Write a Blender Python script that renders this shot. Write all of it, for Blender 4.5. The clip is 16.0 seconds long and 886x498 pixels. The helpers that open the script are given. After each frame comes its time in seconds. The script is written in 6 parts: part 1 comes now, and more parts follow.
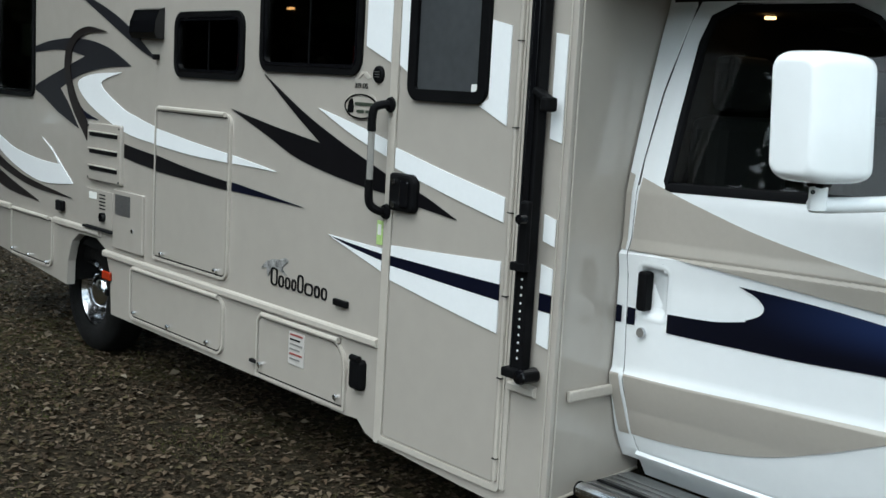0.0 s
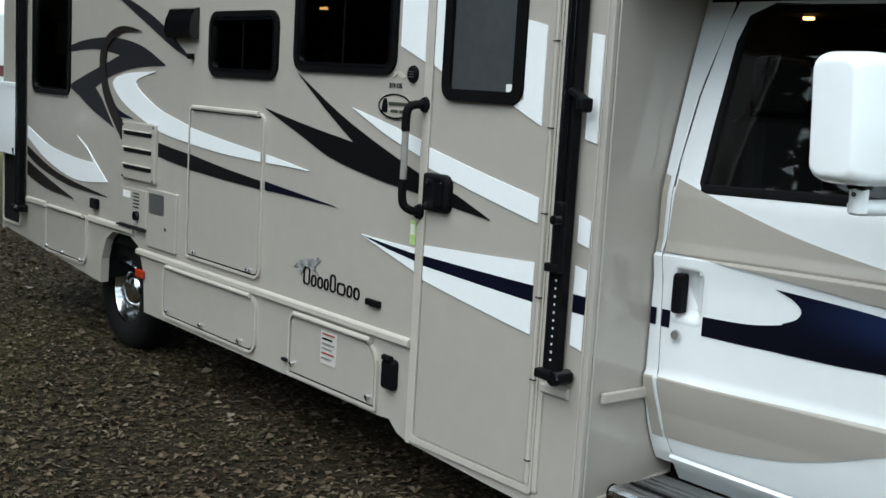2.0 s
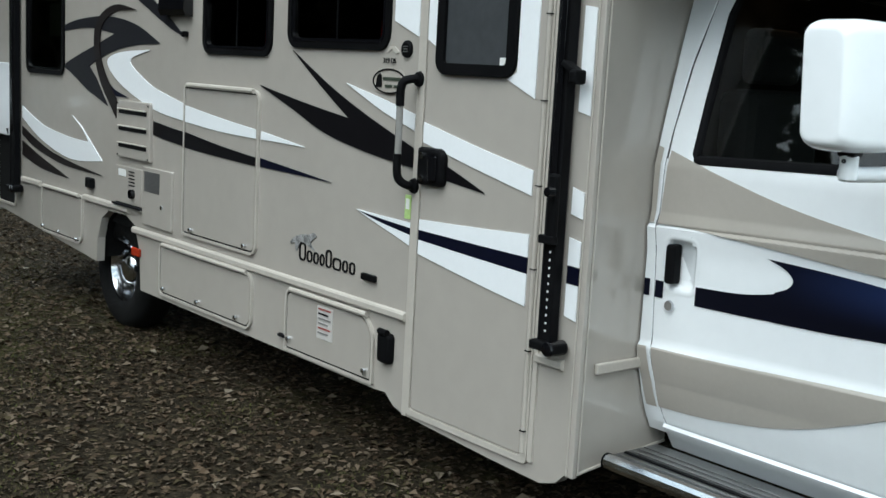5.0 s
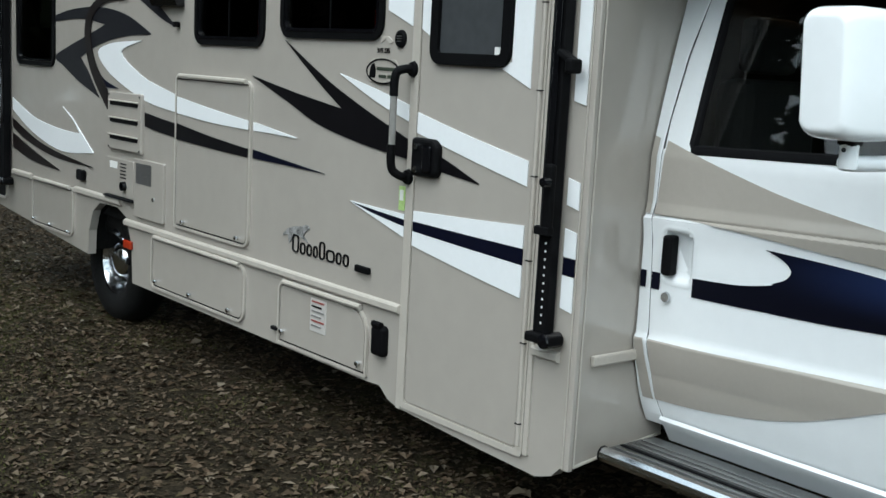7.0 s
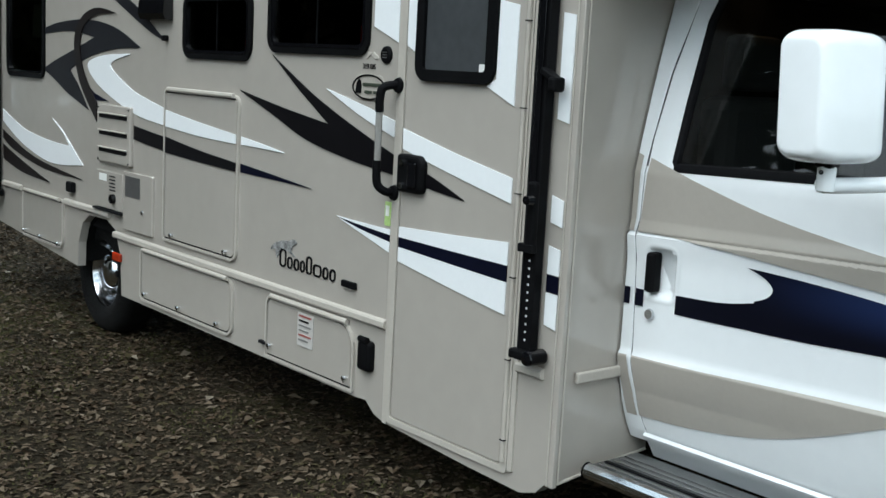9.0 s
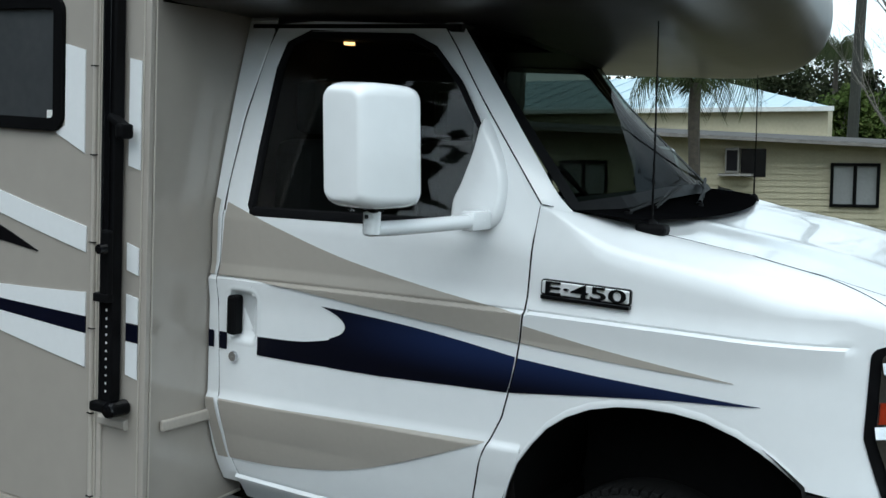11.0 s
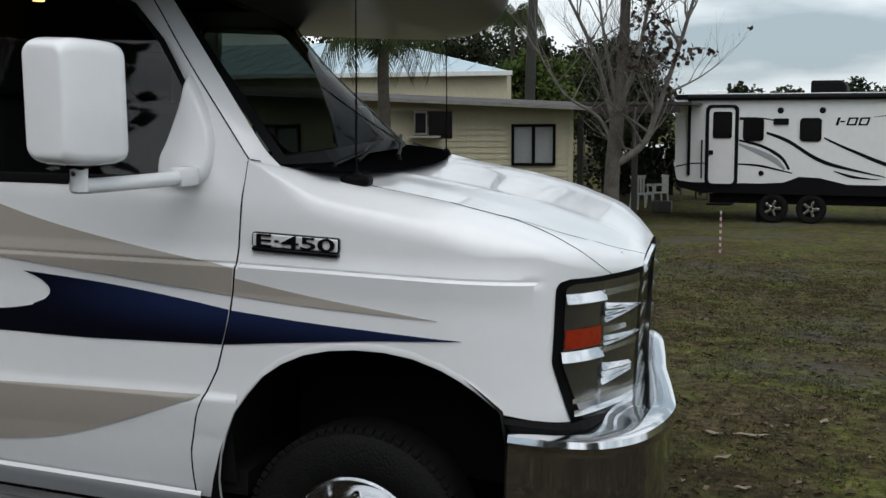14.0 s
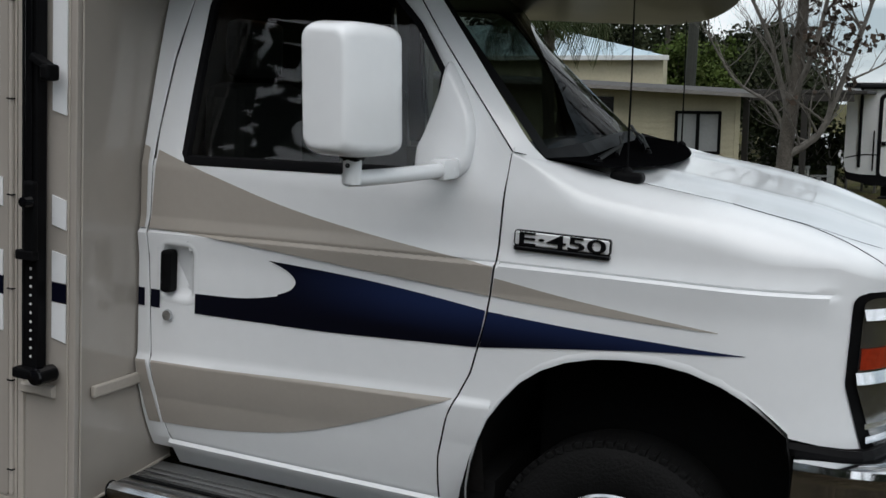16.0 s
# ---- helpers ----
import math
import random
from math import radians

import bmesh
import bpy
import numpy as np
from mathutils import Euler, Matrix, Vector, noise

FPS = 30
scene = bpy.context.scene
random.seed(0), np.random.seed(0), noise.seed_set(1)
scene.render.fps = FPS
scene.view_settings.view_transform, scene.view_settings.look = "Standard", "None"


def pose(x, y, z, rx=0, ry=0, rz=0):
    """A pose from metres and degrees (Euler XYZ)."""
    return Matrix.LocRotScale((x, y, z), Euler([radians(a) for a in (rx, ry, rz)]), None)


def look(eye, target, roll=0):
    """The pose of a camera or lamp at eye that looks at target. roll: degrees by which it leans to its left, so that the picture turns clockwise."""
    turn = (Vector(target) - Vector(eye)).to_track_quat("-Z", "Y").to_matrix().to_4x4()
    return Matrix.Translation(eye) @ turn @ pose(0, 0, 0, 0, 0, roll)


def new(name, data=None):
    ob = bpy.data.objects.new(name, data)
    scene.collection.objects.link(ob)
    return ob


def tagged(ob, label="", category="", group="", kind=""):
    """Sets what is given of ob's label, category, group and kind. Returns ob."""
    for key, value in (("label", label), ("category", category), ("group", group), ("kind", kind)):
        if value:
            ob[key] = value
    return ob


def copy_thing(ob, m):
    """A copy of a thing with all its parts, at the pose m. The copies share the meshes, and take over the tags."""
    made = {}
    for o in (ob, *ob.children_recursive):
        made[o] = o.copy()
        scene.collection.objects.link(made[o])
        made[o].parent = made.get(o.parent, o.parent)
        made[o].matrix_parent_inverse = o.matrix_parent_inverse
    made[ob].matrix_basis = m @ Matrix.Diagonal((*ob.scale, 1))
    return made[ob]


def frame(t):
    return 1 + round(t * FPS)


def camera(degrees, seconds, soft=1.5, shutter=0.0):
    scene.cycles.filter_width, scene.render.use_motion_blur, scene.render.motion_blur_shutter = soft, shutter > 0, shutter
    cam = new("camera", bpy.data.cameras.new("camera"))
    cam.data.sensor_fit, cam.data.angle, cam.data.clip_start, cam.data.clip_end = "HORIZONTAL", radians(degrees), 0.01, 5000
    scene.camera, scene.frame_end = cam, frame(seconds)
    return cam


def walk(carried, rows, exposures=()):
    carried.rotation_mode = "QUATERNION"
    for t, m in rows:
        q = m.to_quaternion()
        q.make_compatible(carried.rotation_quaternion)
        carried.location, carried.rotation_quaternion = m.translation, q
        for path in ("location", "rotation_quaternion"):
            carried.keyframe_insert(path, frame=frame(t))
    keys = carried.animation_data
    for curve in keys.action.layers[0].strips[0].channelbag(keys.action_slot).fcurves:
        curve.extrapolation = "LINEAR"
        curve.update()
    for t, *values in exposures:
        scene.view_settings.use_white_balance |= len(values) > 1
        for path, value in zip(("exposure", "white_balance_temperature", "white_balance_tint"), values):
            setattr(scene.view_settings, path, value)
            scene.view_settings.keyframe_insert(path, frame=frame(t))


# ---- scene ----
cam = camera(42.0, 16.0)
PATH = [
    (0, (2.671, -2.85, 1.721), (1.1739, -1.5525, 1.447), 3.2),
    (0.5, (2.688, -2.857, 1.724), (1.1799, -1.5755, 1.439), 3.0),
    (1, (2.68, -2.865, 1.722), (1.1619, -1.5965, 1.434), 2.8),
    (1.5, (2.662, -2.859, 1.721), (1.1319, -1.6045, 1.431), 2.7),
    (2, (2.652, -2.857, 1.718), (1.1229, -1.5975, 1.442), 3.4),
    (2.5, (2.671, -2.869, 1.71), (1.1289, -1.6225, 1.450), 3.1),
    (3, (2.687, -2.881, 1.698), (1.1449, -1.6385, 1.418), 2.7),
    (3.5, (2.689, -2.888, 1.701), (1.1559, -1.6395, 1.401), 2.4),
    (4, (2.685, -2.89, 1.696), (1.1629, -1.6305, 1.388), 3.1),
    (6.5, (2.664, -2.853, 1.677), (1.1499, -1.5825, 1.373), 3.0),
    (7, (2.648, -2.855, 1.672), (1.1379, -1.5825, 1.357), 3.1),
    (7.5, (2.639, -2.861, 1.667), (1.1249, -1.5925, 1.355), 3.2),
    (8, (2.643, -2.862, 1.669), (1.1279, -1.5935, 1.358), 2.6),
    (8.2, (2.648, -2.859, 1.674), (1.1299, -1.5945, 1.363), 2.9),
    (10.3, (2.793, -2.761, 1.785), (1.4049, -1.3425, 1.539), 2.7),
    (10.5, (2.822, -2.752, 1.786), (1.501, -1.268, 1.560), 2.7),
    (11, (2.871, -2.706, 1.789), (1.812, -1.025, 1.561), 2.8),
    (11.5, (2.919, -2.708, 1.791), (2.127, -0.887, 1.56), 3.3),
    (12, (2.942, -2.709, 1.785), (2.325, -0.821, 1.552), 2.6),
    (12.5, (2.951, -2.739, 1.786), (2.407, -0.829, 1.554), 3.3),
    (13, (2.942, -2.77, 1.784), (2.398, -0.86, 1.548), 3.2),
    (13.5, (2.922, -2.8, 1.772), (2.347, -0.9, 1.526), 2.8),
    (14, (2.89, -2.844, 1.759), (2.311, -0.947, 1.497), 2.5),
    (14.5, (2.84, -2.852, 1.726), (2.272, -0.952, 1.472), 2.5),
    (15, (2.777, -2.85, 1.709), (2.237, -0.939, 1.472), 3.5),
    (15.5, (2.66, -2.837, 1.716), (2.075, -0.943, 1.457), 3.8),
    (16, (2.454, -2.759, 1.759), (1.657, -0.95, 1.456), 3.3),
]
EXPOSURES = [(0.0, 0.77, 6000, 4), (8.2, 0.76, 6000, 4), (10.3, 0.62, 5900, 4), (11.0, 0.24, 5900, 4), (11.6, -0.20, 6150, 8), (12.5, -0.21, 6400, 13), (16.0, -0.21, 6400, 13)]
# the motorhome stands nose-down on the sloping lot; the rows above are in its own level frame
PITCH = 2.8
TILT = Matrix.Translation((2.9, 0, 1.76)) @ Matrix.Rotation(radians(PITCH), 4, "Y") @ Matrix.Translation((-2.9, 0, -1.76))
walk(cam, [(t, TILT @ look(e, g, r)) for t, e, g, r in PATH], EXPOSURES)

# ---- world, sun, exposure ----
world = bpy.data.worlds.new("overcast_sky")
scene.world = world
world.use_nodes = True
wn, wl = world.node_tree.nodes, world.node_tree.links
wn.clear()
w_out, w_bg = wn.new("ShaderNodeOutputWorld"), wn.new("ShaderNodeBackground")
w_sky = wn.new("ShaderNodeTexSky")
w_sky.sky_type, w_sky.sun_disc = "NISHITA", False
w_sky.sun_elevation, w_sky.sun_rotation = radians(50), radians(200)
w_co, w_map, w_noise = wn.new("ShaderNodeTexCoord"), wn.new("ShaderNodeMapping"), wn.new("ShaderNodeTexNoise")
w_map.inputs["Scale"].default_value = (1.6, 1.6, 6.5)
w_noise.inputs["Scale"].default_value, w_noise.inputs["Detail"].default_value = 1.7, 7.0
w_noise.inputs["Roughness"].default_value = 0.5
w_ramp = wn.new("ShaderNodeValToRGB")
w_ramp.color_ramp.elements[0].position, w_ramp.color_ramp.elements[0].color = 0.40, (0.38, 0.47, 0.51, 1)
w_ramp.color_ramp.elements[1].position, w_ramp.color_ramp.elements[1].color = 0.58, (1.05, 1.11, 1.11, 1)
w_scale, w_mix = wn.new("ShaderNodeMixRGB"), wn.new("ShaderNodeMixRGB")
w_scale.blend_type = "MULTIPLY"
w_scale.inputs[0].default_value, w_scale.inputs[2].default_value = 1.0, (0.1, 0.1, 0.1, 1)
w_mix.inputs[0].default_value = 0.88
wl.new(w_co.outputs["Generated"], w_map.inputs["Vector"])
wl.new(w_map.outputs[0], w_noise.inputs["Vector"])
wl.new(w_noise.outputs["Fac"], w_ramp.inputs[0])
wl.new(w_sky.outputs[0], w_scale.inputs[1])
wl.new(w_scale.outputs[0], w_mix.inputs[1])
wl.new(w_ramp.outputs[0], w_mix.inputs[2])
wl.new(w_mix.outputs[0], w_bg.inputs["Color"])
wl.new(w_bg.outputs[0], w_out.inputs["Surface"])
w_bg.inputs["Strength"].default_value = 1.25
sun = new("sun", bpy.data.lights.new("sun", "SUN"))
sun.data.energy, sun.data.angle, sun.data.color = 1.55, radians(60), (1.0, 0.97, 0.93)
sun.matrix_world = look((3, -6.8, 11.6), (0, 0, 0))


# ---- materials ----
def mat(name, color, rough=0.5, metal=0.0, var=0.12, scale=6.0, bump=0.0, bump_scale=60.0, coat=0.0, color2=None, spec=0.5):
    m = bpy.data.materials.new(name)
    m.use_nodes = True
    n, l = m.node_tree.nodes, m.node_tree.links
    b = n["Principled BSDF"]
    b.inputs["Metallic"].default_value = metal
    b.inputs["Coat Weight"].default_value = coat
    b.inputs["Coat Roughness"].default_value = 0.04
    b.inputs["Specular IOR Level"].default_value = spec
    co, t1, t2 = n.new("ShaderNodeTexCoord"), n.new("ShaderNodeTexNoise"), n.new("ShaderNodeTexNoise")
    t1.inputs["Scale"].default_value, t1.inputs["Detail"].default_value = scale, 5
    t2.inputs["Scale"].default_value, t2.inputs["Detail"].default_value = scale * 9, 4
    l.new(co.outputs["Object"], t1.inputs["Vector"])
    l.new(co.outputs["Object"], t2.inputs["Vector"])
    add = n.new("ShaderNodeMath")
    add.operation = "ADD"
    l.new(t1.outputs["Fac"], add.inputs[0])
    l.new(t2.outputs["Fac"], add.inputs[1])
    ramp = n.new("ShaderNodeValToRGB")
    c2 = color2 or tuple(c * (1 - var) for c in color)
    c1 = color if color2 else tuple(min(1, c * (1 + var * 0.5)) for c in color)
    half = n.new("ShaderNodeMath")
    half.operation = "MULTIPLY"
    half.inputs[1].default_value = 0.5
    l.new(add.outputs[0], half.inputs[0])
    ramp.color_ramp.elements[0].position, ramp.color_ramp.elements[0].color = 0.36, (*c2, 1)
    ramp.color_ramp.elements[1].position, ramp.color_ramp.elements[1].color = 0.64, (*c1, 1)
    l.new(half.outputs[0], ramp.inputs[0])
    l.new(ramp.outputs[0], b.inputs["Base Color"])
    mr = n.new("ShaderNodeMapRange")
    mr.inputs["To Min"].default_value, mr.inputs["To Max"].default_value = rough * 0.85, min(1, rough * 1.2)
    l.new(t1.outputs["Fac"], mr.inputs["Value"])
    l.new(mr.outputs[0], b.inputs["Roughness"])
    if bump:
        t3, bp = n.new("ShaderNodeTexNoise"), n.new("ShaderNodeBump")
        t3.inputs["Scale"].default_value, t3.inputs["Detail"].default_value = bump_scale, 6
        bp.inputs["Strength"].default_value, bp.inputs["Distance"].default_value = bump, 0.02
        l.new(co.outputs["Object"], t3.inputs["Vector"])
        l.new(t3.outputs["Fac"], bp.inputs["Height"])
        l.new(bp.outputs[0], b.inputs["Normal"])
    return m


def glass(name, tint, rough=0.02, falloff=5.0):
    """Tinted pane: a see-through layer under a gloss that grows towards grazing views."""
    m = bpy.data.materials.new(name)
    m.use_nodes = True
    n, l = m.node_tree.nodes, m.node_tree.links
    n.remove(n["Principled BSDF"])
    tr, gl, mx, lw = n.new("ShaderNodeBsdfTransparent"), n.new("ShaderNodeBsdfGlossy"), n.new("ShaderNodeMixShader"), n.new("ShaderNodeLayerWeight")
    tr.inputs[0].default_value = (*tint, 1)
    gl.inputs["Roughness"].default_value = rough
    lw.inputs["Blend"].default_value = 0.5
    steep, share = n.new("ShaderNodeMath"), n.new("ShaderNodeMath")
    steep.operation, steep.inputs[1].default_value = "POWER", falloff
    share.operation, share.inputs[1].default_value, share.inputs[2].default_value = "MULTIPLY_ADD", 0.95, 0.045
    l.new(lw.outputs["Facing"], steep.inputs[0])
    l.new(steep.outputs[0], share.inputs[0])
    l.new(share.outputs[0], mx.inputs[0])
    l.new(tr.outputs[0], mx.inputs[1])
    l.new(gl.outputs[0], mx.inputs[2])
    l.new(mx.outputs[0], n["Material Output"].inputs["Surface"])
    return m


def glow(name, color, strength):
    m = bpy.data.materials.new(name)
    m.use_nodes = True
    b = m.node_tree.nodes["Principled BSDF"]
    b.inputs["Base Color"].default_value = (*color, 1)
    b.inputs["Emission Color"].default_value, b.inputs["Emission Strength"].default_value = (*color, 1), strength
    return m


TAN = mat("tan_gelcoat", (0.40, 0.365, 0.325), 0.16, var=0.04, scale=1.2, coat=0.6, bump=0.02, bump_scale=3)
TAN_TRIM = mat("tan_trim", (0.46, 0.42, 0.37), 0.35, var=0.06, scale=8)
WHITE = mat("white_paint", (0.84, 0.855, 0.865), 0.24, var=0.02, scale=2, coat=0.5)
WHITE_VINYL = mat("white_vinyl", (0.84, 0.85, 0.86), 0.3, var=0.02, coat=0.2)
TAN_VINYL = mat("tan_vinyl", (0.40, 0.365, 0.32), 0.3, var=0.03, coat=0.3)
NAVY = mat("navy_vinyl", (0.0035, 0.0042, 0.013), 0.4, var=0.2, scale=1.5, spec=0.12)
def faded_navy():
    """Printed fade: near-black at the tail and lower edge, deep blue towards the front and upper edge."""
    m = mat("navy_blue_vinyl", (0.009, 0.018, 0.054), 0.3, scale=0.9, coat=0.15, color2=(0.003, 0.0042, 0.012), spec=0.2)
    n, l = m.node_tree.nodes, m.node_tree.links
    co, sep = n.new("ShaderNodeTexCoord"), n.new("ShaderNodeSeparateXYZ")
    l.new(co.outputs["Object"], sep.inputs[0])
    along, across = n.new("ShaderNodeMapRange"), n.new("ShaderNodeMapRange")
    for node, axis, lo, hi in ((along, "X", 0.45, 1.15), (across, "Z", 0.975, 1.10)):
        node.interpolation_type = "SMOOTHSTEP"
        node.inputs["From Min"].default_value, node.inputs["From Max"].default_value = lo, hi
        l.new(sep.outputs[axis], node.inputs["Value"])
    both, mx = n.new("ShaderNodeMath"), n.new("ShaderNodeMixRGB")
    both.operation = "MULTIPLY"
    l.new(along.outputs[0], both.inputs[0])
    l.new(across.outputs[0], both.inputs[1])
    l.new(both.outputs[0], mx.inputs[0])
    mx.inputs[1].default_value, mx.inputs[2].default_value = (0.0026, 0.003, 0.008, 1), (0.013, 0.023, 0.075, 1)
    l.new(mx.outputs[0], n["Principled BSDF"].inputs["Base Color"])
    return m


NAVY_FADE = faded_navy()
CHARCOAL = mat("charcoal_vinyl", (0.014, 0.014, 0.017), 0.4, var=0.2, spec=0.1)
BLACK_VINYL = mat("black_vinyl", (0.0055, 0.005, 0.006), 0.35, var=0.2, scale=1.5, spec=0.12)
BROWN = mat("brown_vinyl", (0.013, 0.010, 0.0095), 0.38, var=0.2, spec=0.1)
BLACK = mat("black_plastic", (0.005, 0.005, 0.0055), 0.5, var=0.3, scale=12, spec=0.06)
BLACK_GLOSS = mat("black_gloss", (0.004, 0.004, 0.005), 0.12, var=0.2, spec=0.4)
RUBBER = mat("tyre_rubber", (0.007, 0.007, 0.007), 0.7, spec=0.14, var=0.35, scale=14, bump=0.3, bump_scale=120)
SEAL = mat("black_seal", (0.008, 0.008, 0.009), 0.7, var=0.2, spec=0.08)
GAPGREY = mat("shadow_grey_seal", (0.05, 0.052, 0.055), 0.7, var=0.1, spec=0.1)
CHROME = mat("chrome", (0.75, 0.76, 0.78), 0.07, 1.0, var=0.05)
STEEL = mat("polished_steel", (0.62, 0.63, 0.65), 0.16, 1.0, var=0.08)
ALU = mat("brushed_aluminium", (0.55, 0.55, 0.54), 0.35, 1.0, var=0.1, scale=20)
AMBER = mat("amber_lens", (0.36, 0.03, 0.008), 0.2, var=0.35, scale=55, coat=0.3)
RED = mat("red_plastic", (0.5, 0.02, 0.02), 0.3)
TINT = glass("dark_tinted_glass", (0.30, 0.30, 0.305))
TINT_DOOR = glass("frosted_grey_glass", (0.10, 0.11, 0.12), 0.18)
# windscreen tint set dark to stand for the unlit cab behind it
WINDSHIELD = glass("windshield_glass", (0.11, 0.13, 0.112), falloff=30.0)
CABGLASS = glass("cab_side_glass", (0.46, 0.50, 0.50))
CLEAR = glass("clear_lens", (0.96, 0.965, 0.97))
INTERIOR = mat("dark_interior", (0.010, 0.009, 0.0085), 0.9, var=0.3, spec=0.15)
SEAT = mat("grey_cloth", (0.035, 0.033, 0.032), 0.9, var=0.2, scale=20, bump=0.2)
LAMP = glow("interior_lamp", (1.0, 0.50, 0.16), 6.0)
GREEN_LABEL = mat("green_label", (0.45, 0.62, 0.22), 0.5, var=0.2, scale=50)
PAPER = mat("white_label", (0.78, 0.77, 0.74), 0.5, var=0.05)
UNDER = mat("underbody", (0.006, 0.006, 0.006), 0.9, var=0.4, spec=0.15)


# ---- mesh helpers ----
def link(name, bm, material, parent=None, label="", smooth=False):
    me = bpy.data.meshes.new(name)
    bm.normal_update()
    if smooth:
        for f in bm.faces:
            f.smooth = True
    bm.to_mesh(me)
    bm.free()
    me.materials.append(material)
    ob = new(name, me)
    if smooth:
        me.set_sharp_from_angle(angle=radians(38))
    if parent:
        ob.parent = parent
    return tagged(ob, label)


part = link


def thing(name, label, category, group="", at=(0, 0, 0), turn=0):
    ob = new(name)
    ob.matrix_world = pose(*at, 0, 0, turn)
    ob.empty_display_size = 0.2
    return tagged(ob, label, category, group)


def curve(pts, n=6):
    """Points of a smooth curve through pts."""
    pts = [Vector(p) for p in pts]
    if len(pts) < 3:
        return pts
    out = []
    for i in range(len(pts) - 1):
        a, b, c, d = pts[max(i - 1, 0)], pts[i], pts[i + 1], pts[min(i + 2, len(pts) - 1)]
        for k in range(n):
            t = k / n
            out.append(0.5 * (2 * b + (c - a) * t + (2 * a - 5 * b + 4 * c - d) * t * t + (3 * b - a - 3 * c + d) * t ** 3))
    return out + [pts[-1]]


def rrect(x0, z0, x1, z1, r=0.04, n=5):
    """A rounded rectangle as (x, z) points, anticlockwise. r: one radius, or four from the lower left on."""
    r = r if isinstance(r, tuple) else (r,) * 4
    out = []
    for (cx, cz, a), q in zip(((x0, z0, 180), (x1, z0, 270), (x1, z1, 0), (x0, z1, 90)), r):
        mx, mz = cx + (q if cx == x0 else -q), cz + (q if cz == z0 else -q)
        for k in range(n + 1):
            w = radians(a + 90 * k / n)
            out.append(Vector((mx + q * math.cos(w), mz + q * math.sin(w))))
    return out


def grow(outline, d):
    """The outline moved outwards by d."""
    n, out = len(outline), []
    area = sum(outline[i][0] * outline[(i + 1) % n][1] - outline[(i + 1) % n][0] * outline[i][1] for i in range(n))
    s = 1 if area > 0 else -1
    for i in range(n):
        t = (Vector(outline[(i + 1) % n]) - Vector(outline[i - 1]))
        t = t.normalized() if t.length > 1e-9 else Vector((1, 0))
        out.append(Vector((outline[i][0] + s * t.y * d, outline[i][1] - s * t.x * d)))
    return out


def sheet(bm, loops, y0, y1, yf=None):
    """A slab in the x-z plane from y0 (front) to y1: the first loop is its edge, the others are holes."""
    for y in (y0, y1):
        edges = []
        for lp in loops:
            vs = [bm.verts.new((p[0], y, p[1])) for p in lp]
            edges += [bm.edges.new((vs[i - 1], vs[i])) for i in range(len(vs))]
        bmesh.ops.triangle_fill(bm, use_beauty=True, use_dissolve=False, edges=edges)
    for lp in loops:
        a = [bm.verts.new((p[0], y0, p[1])) for p in lp]
        b = [bm.verts.new((p[0], y1, p[1])) for p in lp]
        for i in range(len(lp)):
            bm.faces.new((a[i - 1], a[i], b[i], b[i - 1]))
    bmesh.ops.remove_doubles(bm, verts=bm.verts[:], dist=1e-5)
    bmesh.ops.recalc_face_normals(bm, faces=bm.faces[:])
    return bm


def slab(loops, y0, y1):
    return sheet(bmesh.new(), loops, y0, y1)


def pillow(outline, y0, y1, edge=0.008):
    """A slab whose front edge (at y0) is rounded off."""
    bm = bmesh.new()
    rings = [(grow(outline, 0), y1), (grow(outline, 0), y0 + edge), (grow(outline, -edge * 0.35), y0 + edge * 0.3), (grow(outline, -edge), y0)]
    prev = None
    for pts, y in rings:
        cur = [bm.verts.new((p[0], y, p[1])) for p in pts]
        if prev:
            for i in range(len(cur)):
                bm.faces.new((prev[i - 1], prev[i], cur[i], cur[i - 1]))
        prev = cur
    bm.faces.new(prev)
    bmesh.ops.recalc_face_normals(bm, faces=bm.faces[:])
    return bm


def box(x0, y0, z0, x1, y1, z1, bevel=0.0, bm=None):
    bm = bm or bmesh.new()
    r = bmesh.ops.create_cube(bm, size=1)
    for v in r["verts"]:
        v.co = Vector(((x0 + x1) / 2 + v.co.x * (x1 - x0), (y0 + y1) / 2 + v.co.y * (y1 - y0), (z0 + z1) / 2 + v.co.z * (z1 - z0)))
    if bevel:
        edges = list({e for v in r["verts"] for e in v.link_edges})
        bmesh.ops.bevel(bm, geom=edges, offset=bevel, segments=2, affect="EDGES", profile=0.5)
    return bm


def tube(pts, r, n=8, bm=None, close=True):
    """A round bar along pts; r is one radius or one for each point."""
    bm = bm or bmesh.new()
    pts = [Vector(p) for p in pts]
    rs = r if isinstance(r, (list, tuple)) else [r] * len(pts)
    prev = None
    side = None
    for i, p in enumerate(pts):
        d = (pts[min(i + 1, len(pts) - 1)] - pts[max(i - 1, 0)]).normalized()
        if side is None:
            side = d.orthogonal().normalized()
        side = (side - d * side.dot(d)).normalized()
        up = d.cross(side)
        ring = [bm.verts.new(p + rs[i] * (math.cos(6.2832 * k / n) * side + math.sin(6.2832 * k / n) * up)) for k in range(n)]
        if prev:
            for k in range(n):
                bm.faces.new((prev[k - 1], prev[k], ring[k], ring[k - 1]))
        elif close:
            bm.faces.new(ring[::-1])
        prev = ring
    if close:
        bm.faces.new(prev)
    return bm


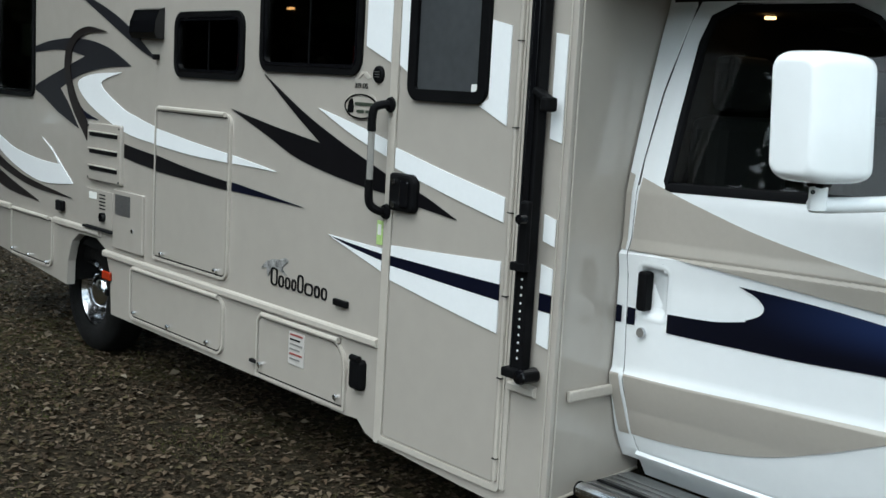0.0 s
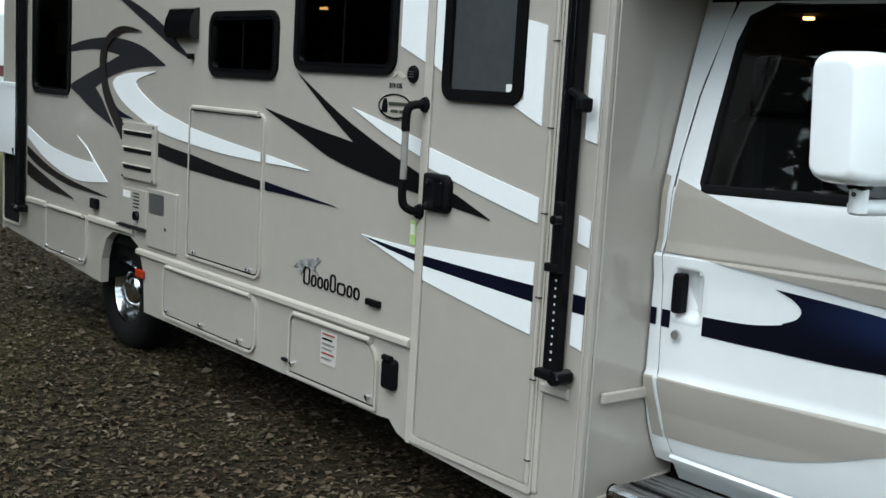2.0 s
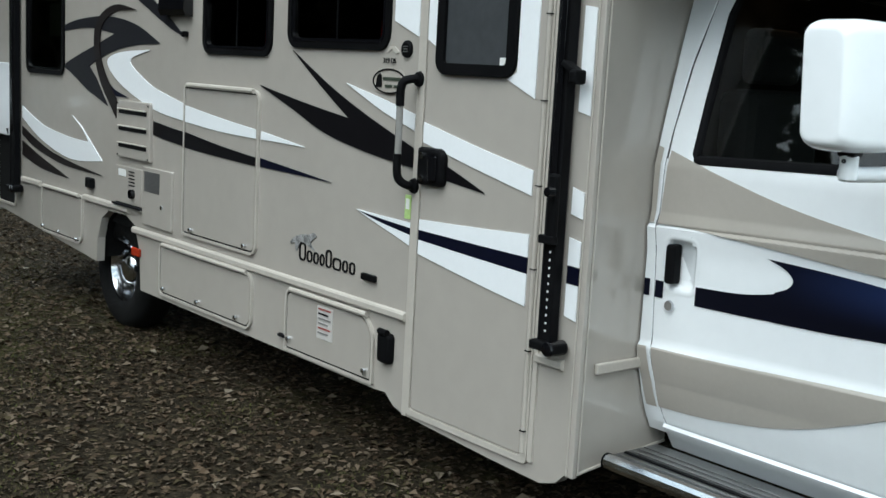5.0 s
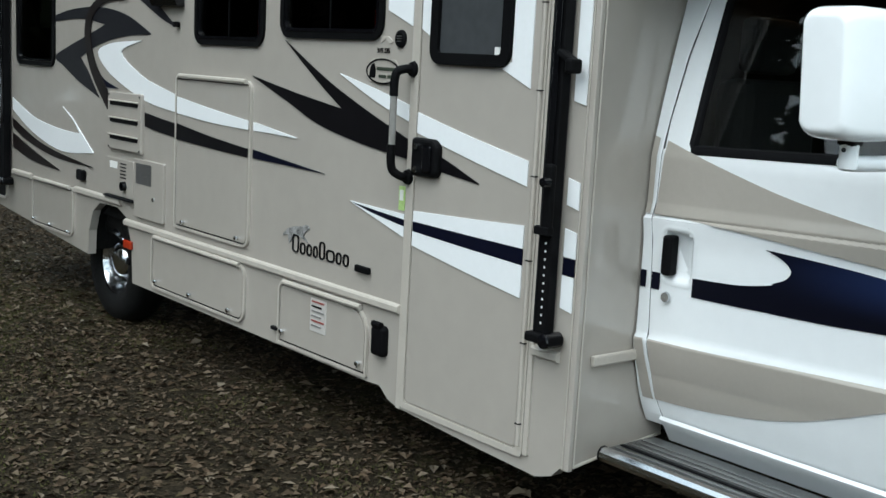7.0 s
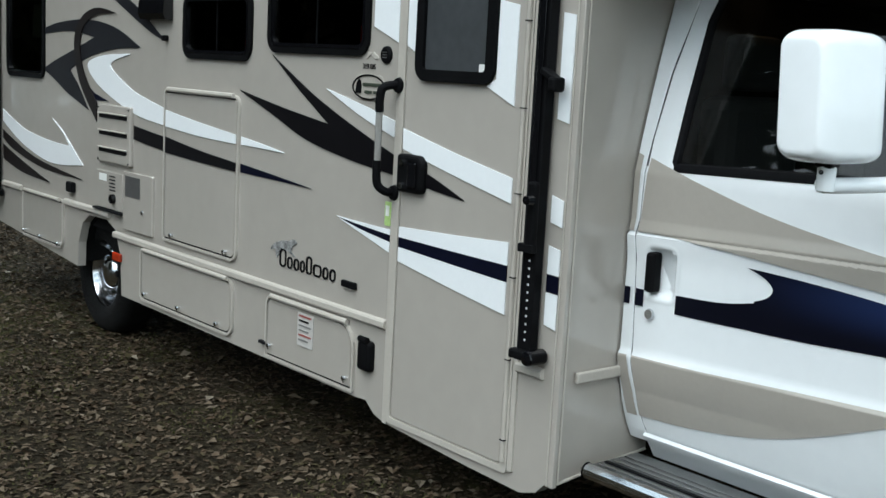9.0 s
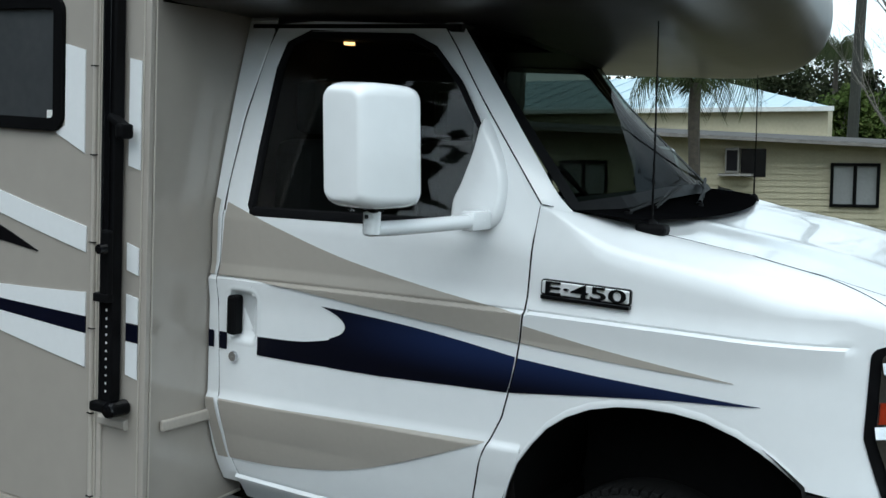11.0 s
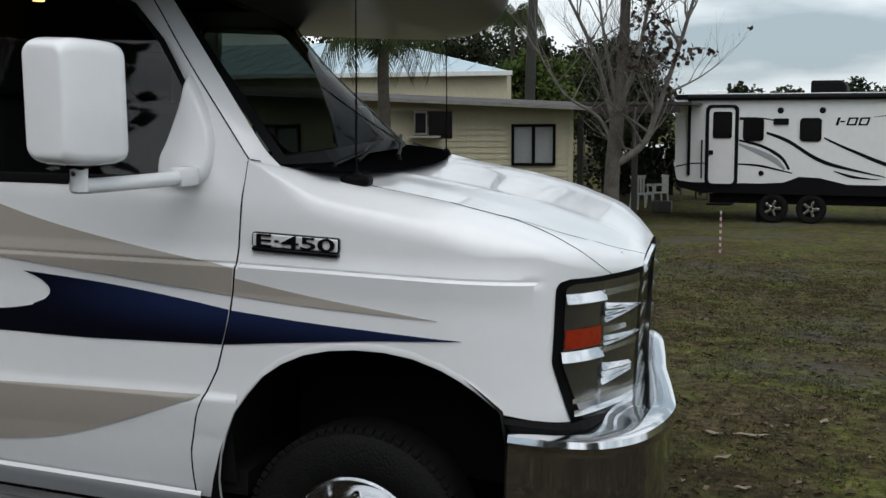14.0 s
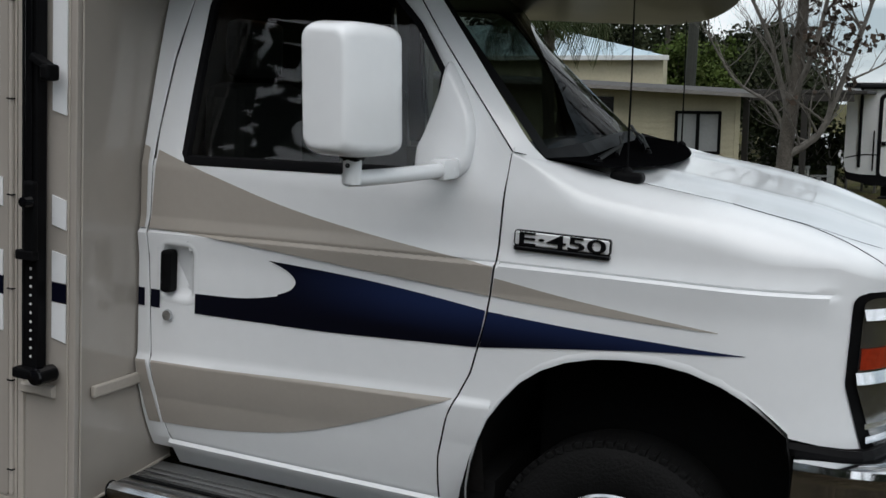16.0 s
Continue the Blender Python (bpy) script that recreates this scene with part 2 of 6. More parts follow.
def lathe(profile, n=40, axis_y=True):
    """Turns (radius, y) points round the y axis."""
    bm = bmesh.new()
    rings = []
    for r, y in profile:
        rings.append([bm.verts.new((r * math.cos(6.28318 * k / n), y, r * math.sin(6.28318 * k / n))) for k in range(n)])
    for a, b in zip(rings, rings[1:]):
        for k in range(n):
            bm.faces.new((a[k - 1], a[k], b[k], b[k - 1]))
    bmesh.ops.remove_doubles(bm, verts=bm.verts[:], dist=1e-5)
    bmesh.ops.recalc_face_normals(bm, faces=bm.faces[:])
    return bm


def loft(rows, bm=None, flip=False):
    """A skin over rows of as many points each."""
    bm = bm or bmesh.new()
    vs = [[bm.verts.new(p) for p in row] for row in rows]
    for a, b in zip(vs, vs[1:]):
        for i in range(len(a) - 1):
            f = (a[i], a[i + 1], b[i + 1], b[i])
            try:
                bm.faces.new(f[::-1] if flip else f)
            except ValueError:
                pass
    bmesh.ops.remove_doubles(bm, verts=bm.verts[:], dist=1e-5)
    return bm


def moved(bm, m):
    bmesh.ops.transform(bm, matrix=m, verts=bm.verts[:])
    return bm


def letters(text, size, name, material, parent, m, depth=0.002, label="", bold=0.0):
    """Raised letters of the built-in font as one mesh."""
    cu = bpy.data.curves.new(name, "FONT")
    cu.body, cu.size, cu.extrude, cu.offset = text, size, depth, bold
    tmp = new(name + "_tmp", cu)
    bpy.context.view_layer.update()
    me = bpy.data.meshes.new_from_object(tmp.evaluated_get(bpy.context.evaluated_depsgraph_get()))
    bpy.data.objects.remove(tmp)
    me.transform(m)
    me.materials.clear()
    me.materials.append(material)
    ob = new(name, me)
    ob.parent = parent
    return tagged(ob, label)


# ---- ground ----
FAR_Z = -0.79


def ground_z(x, y):
    """Sloping with the motorhome's wheels, then falling gently to the level far lots."""
    t = min(max((y - 4.0) / 20.5, 0.0), 1.0)
    near = 1 - min(max((y - 3.0) / 9.0, 0.0), 1.0)
    return FAR_Z * t + near * near * (3 - 2 * near) * (0.055 - 0.0489 * (min(max(x, -30.0), 7.0) - 1.7)) + 0.012 * math.sin(1.7 * x + 0.6 * y) * min(1, max(0, (abs(y - 1.2) - 1.6)))


def ground_material():
    m = bpy.data.materials.new("leaf_strewn_grass")
    m.use_nodes = True
    n, l = m.node_tree.nodes, m.node_tree.links
    b = n["Principled BSDF"]
    b.inputs["Roughness"].default_value = 0.95
    b.inputs["Specular IOR Level"].default_value = 0.05
    co = n.new("ShaderNodeTexCoord")

    def noise_at(scale, detail=6, rough=0.6):
        t = n.new("ShaderNodeTexNoise")
        t.inputs["Scale"].default_value, t.inputs["Detail"].default_value, t.inputs["Roughness"].default_value = scale, detail, rough
        l.new(co.outputs["Object"], t.inputs["Vector"])
        return t.outputs["Fac"]

    def ramp(src, stops):
        r = n.new("ShaderNodeValToRGB")
        while len(r.color_ramp.elements) < len(stops):
            r.color_ramp.elements.new(0.5)
        for e, (p, c) in zip(r.color_ramp.elements, stops):
            e.position, e.color = p, (*c, 1)
        l.new(src, r.inputs[0])
        return r.outputs[0]

    def mix(fac, a, c):
        x = n.new("ShaderNodeMixRGB")
        l.new(fac, x.inputs[0])
        l.new(a, x.inputs[1])
        l.new(c, x.inputs[2])
        return x.outputs[0]

    litter = ramp(noise_at(22, 12, 0.8), [(0.36, (0.006, 0.0048, 0.0034)), (0.48, (0.022, 0.0178, 0.0115)), (0.58, (0.048, 0.037, 0.0235)), (0.74, (0.11, 0.085, 0.058))])
    green = ramp(noise_at(11, 12, 0.82), [(0.34, (0.01725, 0.02038, 0.004999)), (0.47, (0.07244, 0.08154, 0.01999)), (0.57, (0.1466, 0.149, 0.04332)), (0.72, (0.2932, 0.2666, 0.1166))])
    worn = ramp(noise_at(13, 12, 0.82), [(0.34, (0.01734, 0.01163, 0.00663)), (0.48, (0.07225, 0.05426, 0.02917)), (0.60, (0.1445, 0.1098, 0.0663)), (0.74, (0.2746, 0.2196, 0.1591))])
    tone = n.new("ShaderNodeSeparateColor")
    l.new(ramp(noise_at(0.9, 12, 0.8), [(0.43, (0, 0, 0)), (0.57, (1, 1, 1))]), tone.inputs[0])
    grass = mix(tone.outputs[0], worn, green)
    soil = ramp(noise_at(40, 8, 0.8), [(0.35, (0.008, 0.0065, 0.005)), (0.7, (0.06, 0.05, 0.036))])
    gaps = n.new("ShaderNodeSeparateColor")
    l.new(ramp(noise_at(4.5, 10, 0.78), [(0.40, (0.75, 0.75, 0.75)), (0.52, (0, 0, 0))]), gaps.inputs[0])
    lush = n.new("ShaderNodeMixRGB")
    lush.blend_type, lush.inputs[0].default_value, lush.inputs[2].default_value = "MULTIPLY", 1.0, (1.06, 1.09, 1.03, 1)
    l.new(grass, lush.inputs[1])
    grass = mix(gaps.outputs[0], lush.outputs[0], soil)
    gravel = ramp(noise_at(60, 6, 0.8), [(0.3, (0.028, 0.025, 0.022)), (0.7, (0.15, 0.14, 0.13))])
    sep = n.new("ShaderNodeSeparateXYZ")
    l.new(co.outputs["Object"], sep.inputs[0])
    ymap = n.new("ShaderNodeMapRange")
    ymap.inputs["From Min"].default_value, ymap.inputs["From Max"].default_value = 0.8, 3.4
    l.new(sep.outputs["Y"], ymap.inputs["Value"])
    patch = n.new("ShaderNodeMath")
    patch.operation = "MULTIPLY_ADD"
    patch.inputs[1].default_value, patch.inputs[2].default_value = 2.2, -1.1
    l.new(noise_at(0.55, 6, 0.65), patch.inputs[0])
    s = n.new("ShaderNodeMath")
    s.operation, s.use_clamp = "ADD", True
    l.new(ymap.outputs[0], s.inputs[0])
    l.new(patch.outputs[0], s.inputs[1])
    base = mix(s.outputs[0], litter, grass)
    spots = ramp(noise_at(0.42, 9, 0.75), [(0.51, (0, 0, 0)), (0.62, (0.85, 0.85, 0.85))])
    fac = n.new("ShaderNodeSeparateColor")
    l.new(spots, fac.inputs[0])
    open_lot = n.new("ShaderNodeMath")
    open_lot.operation = "MULTIPLY"
    l.new(fac.outputs[0], open_lot.inputs[0])
    l.new(s.outputs[0], open_lot.inputs[1])
    l.new(mix(open_lot.outputs[0], base, gravel), b.inputs["Base Color"])
    bp = n.new("ShaderNodeBump")
    bp.inputs["Strength"].default_value, bp.inputs["Distance"].default_value = 0.9, 0.03
    l.new(noise_at(45, 8, 0.7), bp.inputs["Height"])
    l.new(bp.outputs[0], b.inputs["Normal"])
    return m


GROUND = ground_material()
xs = [-400, -200, -100, -60, -40, -25] + [-16 + 0.5 * i for i in range(65)] + [25, 40, 60, 100, 200, 400]
ys = [-400, -150, -60, -30, -16] + [-9 + 0.5 * i for i in range(76)] + [40, 60, 100, 200, 400, 800]
tagged(link("ground", loft([[(x, y, ground_z(x, y)) for x in xs] for y in ys]), GROUND, smooth=True),
       "trodden ground of leaf litter, thin grass and gravel", "ground", kind="structure")

# ---- the motorhome ----
YC = 1.285            # the vehicle's middle
HOUSE_TOP, HOUSE_REAR = 3.15, -5.92
rv = thing("motorhome", "tan and white class C motorhome with navy swoosh stripes", "motorhome")

WINDOWS = {"rear": (-5.33, 1.53, -4.67, 2.52), "small": (-2.785, 1.712, -2.115, 2.03), "mid": (-1.96, 1.76, -1.185, 2.62)}
arch = [(-4.14, 0.40), (-4.13, 0.55), (-4.07, 0.68), (-3.97, 0.74), (-3.72, 0.745), (-3.60, 0.70), (-3.53, 0.56), (-3.51, 0.33)]
side = [(HOUSE_REAR, 0.53)] + arch + [(-1.19, 0.32), (-1.11, 0.325), (-1.05, 0.28), (-0.98, 0.262), (-0.45, 0.235), (-0.16, 0.225), (-0.08, 0.25), (-0.04, 0.29), (0, 0.30), (0, HOUSE_TOP), (HOUSE_REAR, HOUSE_TOP)]
door_hole = rrect(-0.93, 0.29, -0.25, 2.22, 0.02, 3)
holes = [rrect(*w, 0.07) for w in WINDOWS.values()]
part("side_wall", slab([side] + holes, 0.0, 0.05), TAN, rv, "tan fibreglass side wall")
part("side_wall", slab([side], 2 * YC - 0.05, 2 * YC), TAN, rv)
part("rear_wall", box(HOUSE_REAR - 0.04, 0.0, 0.5, HOUSE_REAR - 0.001, 2 * YC, HOUSE_TOP, 0.012), TAN, rv)
part("roof", box(HOUSE_REAR - 0.05, -0.01, HOUSE_TOP + 0.001, 0.05, 2 * YC + 0.01, HOUSE_TOP + 0.06, 0.02), WHITE, rv)
part("floor_pan", box(HOUSE_REAR + 0.02, 0.06, 0.66, -0.06, 2 * YC - 0.06, 0.74), UNDER, rv)
part("skirt_liner", box(-3.4, 0.12, 0.36, -1.2, 0.16, 0.66), UNDER, rv)
part("step_well", box(-1.0, 0.06, 0.27, -0.2, 0.75, 0.66), UNDER, rv)
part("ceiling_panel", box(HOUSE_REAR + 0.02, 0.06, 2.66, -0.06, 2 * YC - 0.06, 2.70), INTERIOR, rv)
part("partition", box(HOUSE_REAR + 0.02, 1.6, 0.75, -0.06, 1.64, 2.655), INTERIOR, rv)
part("wall_lamp", box(-4.24, 1.585, 2.205, -4.15, 1.598, 2.222, 0.004), LAMP, rv)

# front wall of the living box, beside the cab
fw = slab([[(0.051, 0.303), (0.33, 0.335), (0.50, 0.35), (0.50, 2.12), (0.051, 2.12)]], 0, 0.04)
part("front_wall", moved(fw, Matrix(((0, 1, 0, -0.046), (1, 0, 0, 0), (0, 0, 1, 0), (0, 0, 0, 1)))), TAN, rv, "tan front wall beside the cab")
part("front_wall", box(-0.046, 2 * YC - 0.5, 0.32, -0.004, 2 * YC, 2.12), TAN, rv)
part("front_trim", box(-0.002, 0.075, 0.660, 0.016, 0.31, 0.700, 0.006), TAN_TRIM, rv)
part("corner_trim", box(-0.020, -0.005, 0.29, 0.005, 0.018, 2.12, 0.004), TAN, rv)
part("corner_bead", tube([(-0.026, -0.002, 0.29), (-0.026, -0.002, 2.12)], 0.0035, 6), TAN_TRIM, rv)
part("corner_bead", tube([(0.005, 0.022, 0.30), (0.005, 0.022, 2.12)], 0.0035, 6), TAN_TRIM, rv)
part("bottom_bead", tube([(0.0, 0.03, 0.303), (0.0, 0.33, 0.337), (0.0, 0.49, 0.352)], 0.006, 6), TAN_TRIM, rv)

# bunk over the cab: blunt rounded nose, underside slanted to fit the camera's view
def bunk_row(y, inset=0.0):
    nose = [(0.0, 2.12), (1.05, 2.115), (1.30, 2.13), (1.42, 2.165), (1.51, 2.24), (1.55, 2.36), (1.52, 2.56), (1.40, 2.78), (1.20, 2.96), (0.9, 3.08), (0.0, 3.15)]
    return [(v.x - (inset * 0.30 if v.x > 0.9 else 0) + 0.22 * max(0, v.x - 0.6) * min(1, max(0, (2.57 - y) / 1.7)), y, v.y + inset * (0.06 if v.y < 2.6 else -0.10) - 0.045 * max(0, y - 0.3)) for v in curve(nose, 4)]
rows = [bunk_row(y, i) for y, i in ((0.0, 1.0), (0.012, 0.55), (0.05, 0.22), (0.12, 0.05), (0.25, 0.0), (YC, -0.1), (2 * YC - 0.25, 0.0), (2 * YC - 0.12, 0.05), (2 * YC - 0.05, 0.22), (2 * YC - 0.012, 0.55), (2 * YC, 1.0))]
bunk = loft(rows)
for r in (rows[0], rows[-1]):
    bunk.faces.new([bunk.verts.new(p) for p in r])
bmesh.ops.recalc_face_normals(bunk, faces=bunk.faces[:])
# near-black colour carries the shade under the bunk over all of it
BUNK = mat("shade_dark_gelcoat", (0.032, 0.028, 0.025), 0.3, var=0.25, scale=1.5, coat=0.08, bump=0.05, bump_scale=4)
part("cabover_bunk", bunk, BUNK, rv, "glossy cab-over bunk coloured dark for its underside's shade", True)


# trim, hatches and fittings on the side wall
def bar(x0, x1, z, name="belt_trim", h=0.042, d=0.02):
    pts = [(0, -h / 2), (-d * 0.7, -h / 2 + 0.004), (-d, -h / 4), (-d, h / 4), (-d * 0.7, h / 2 - 0.004), (0, h / 2)]
    bm = loft([[(x, y, z + w) for y, w in pts] for x in (x0, x1)])
    for x in (x0, x1):
        bm.faces.new([bm.verts.new((x, y, z + w)) for y, w in pts])
    bmesh.ops.recalc_face_normals(bm, faces=bm.faces[:])
    return part(name, bm, TAN_TRIM, rv)


bar(-3.60, -0.985, 0.675)
bar(-5.42, -5.07, 0.78)
bar(-4.33, -3.66, 0.78)
bar(-0.205, -0.075, 0.685)


def hatch(x0, z0, x1, z1, r, knobs=(), cap=True):
    """A baggage door: a frame, a panel, a cap rail over it and turn latches."""
    o = rrect(x0, z0, x1, z1, r)

    def inset(d):
        return rrect(x0 + d, z0 + d, x1 - d, z1 - d, tuple(max(q - d, 0.006) for q in r))
    h = part("hatch", slab([inset(0.022)], -0.010, 0.001), TAN, rv)
    part("hatch_frame", slab([inset(0.0), inset(0.012)], -0.014, 0.0), TAN_TRIM, h)
    part("hatch_seal", slab([inset(0.0122), inset(0.0215)], -0.004, 0.0), SEAL, h)
    if cap:
        part("cap_rail", tube([(x0 + 0.05, -0.016, z1 - 0.004), (x1 - 0.05, -0.016, z1 - 0.004)], 0.013, 8), TAN_TRIM, h)
    for kx, kz in knobs:
        k = part("latch", moved(lathe([(0.001, -0.024), (0.010, -0.022), (0.0115, -0.016), (0.008, -0.012), (0.008, 0.0)], 14), pose(kx, -0.008, kz)), STEEL, h, "chrome turn latch")
        part("latch_arm", box(kx - 0.004, -0.026, kz - 0.020, kx + 0.004, -0.021, kz - 0.004, 0.002), STEEL, k)
    return h


hatch(-2.985, 0.735, -2.20, 1.545, (0.02, 0.06, 0.05, 0.03), ((-2.87, 0.775), (-2.30, 0.775)))
hatch(-3.25, 0.355, -2.22, 0.65, (0.04, 0.07, 0.07, 0.03), ((-3.18, 0.40), (-2.78, 0.40), (-2.365, 0.40)))
hatch(-1.91, 0.335, -1.195, 0.64, (0.01, 0.01, 0.12, 0.05), ((-1.86, 0.40), (-1.245, 0.39)))
hatch(-5.05, 0.47, -4.35, 0.785, (0.03, 0.07, 0.02, 0.03), ((-5.0, 0.51), (-4.72, 0.505), (-4.42, 0.50)))
part("latch_tab", box(-1.955, -0.022, 0.392, -1.90, -0.002, 0.408, 0.003), SEAL, rv)

# refrigerator vent, furnace grille and water heater door
vent = part("appliance_vent", pillow(rrect(-3.82, 1.085, -3.375, 1.42, 0.012), -0.022, 0.0, 0.008), TAN, rv)
for i in range(3):
    z = 1.355 - 0.098 * i
    part("louvre", slab([rrect(-3.78, z - 0.013, -3.415, z + 0.010, 0.006, 2)], -0.026, -0.020), BLACK, vent)
    sl = box(-3.785, -0.036, z + 0.010, -3.41, -0.021, z + 0.018, 0.003)
    part("louvre_hood", moved(sl, Matrix.Translation((0, 0, 0))), TAN_TRIM, vent)
for x, z in ((-3.80, 1.10), (-3.395, 1.10), (-3.80, 1.40), (-3.395, 1.40)):
    part("screw", moved(lathe([(0.001, -0.003), (0.006, -0.003), (0.006, 0)], 8), pose(x, -0.022, z)), SEAL, vent)
furnace = part("furnace_vent", pillow(rrect(-3.845, 0.815, -3.49, 1.035, 0.01), -0.012, 0.0, 0.005), TAN, rv)
for i in range(5):
    part("slot", slab([rrect(-3.66, 0.925 + 0.02 * i, -3.58, 0.932 + 0.02 * i, 0.003, 2)], -0.0145, -0.011), SEAL, furnace)
part("exhaust", moved(lathe([(0.001, 0.0), (0.014, 0.0), (0.016, -0.022), (0.026, -0.022), (0.028, 0.0)], 18), pose(-3.60, -0.012, 0.882)), BLACK_GLOSS, furnace)
part("drip_lip", box(-3.86, -0.03, 0.80, -3.47, 0.0, 0.812, 0.002), SEAL, furnace)
part("data_label", slab([rrect(-3.80, 0.975, -3.70, 1.015, 0.003, 2)], -0.0145, -0.011), PAPER, furnace)
heater = part("water_heater_door", pillow(rrect(-3.475, 0.725, -3.105, 1.06, 0.012), -0.016, 0.0, 0.006), TAN, rv)
part("mesh_grille", slab([rrect(-3.44, 0.92, -3.25, 1.035, 0.006, 2)], -0.0185, -0.015), mat("grey_mesh", (0.16, 0.155, 0.15), 0.5, 0.6, var=0.5, scale=300), heater)
part("lock", moved(lathe([(0.001, -0.006), (0.012, -0.006), (0.012, 0)], 10), pose(-3.22, -0.016, 0.85)), STEEL, heater)

# windows of the living box
def rv_window(w, split=True, red=True):
    o = rrect(*w, 0.07)
    f = part("window", slab([grow(o, 0.005), grow(o, -0.024)], -0.014, 0.006), BLACK, rv, "black-framed dark tinted window")
    part("inner_frame", slab([grow(o, -0.028), grow(o, -0.040)], -0.014, 0.006), BLACK_GLOSS, f)
    part("pane", slab([grow(o, -0.03)], 0.0, 0.004), TINT, f, "dark tinted glass")
    if split:
        xm = (w[0] + w[2]) / 2
        part("mullion", box(xm - 0.003, -0.006, w[1] + 0.03, xm + 0.003, -0.0005, w[3] - 0.03), BLACK, f)
        part("drain_rail", box(w[0] + 0.05, -0.016, w[1] + 0.022, w[2] - 0.05, -0.004, w[1] + 0.034, 0.003), BLACK_GLOSS, f)
    if red:
        part("release_handle", box(w[2] - 0.085, 0.006, w[1] + 0.05, w[2] - 0.05, 0.018, w[1] + 0.12, 0.004), mat("bright_red_plastic", (0.85, 0.04, 0.03), 0.4), f, "red escape handle")
    return f


rv_window(WINDOWS["rear"], False, False)
rv_window(WINDOWS["small"])
rv_window(WINDOWS["mid"])

# range hood cover
hood_cover = loft([[(x, -0.002, 1.895), (x, -0.045, 1.90), (x, -0.06, 1.93), (x, -0.055, 1.99), (x, -0.03, 2.05), (x, -0.002, 2.06)] for x in (-3.215, -2.92)])
for x in (-3.215, -2.92):
    hood_cover.faces.new([hood_cover.verts.new(p) for p in [(x, -0.002, 1.895), (x, -0.045, 1.90), (x, -0.06, 1.93), (x, -0.055, 1.99), (x, -0.03, 2.05), (x, -0.002, 2.06)]])
bmesh.ops.recalc_face_normals(hood_cover, faces=hood_cover.faces[:])
part("range_vent_cover", hood_cover, BLACK_GLOSS, rv, "glossy black range vent cover")
part("hook", box(-3.0, -0.03, 1.79, -2.965, 0.0, 1.82, 0.006), BLACK, rv)
part("clearance_lamp", box(-4.27, -0.03, 0.85, -4.17, 0.0, 0.915, 0.01), BLACK, rv)
part("marker_lamp", box(-3.60, -0.022, 0.525, -3.50, 0.0, 0.575, 0.008), AMBER, rv, "amber side marker lamp")
part("marker_lamp", box(-3.57, -0.014, 0.43, -3.53, 0.0, 0.47, 0.006), BLACK, rv)
part("cable_port", box(-1.30, -0.02, 0.782, -1.20, 0.0, 0.812, 0.006), BLACK, rv)
outlet = part("outlet_cover", pillow(rrect(-1.148, 0.455, -1.06, 0.585, 0.02), -0.034, 0.0, 0.016), BLACK, rv, "black weatherproof outlet cover")
part("outlet_hinge", tube([(-1.13, -0.03, 0.592), (-1.075, -0.03, 0.592)], 0.014, 8), BLACK, outlet)

# entry door
door = part("entry_door", pillow(rrect(-0.925, 0.305, -0.265, 2.20, 0.015, 3), -0.008, 0.03, 0.003), TAN, rv, "tan entry door with tall dark window")
part("door_frame", slab([rrect(-0.955, 0.275, -0.225, 2.24, 0.02, 3), rrect(-0.930, 0.300, -0.258, 2.21, 0.012, 3)], -0.012, 0.0), TAN_TRIM, rv)
part("door_jamb", slab([rrect(-0.985, 0.262, -0.955, 2.26, 0.004, 2)], -0.006, 0.0), TAN_TRIM, rv)
part("hinge", tube([(-0.243, -0.016, 0.32), (-0.243, -0.016, 2.2)], 0.009, 8), TAN_TRIM, door)
part("hinge_trim", slab([rrect(-0.222, 0.29, -0.200, 2.26, 0.004, 2)], -0.010, 0.0), TAN_TRIM, rv)
for i in range(6):
    part("hinge_joint", box(-0.254, -0.027, 0.40 + 0.3 * i, -0.232, -0.012, 0.404 + 0.3 * i), SEAL, door)
dw = rrect(-0.855, 1.672, -0.405, 2.14, 0.06)
wf = part("door_window", slab([dw, grow(dw, -0.045)], -0.026, -0.004), BLACK, door, "black-framed frosted door window")
part("window_backing", slab([grow(dw, -0.04)], -0.0105, -0.0085), mat("grey_blind", (0.055, 0.058, 0.062), 0.35, var=0.2, scale=3, coat=0.4), wf, "dark grey pane")
part("sticker", slab([rrect(-0.495, 1.715, -0.465, 1.745, 0.003, 2)], -0.0135, -0.0115), PAPER, wf)
lat = part("door_latch", pillow(rrect(-0.925, 1.235, -0.765, 1.385, (0.012, 0.03, 0.04, 0.012)), -0.040, -0.009, 0.014), BLACK, door, "black paddle door latch")
part("paddle", box(-0.845, -0.050, 1.255, -0.79, -0.038, 1.36, 0.008), BLACK_GLOSS, lat)
for z in (1.352, 1.262):
    part("lock_barrel", moved(lathe([(0.001, -0.008), (0.013, -0.008), (0.013, 0)], 14), pose(-0.885, -0.040, z)), STEEL, lat)

# grab handle
gh = part("grab_handle", tube([(-0.998, -0.078, 1.56), (-0.998, -0.078, 1.33)], 0.014, 10), mat("clear_grip", (0.26, 0.25, 0.235), 0.12, var=0.1, coat=0.6), rv, "clear-gripped entry grab handle with black ends")
part("upper_mount", tube(curve([(-0.998, -0.078, 1.54), (-0.998, -0.078, 1.60), (-0.992, -0.070, 1.635), (-0.975, -0.042, 1.648), (-0.965, -0.004, 1.648)], 5), 0.0175, 10), BLACK, gh)
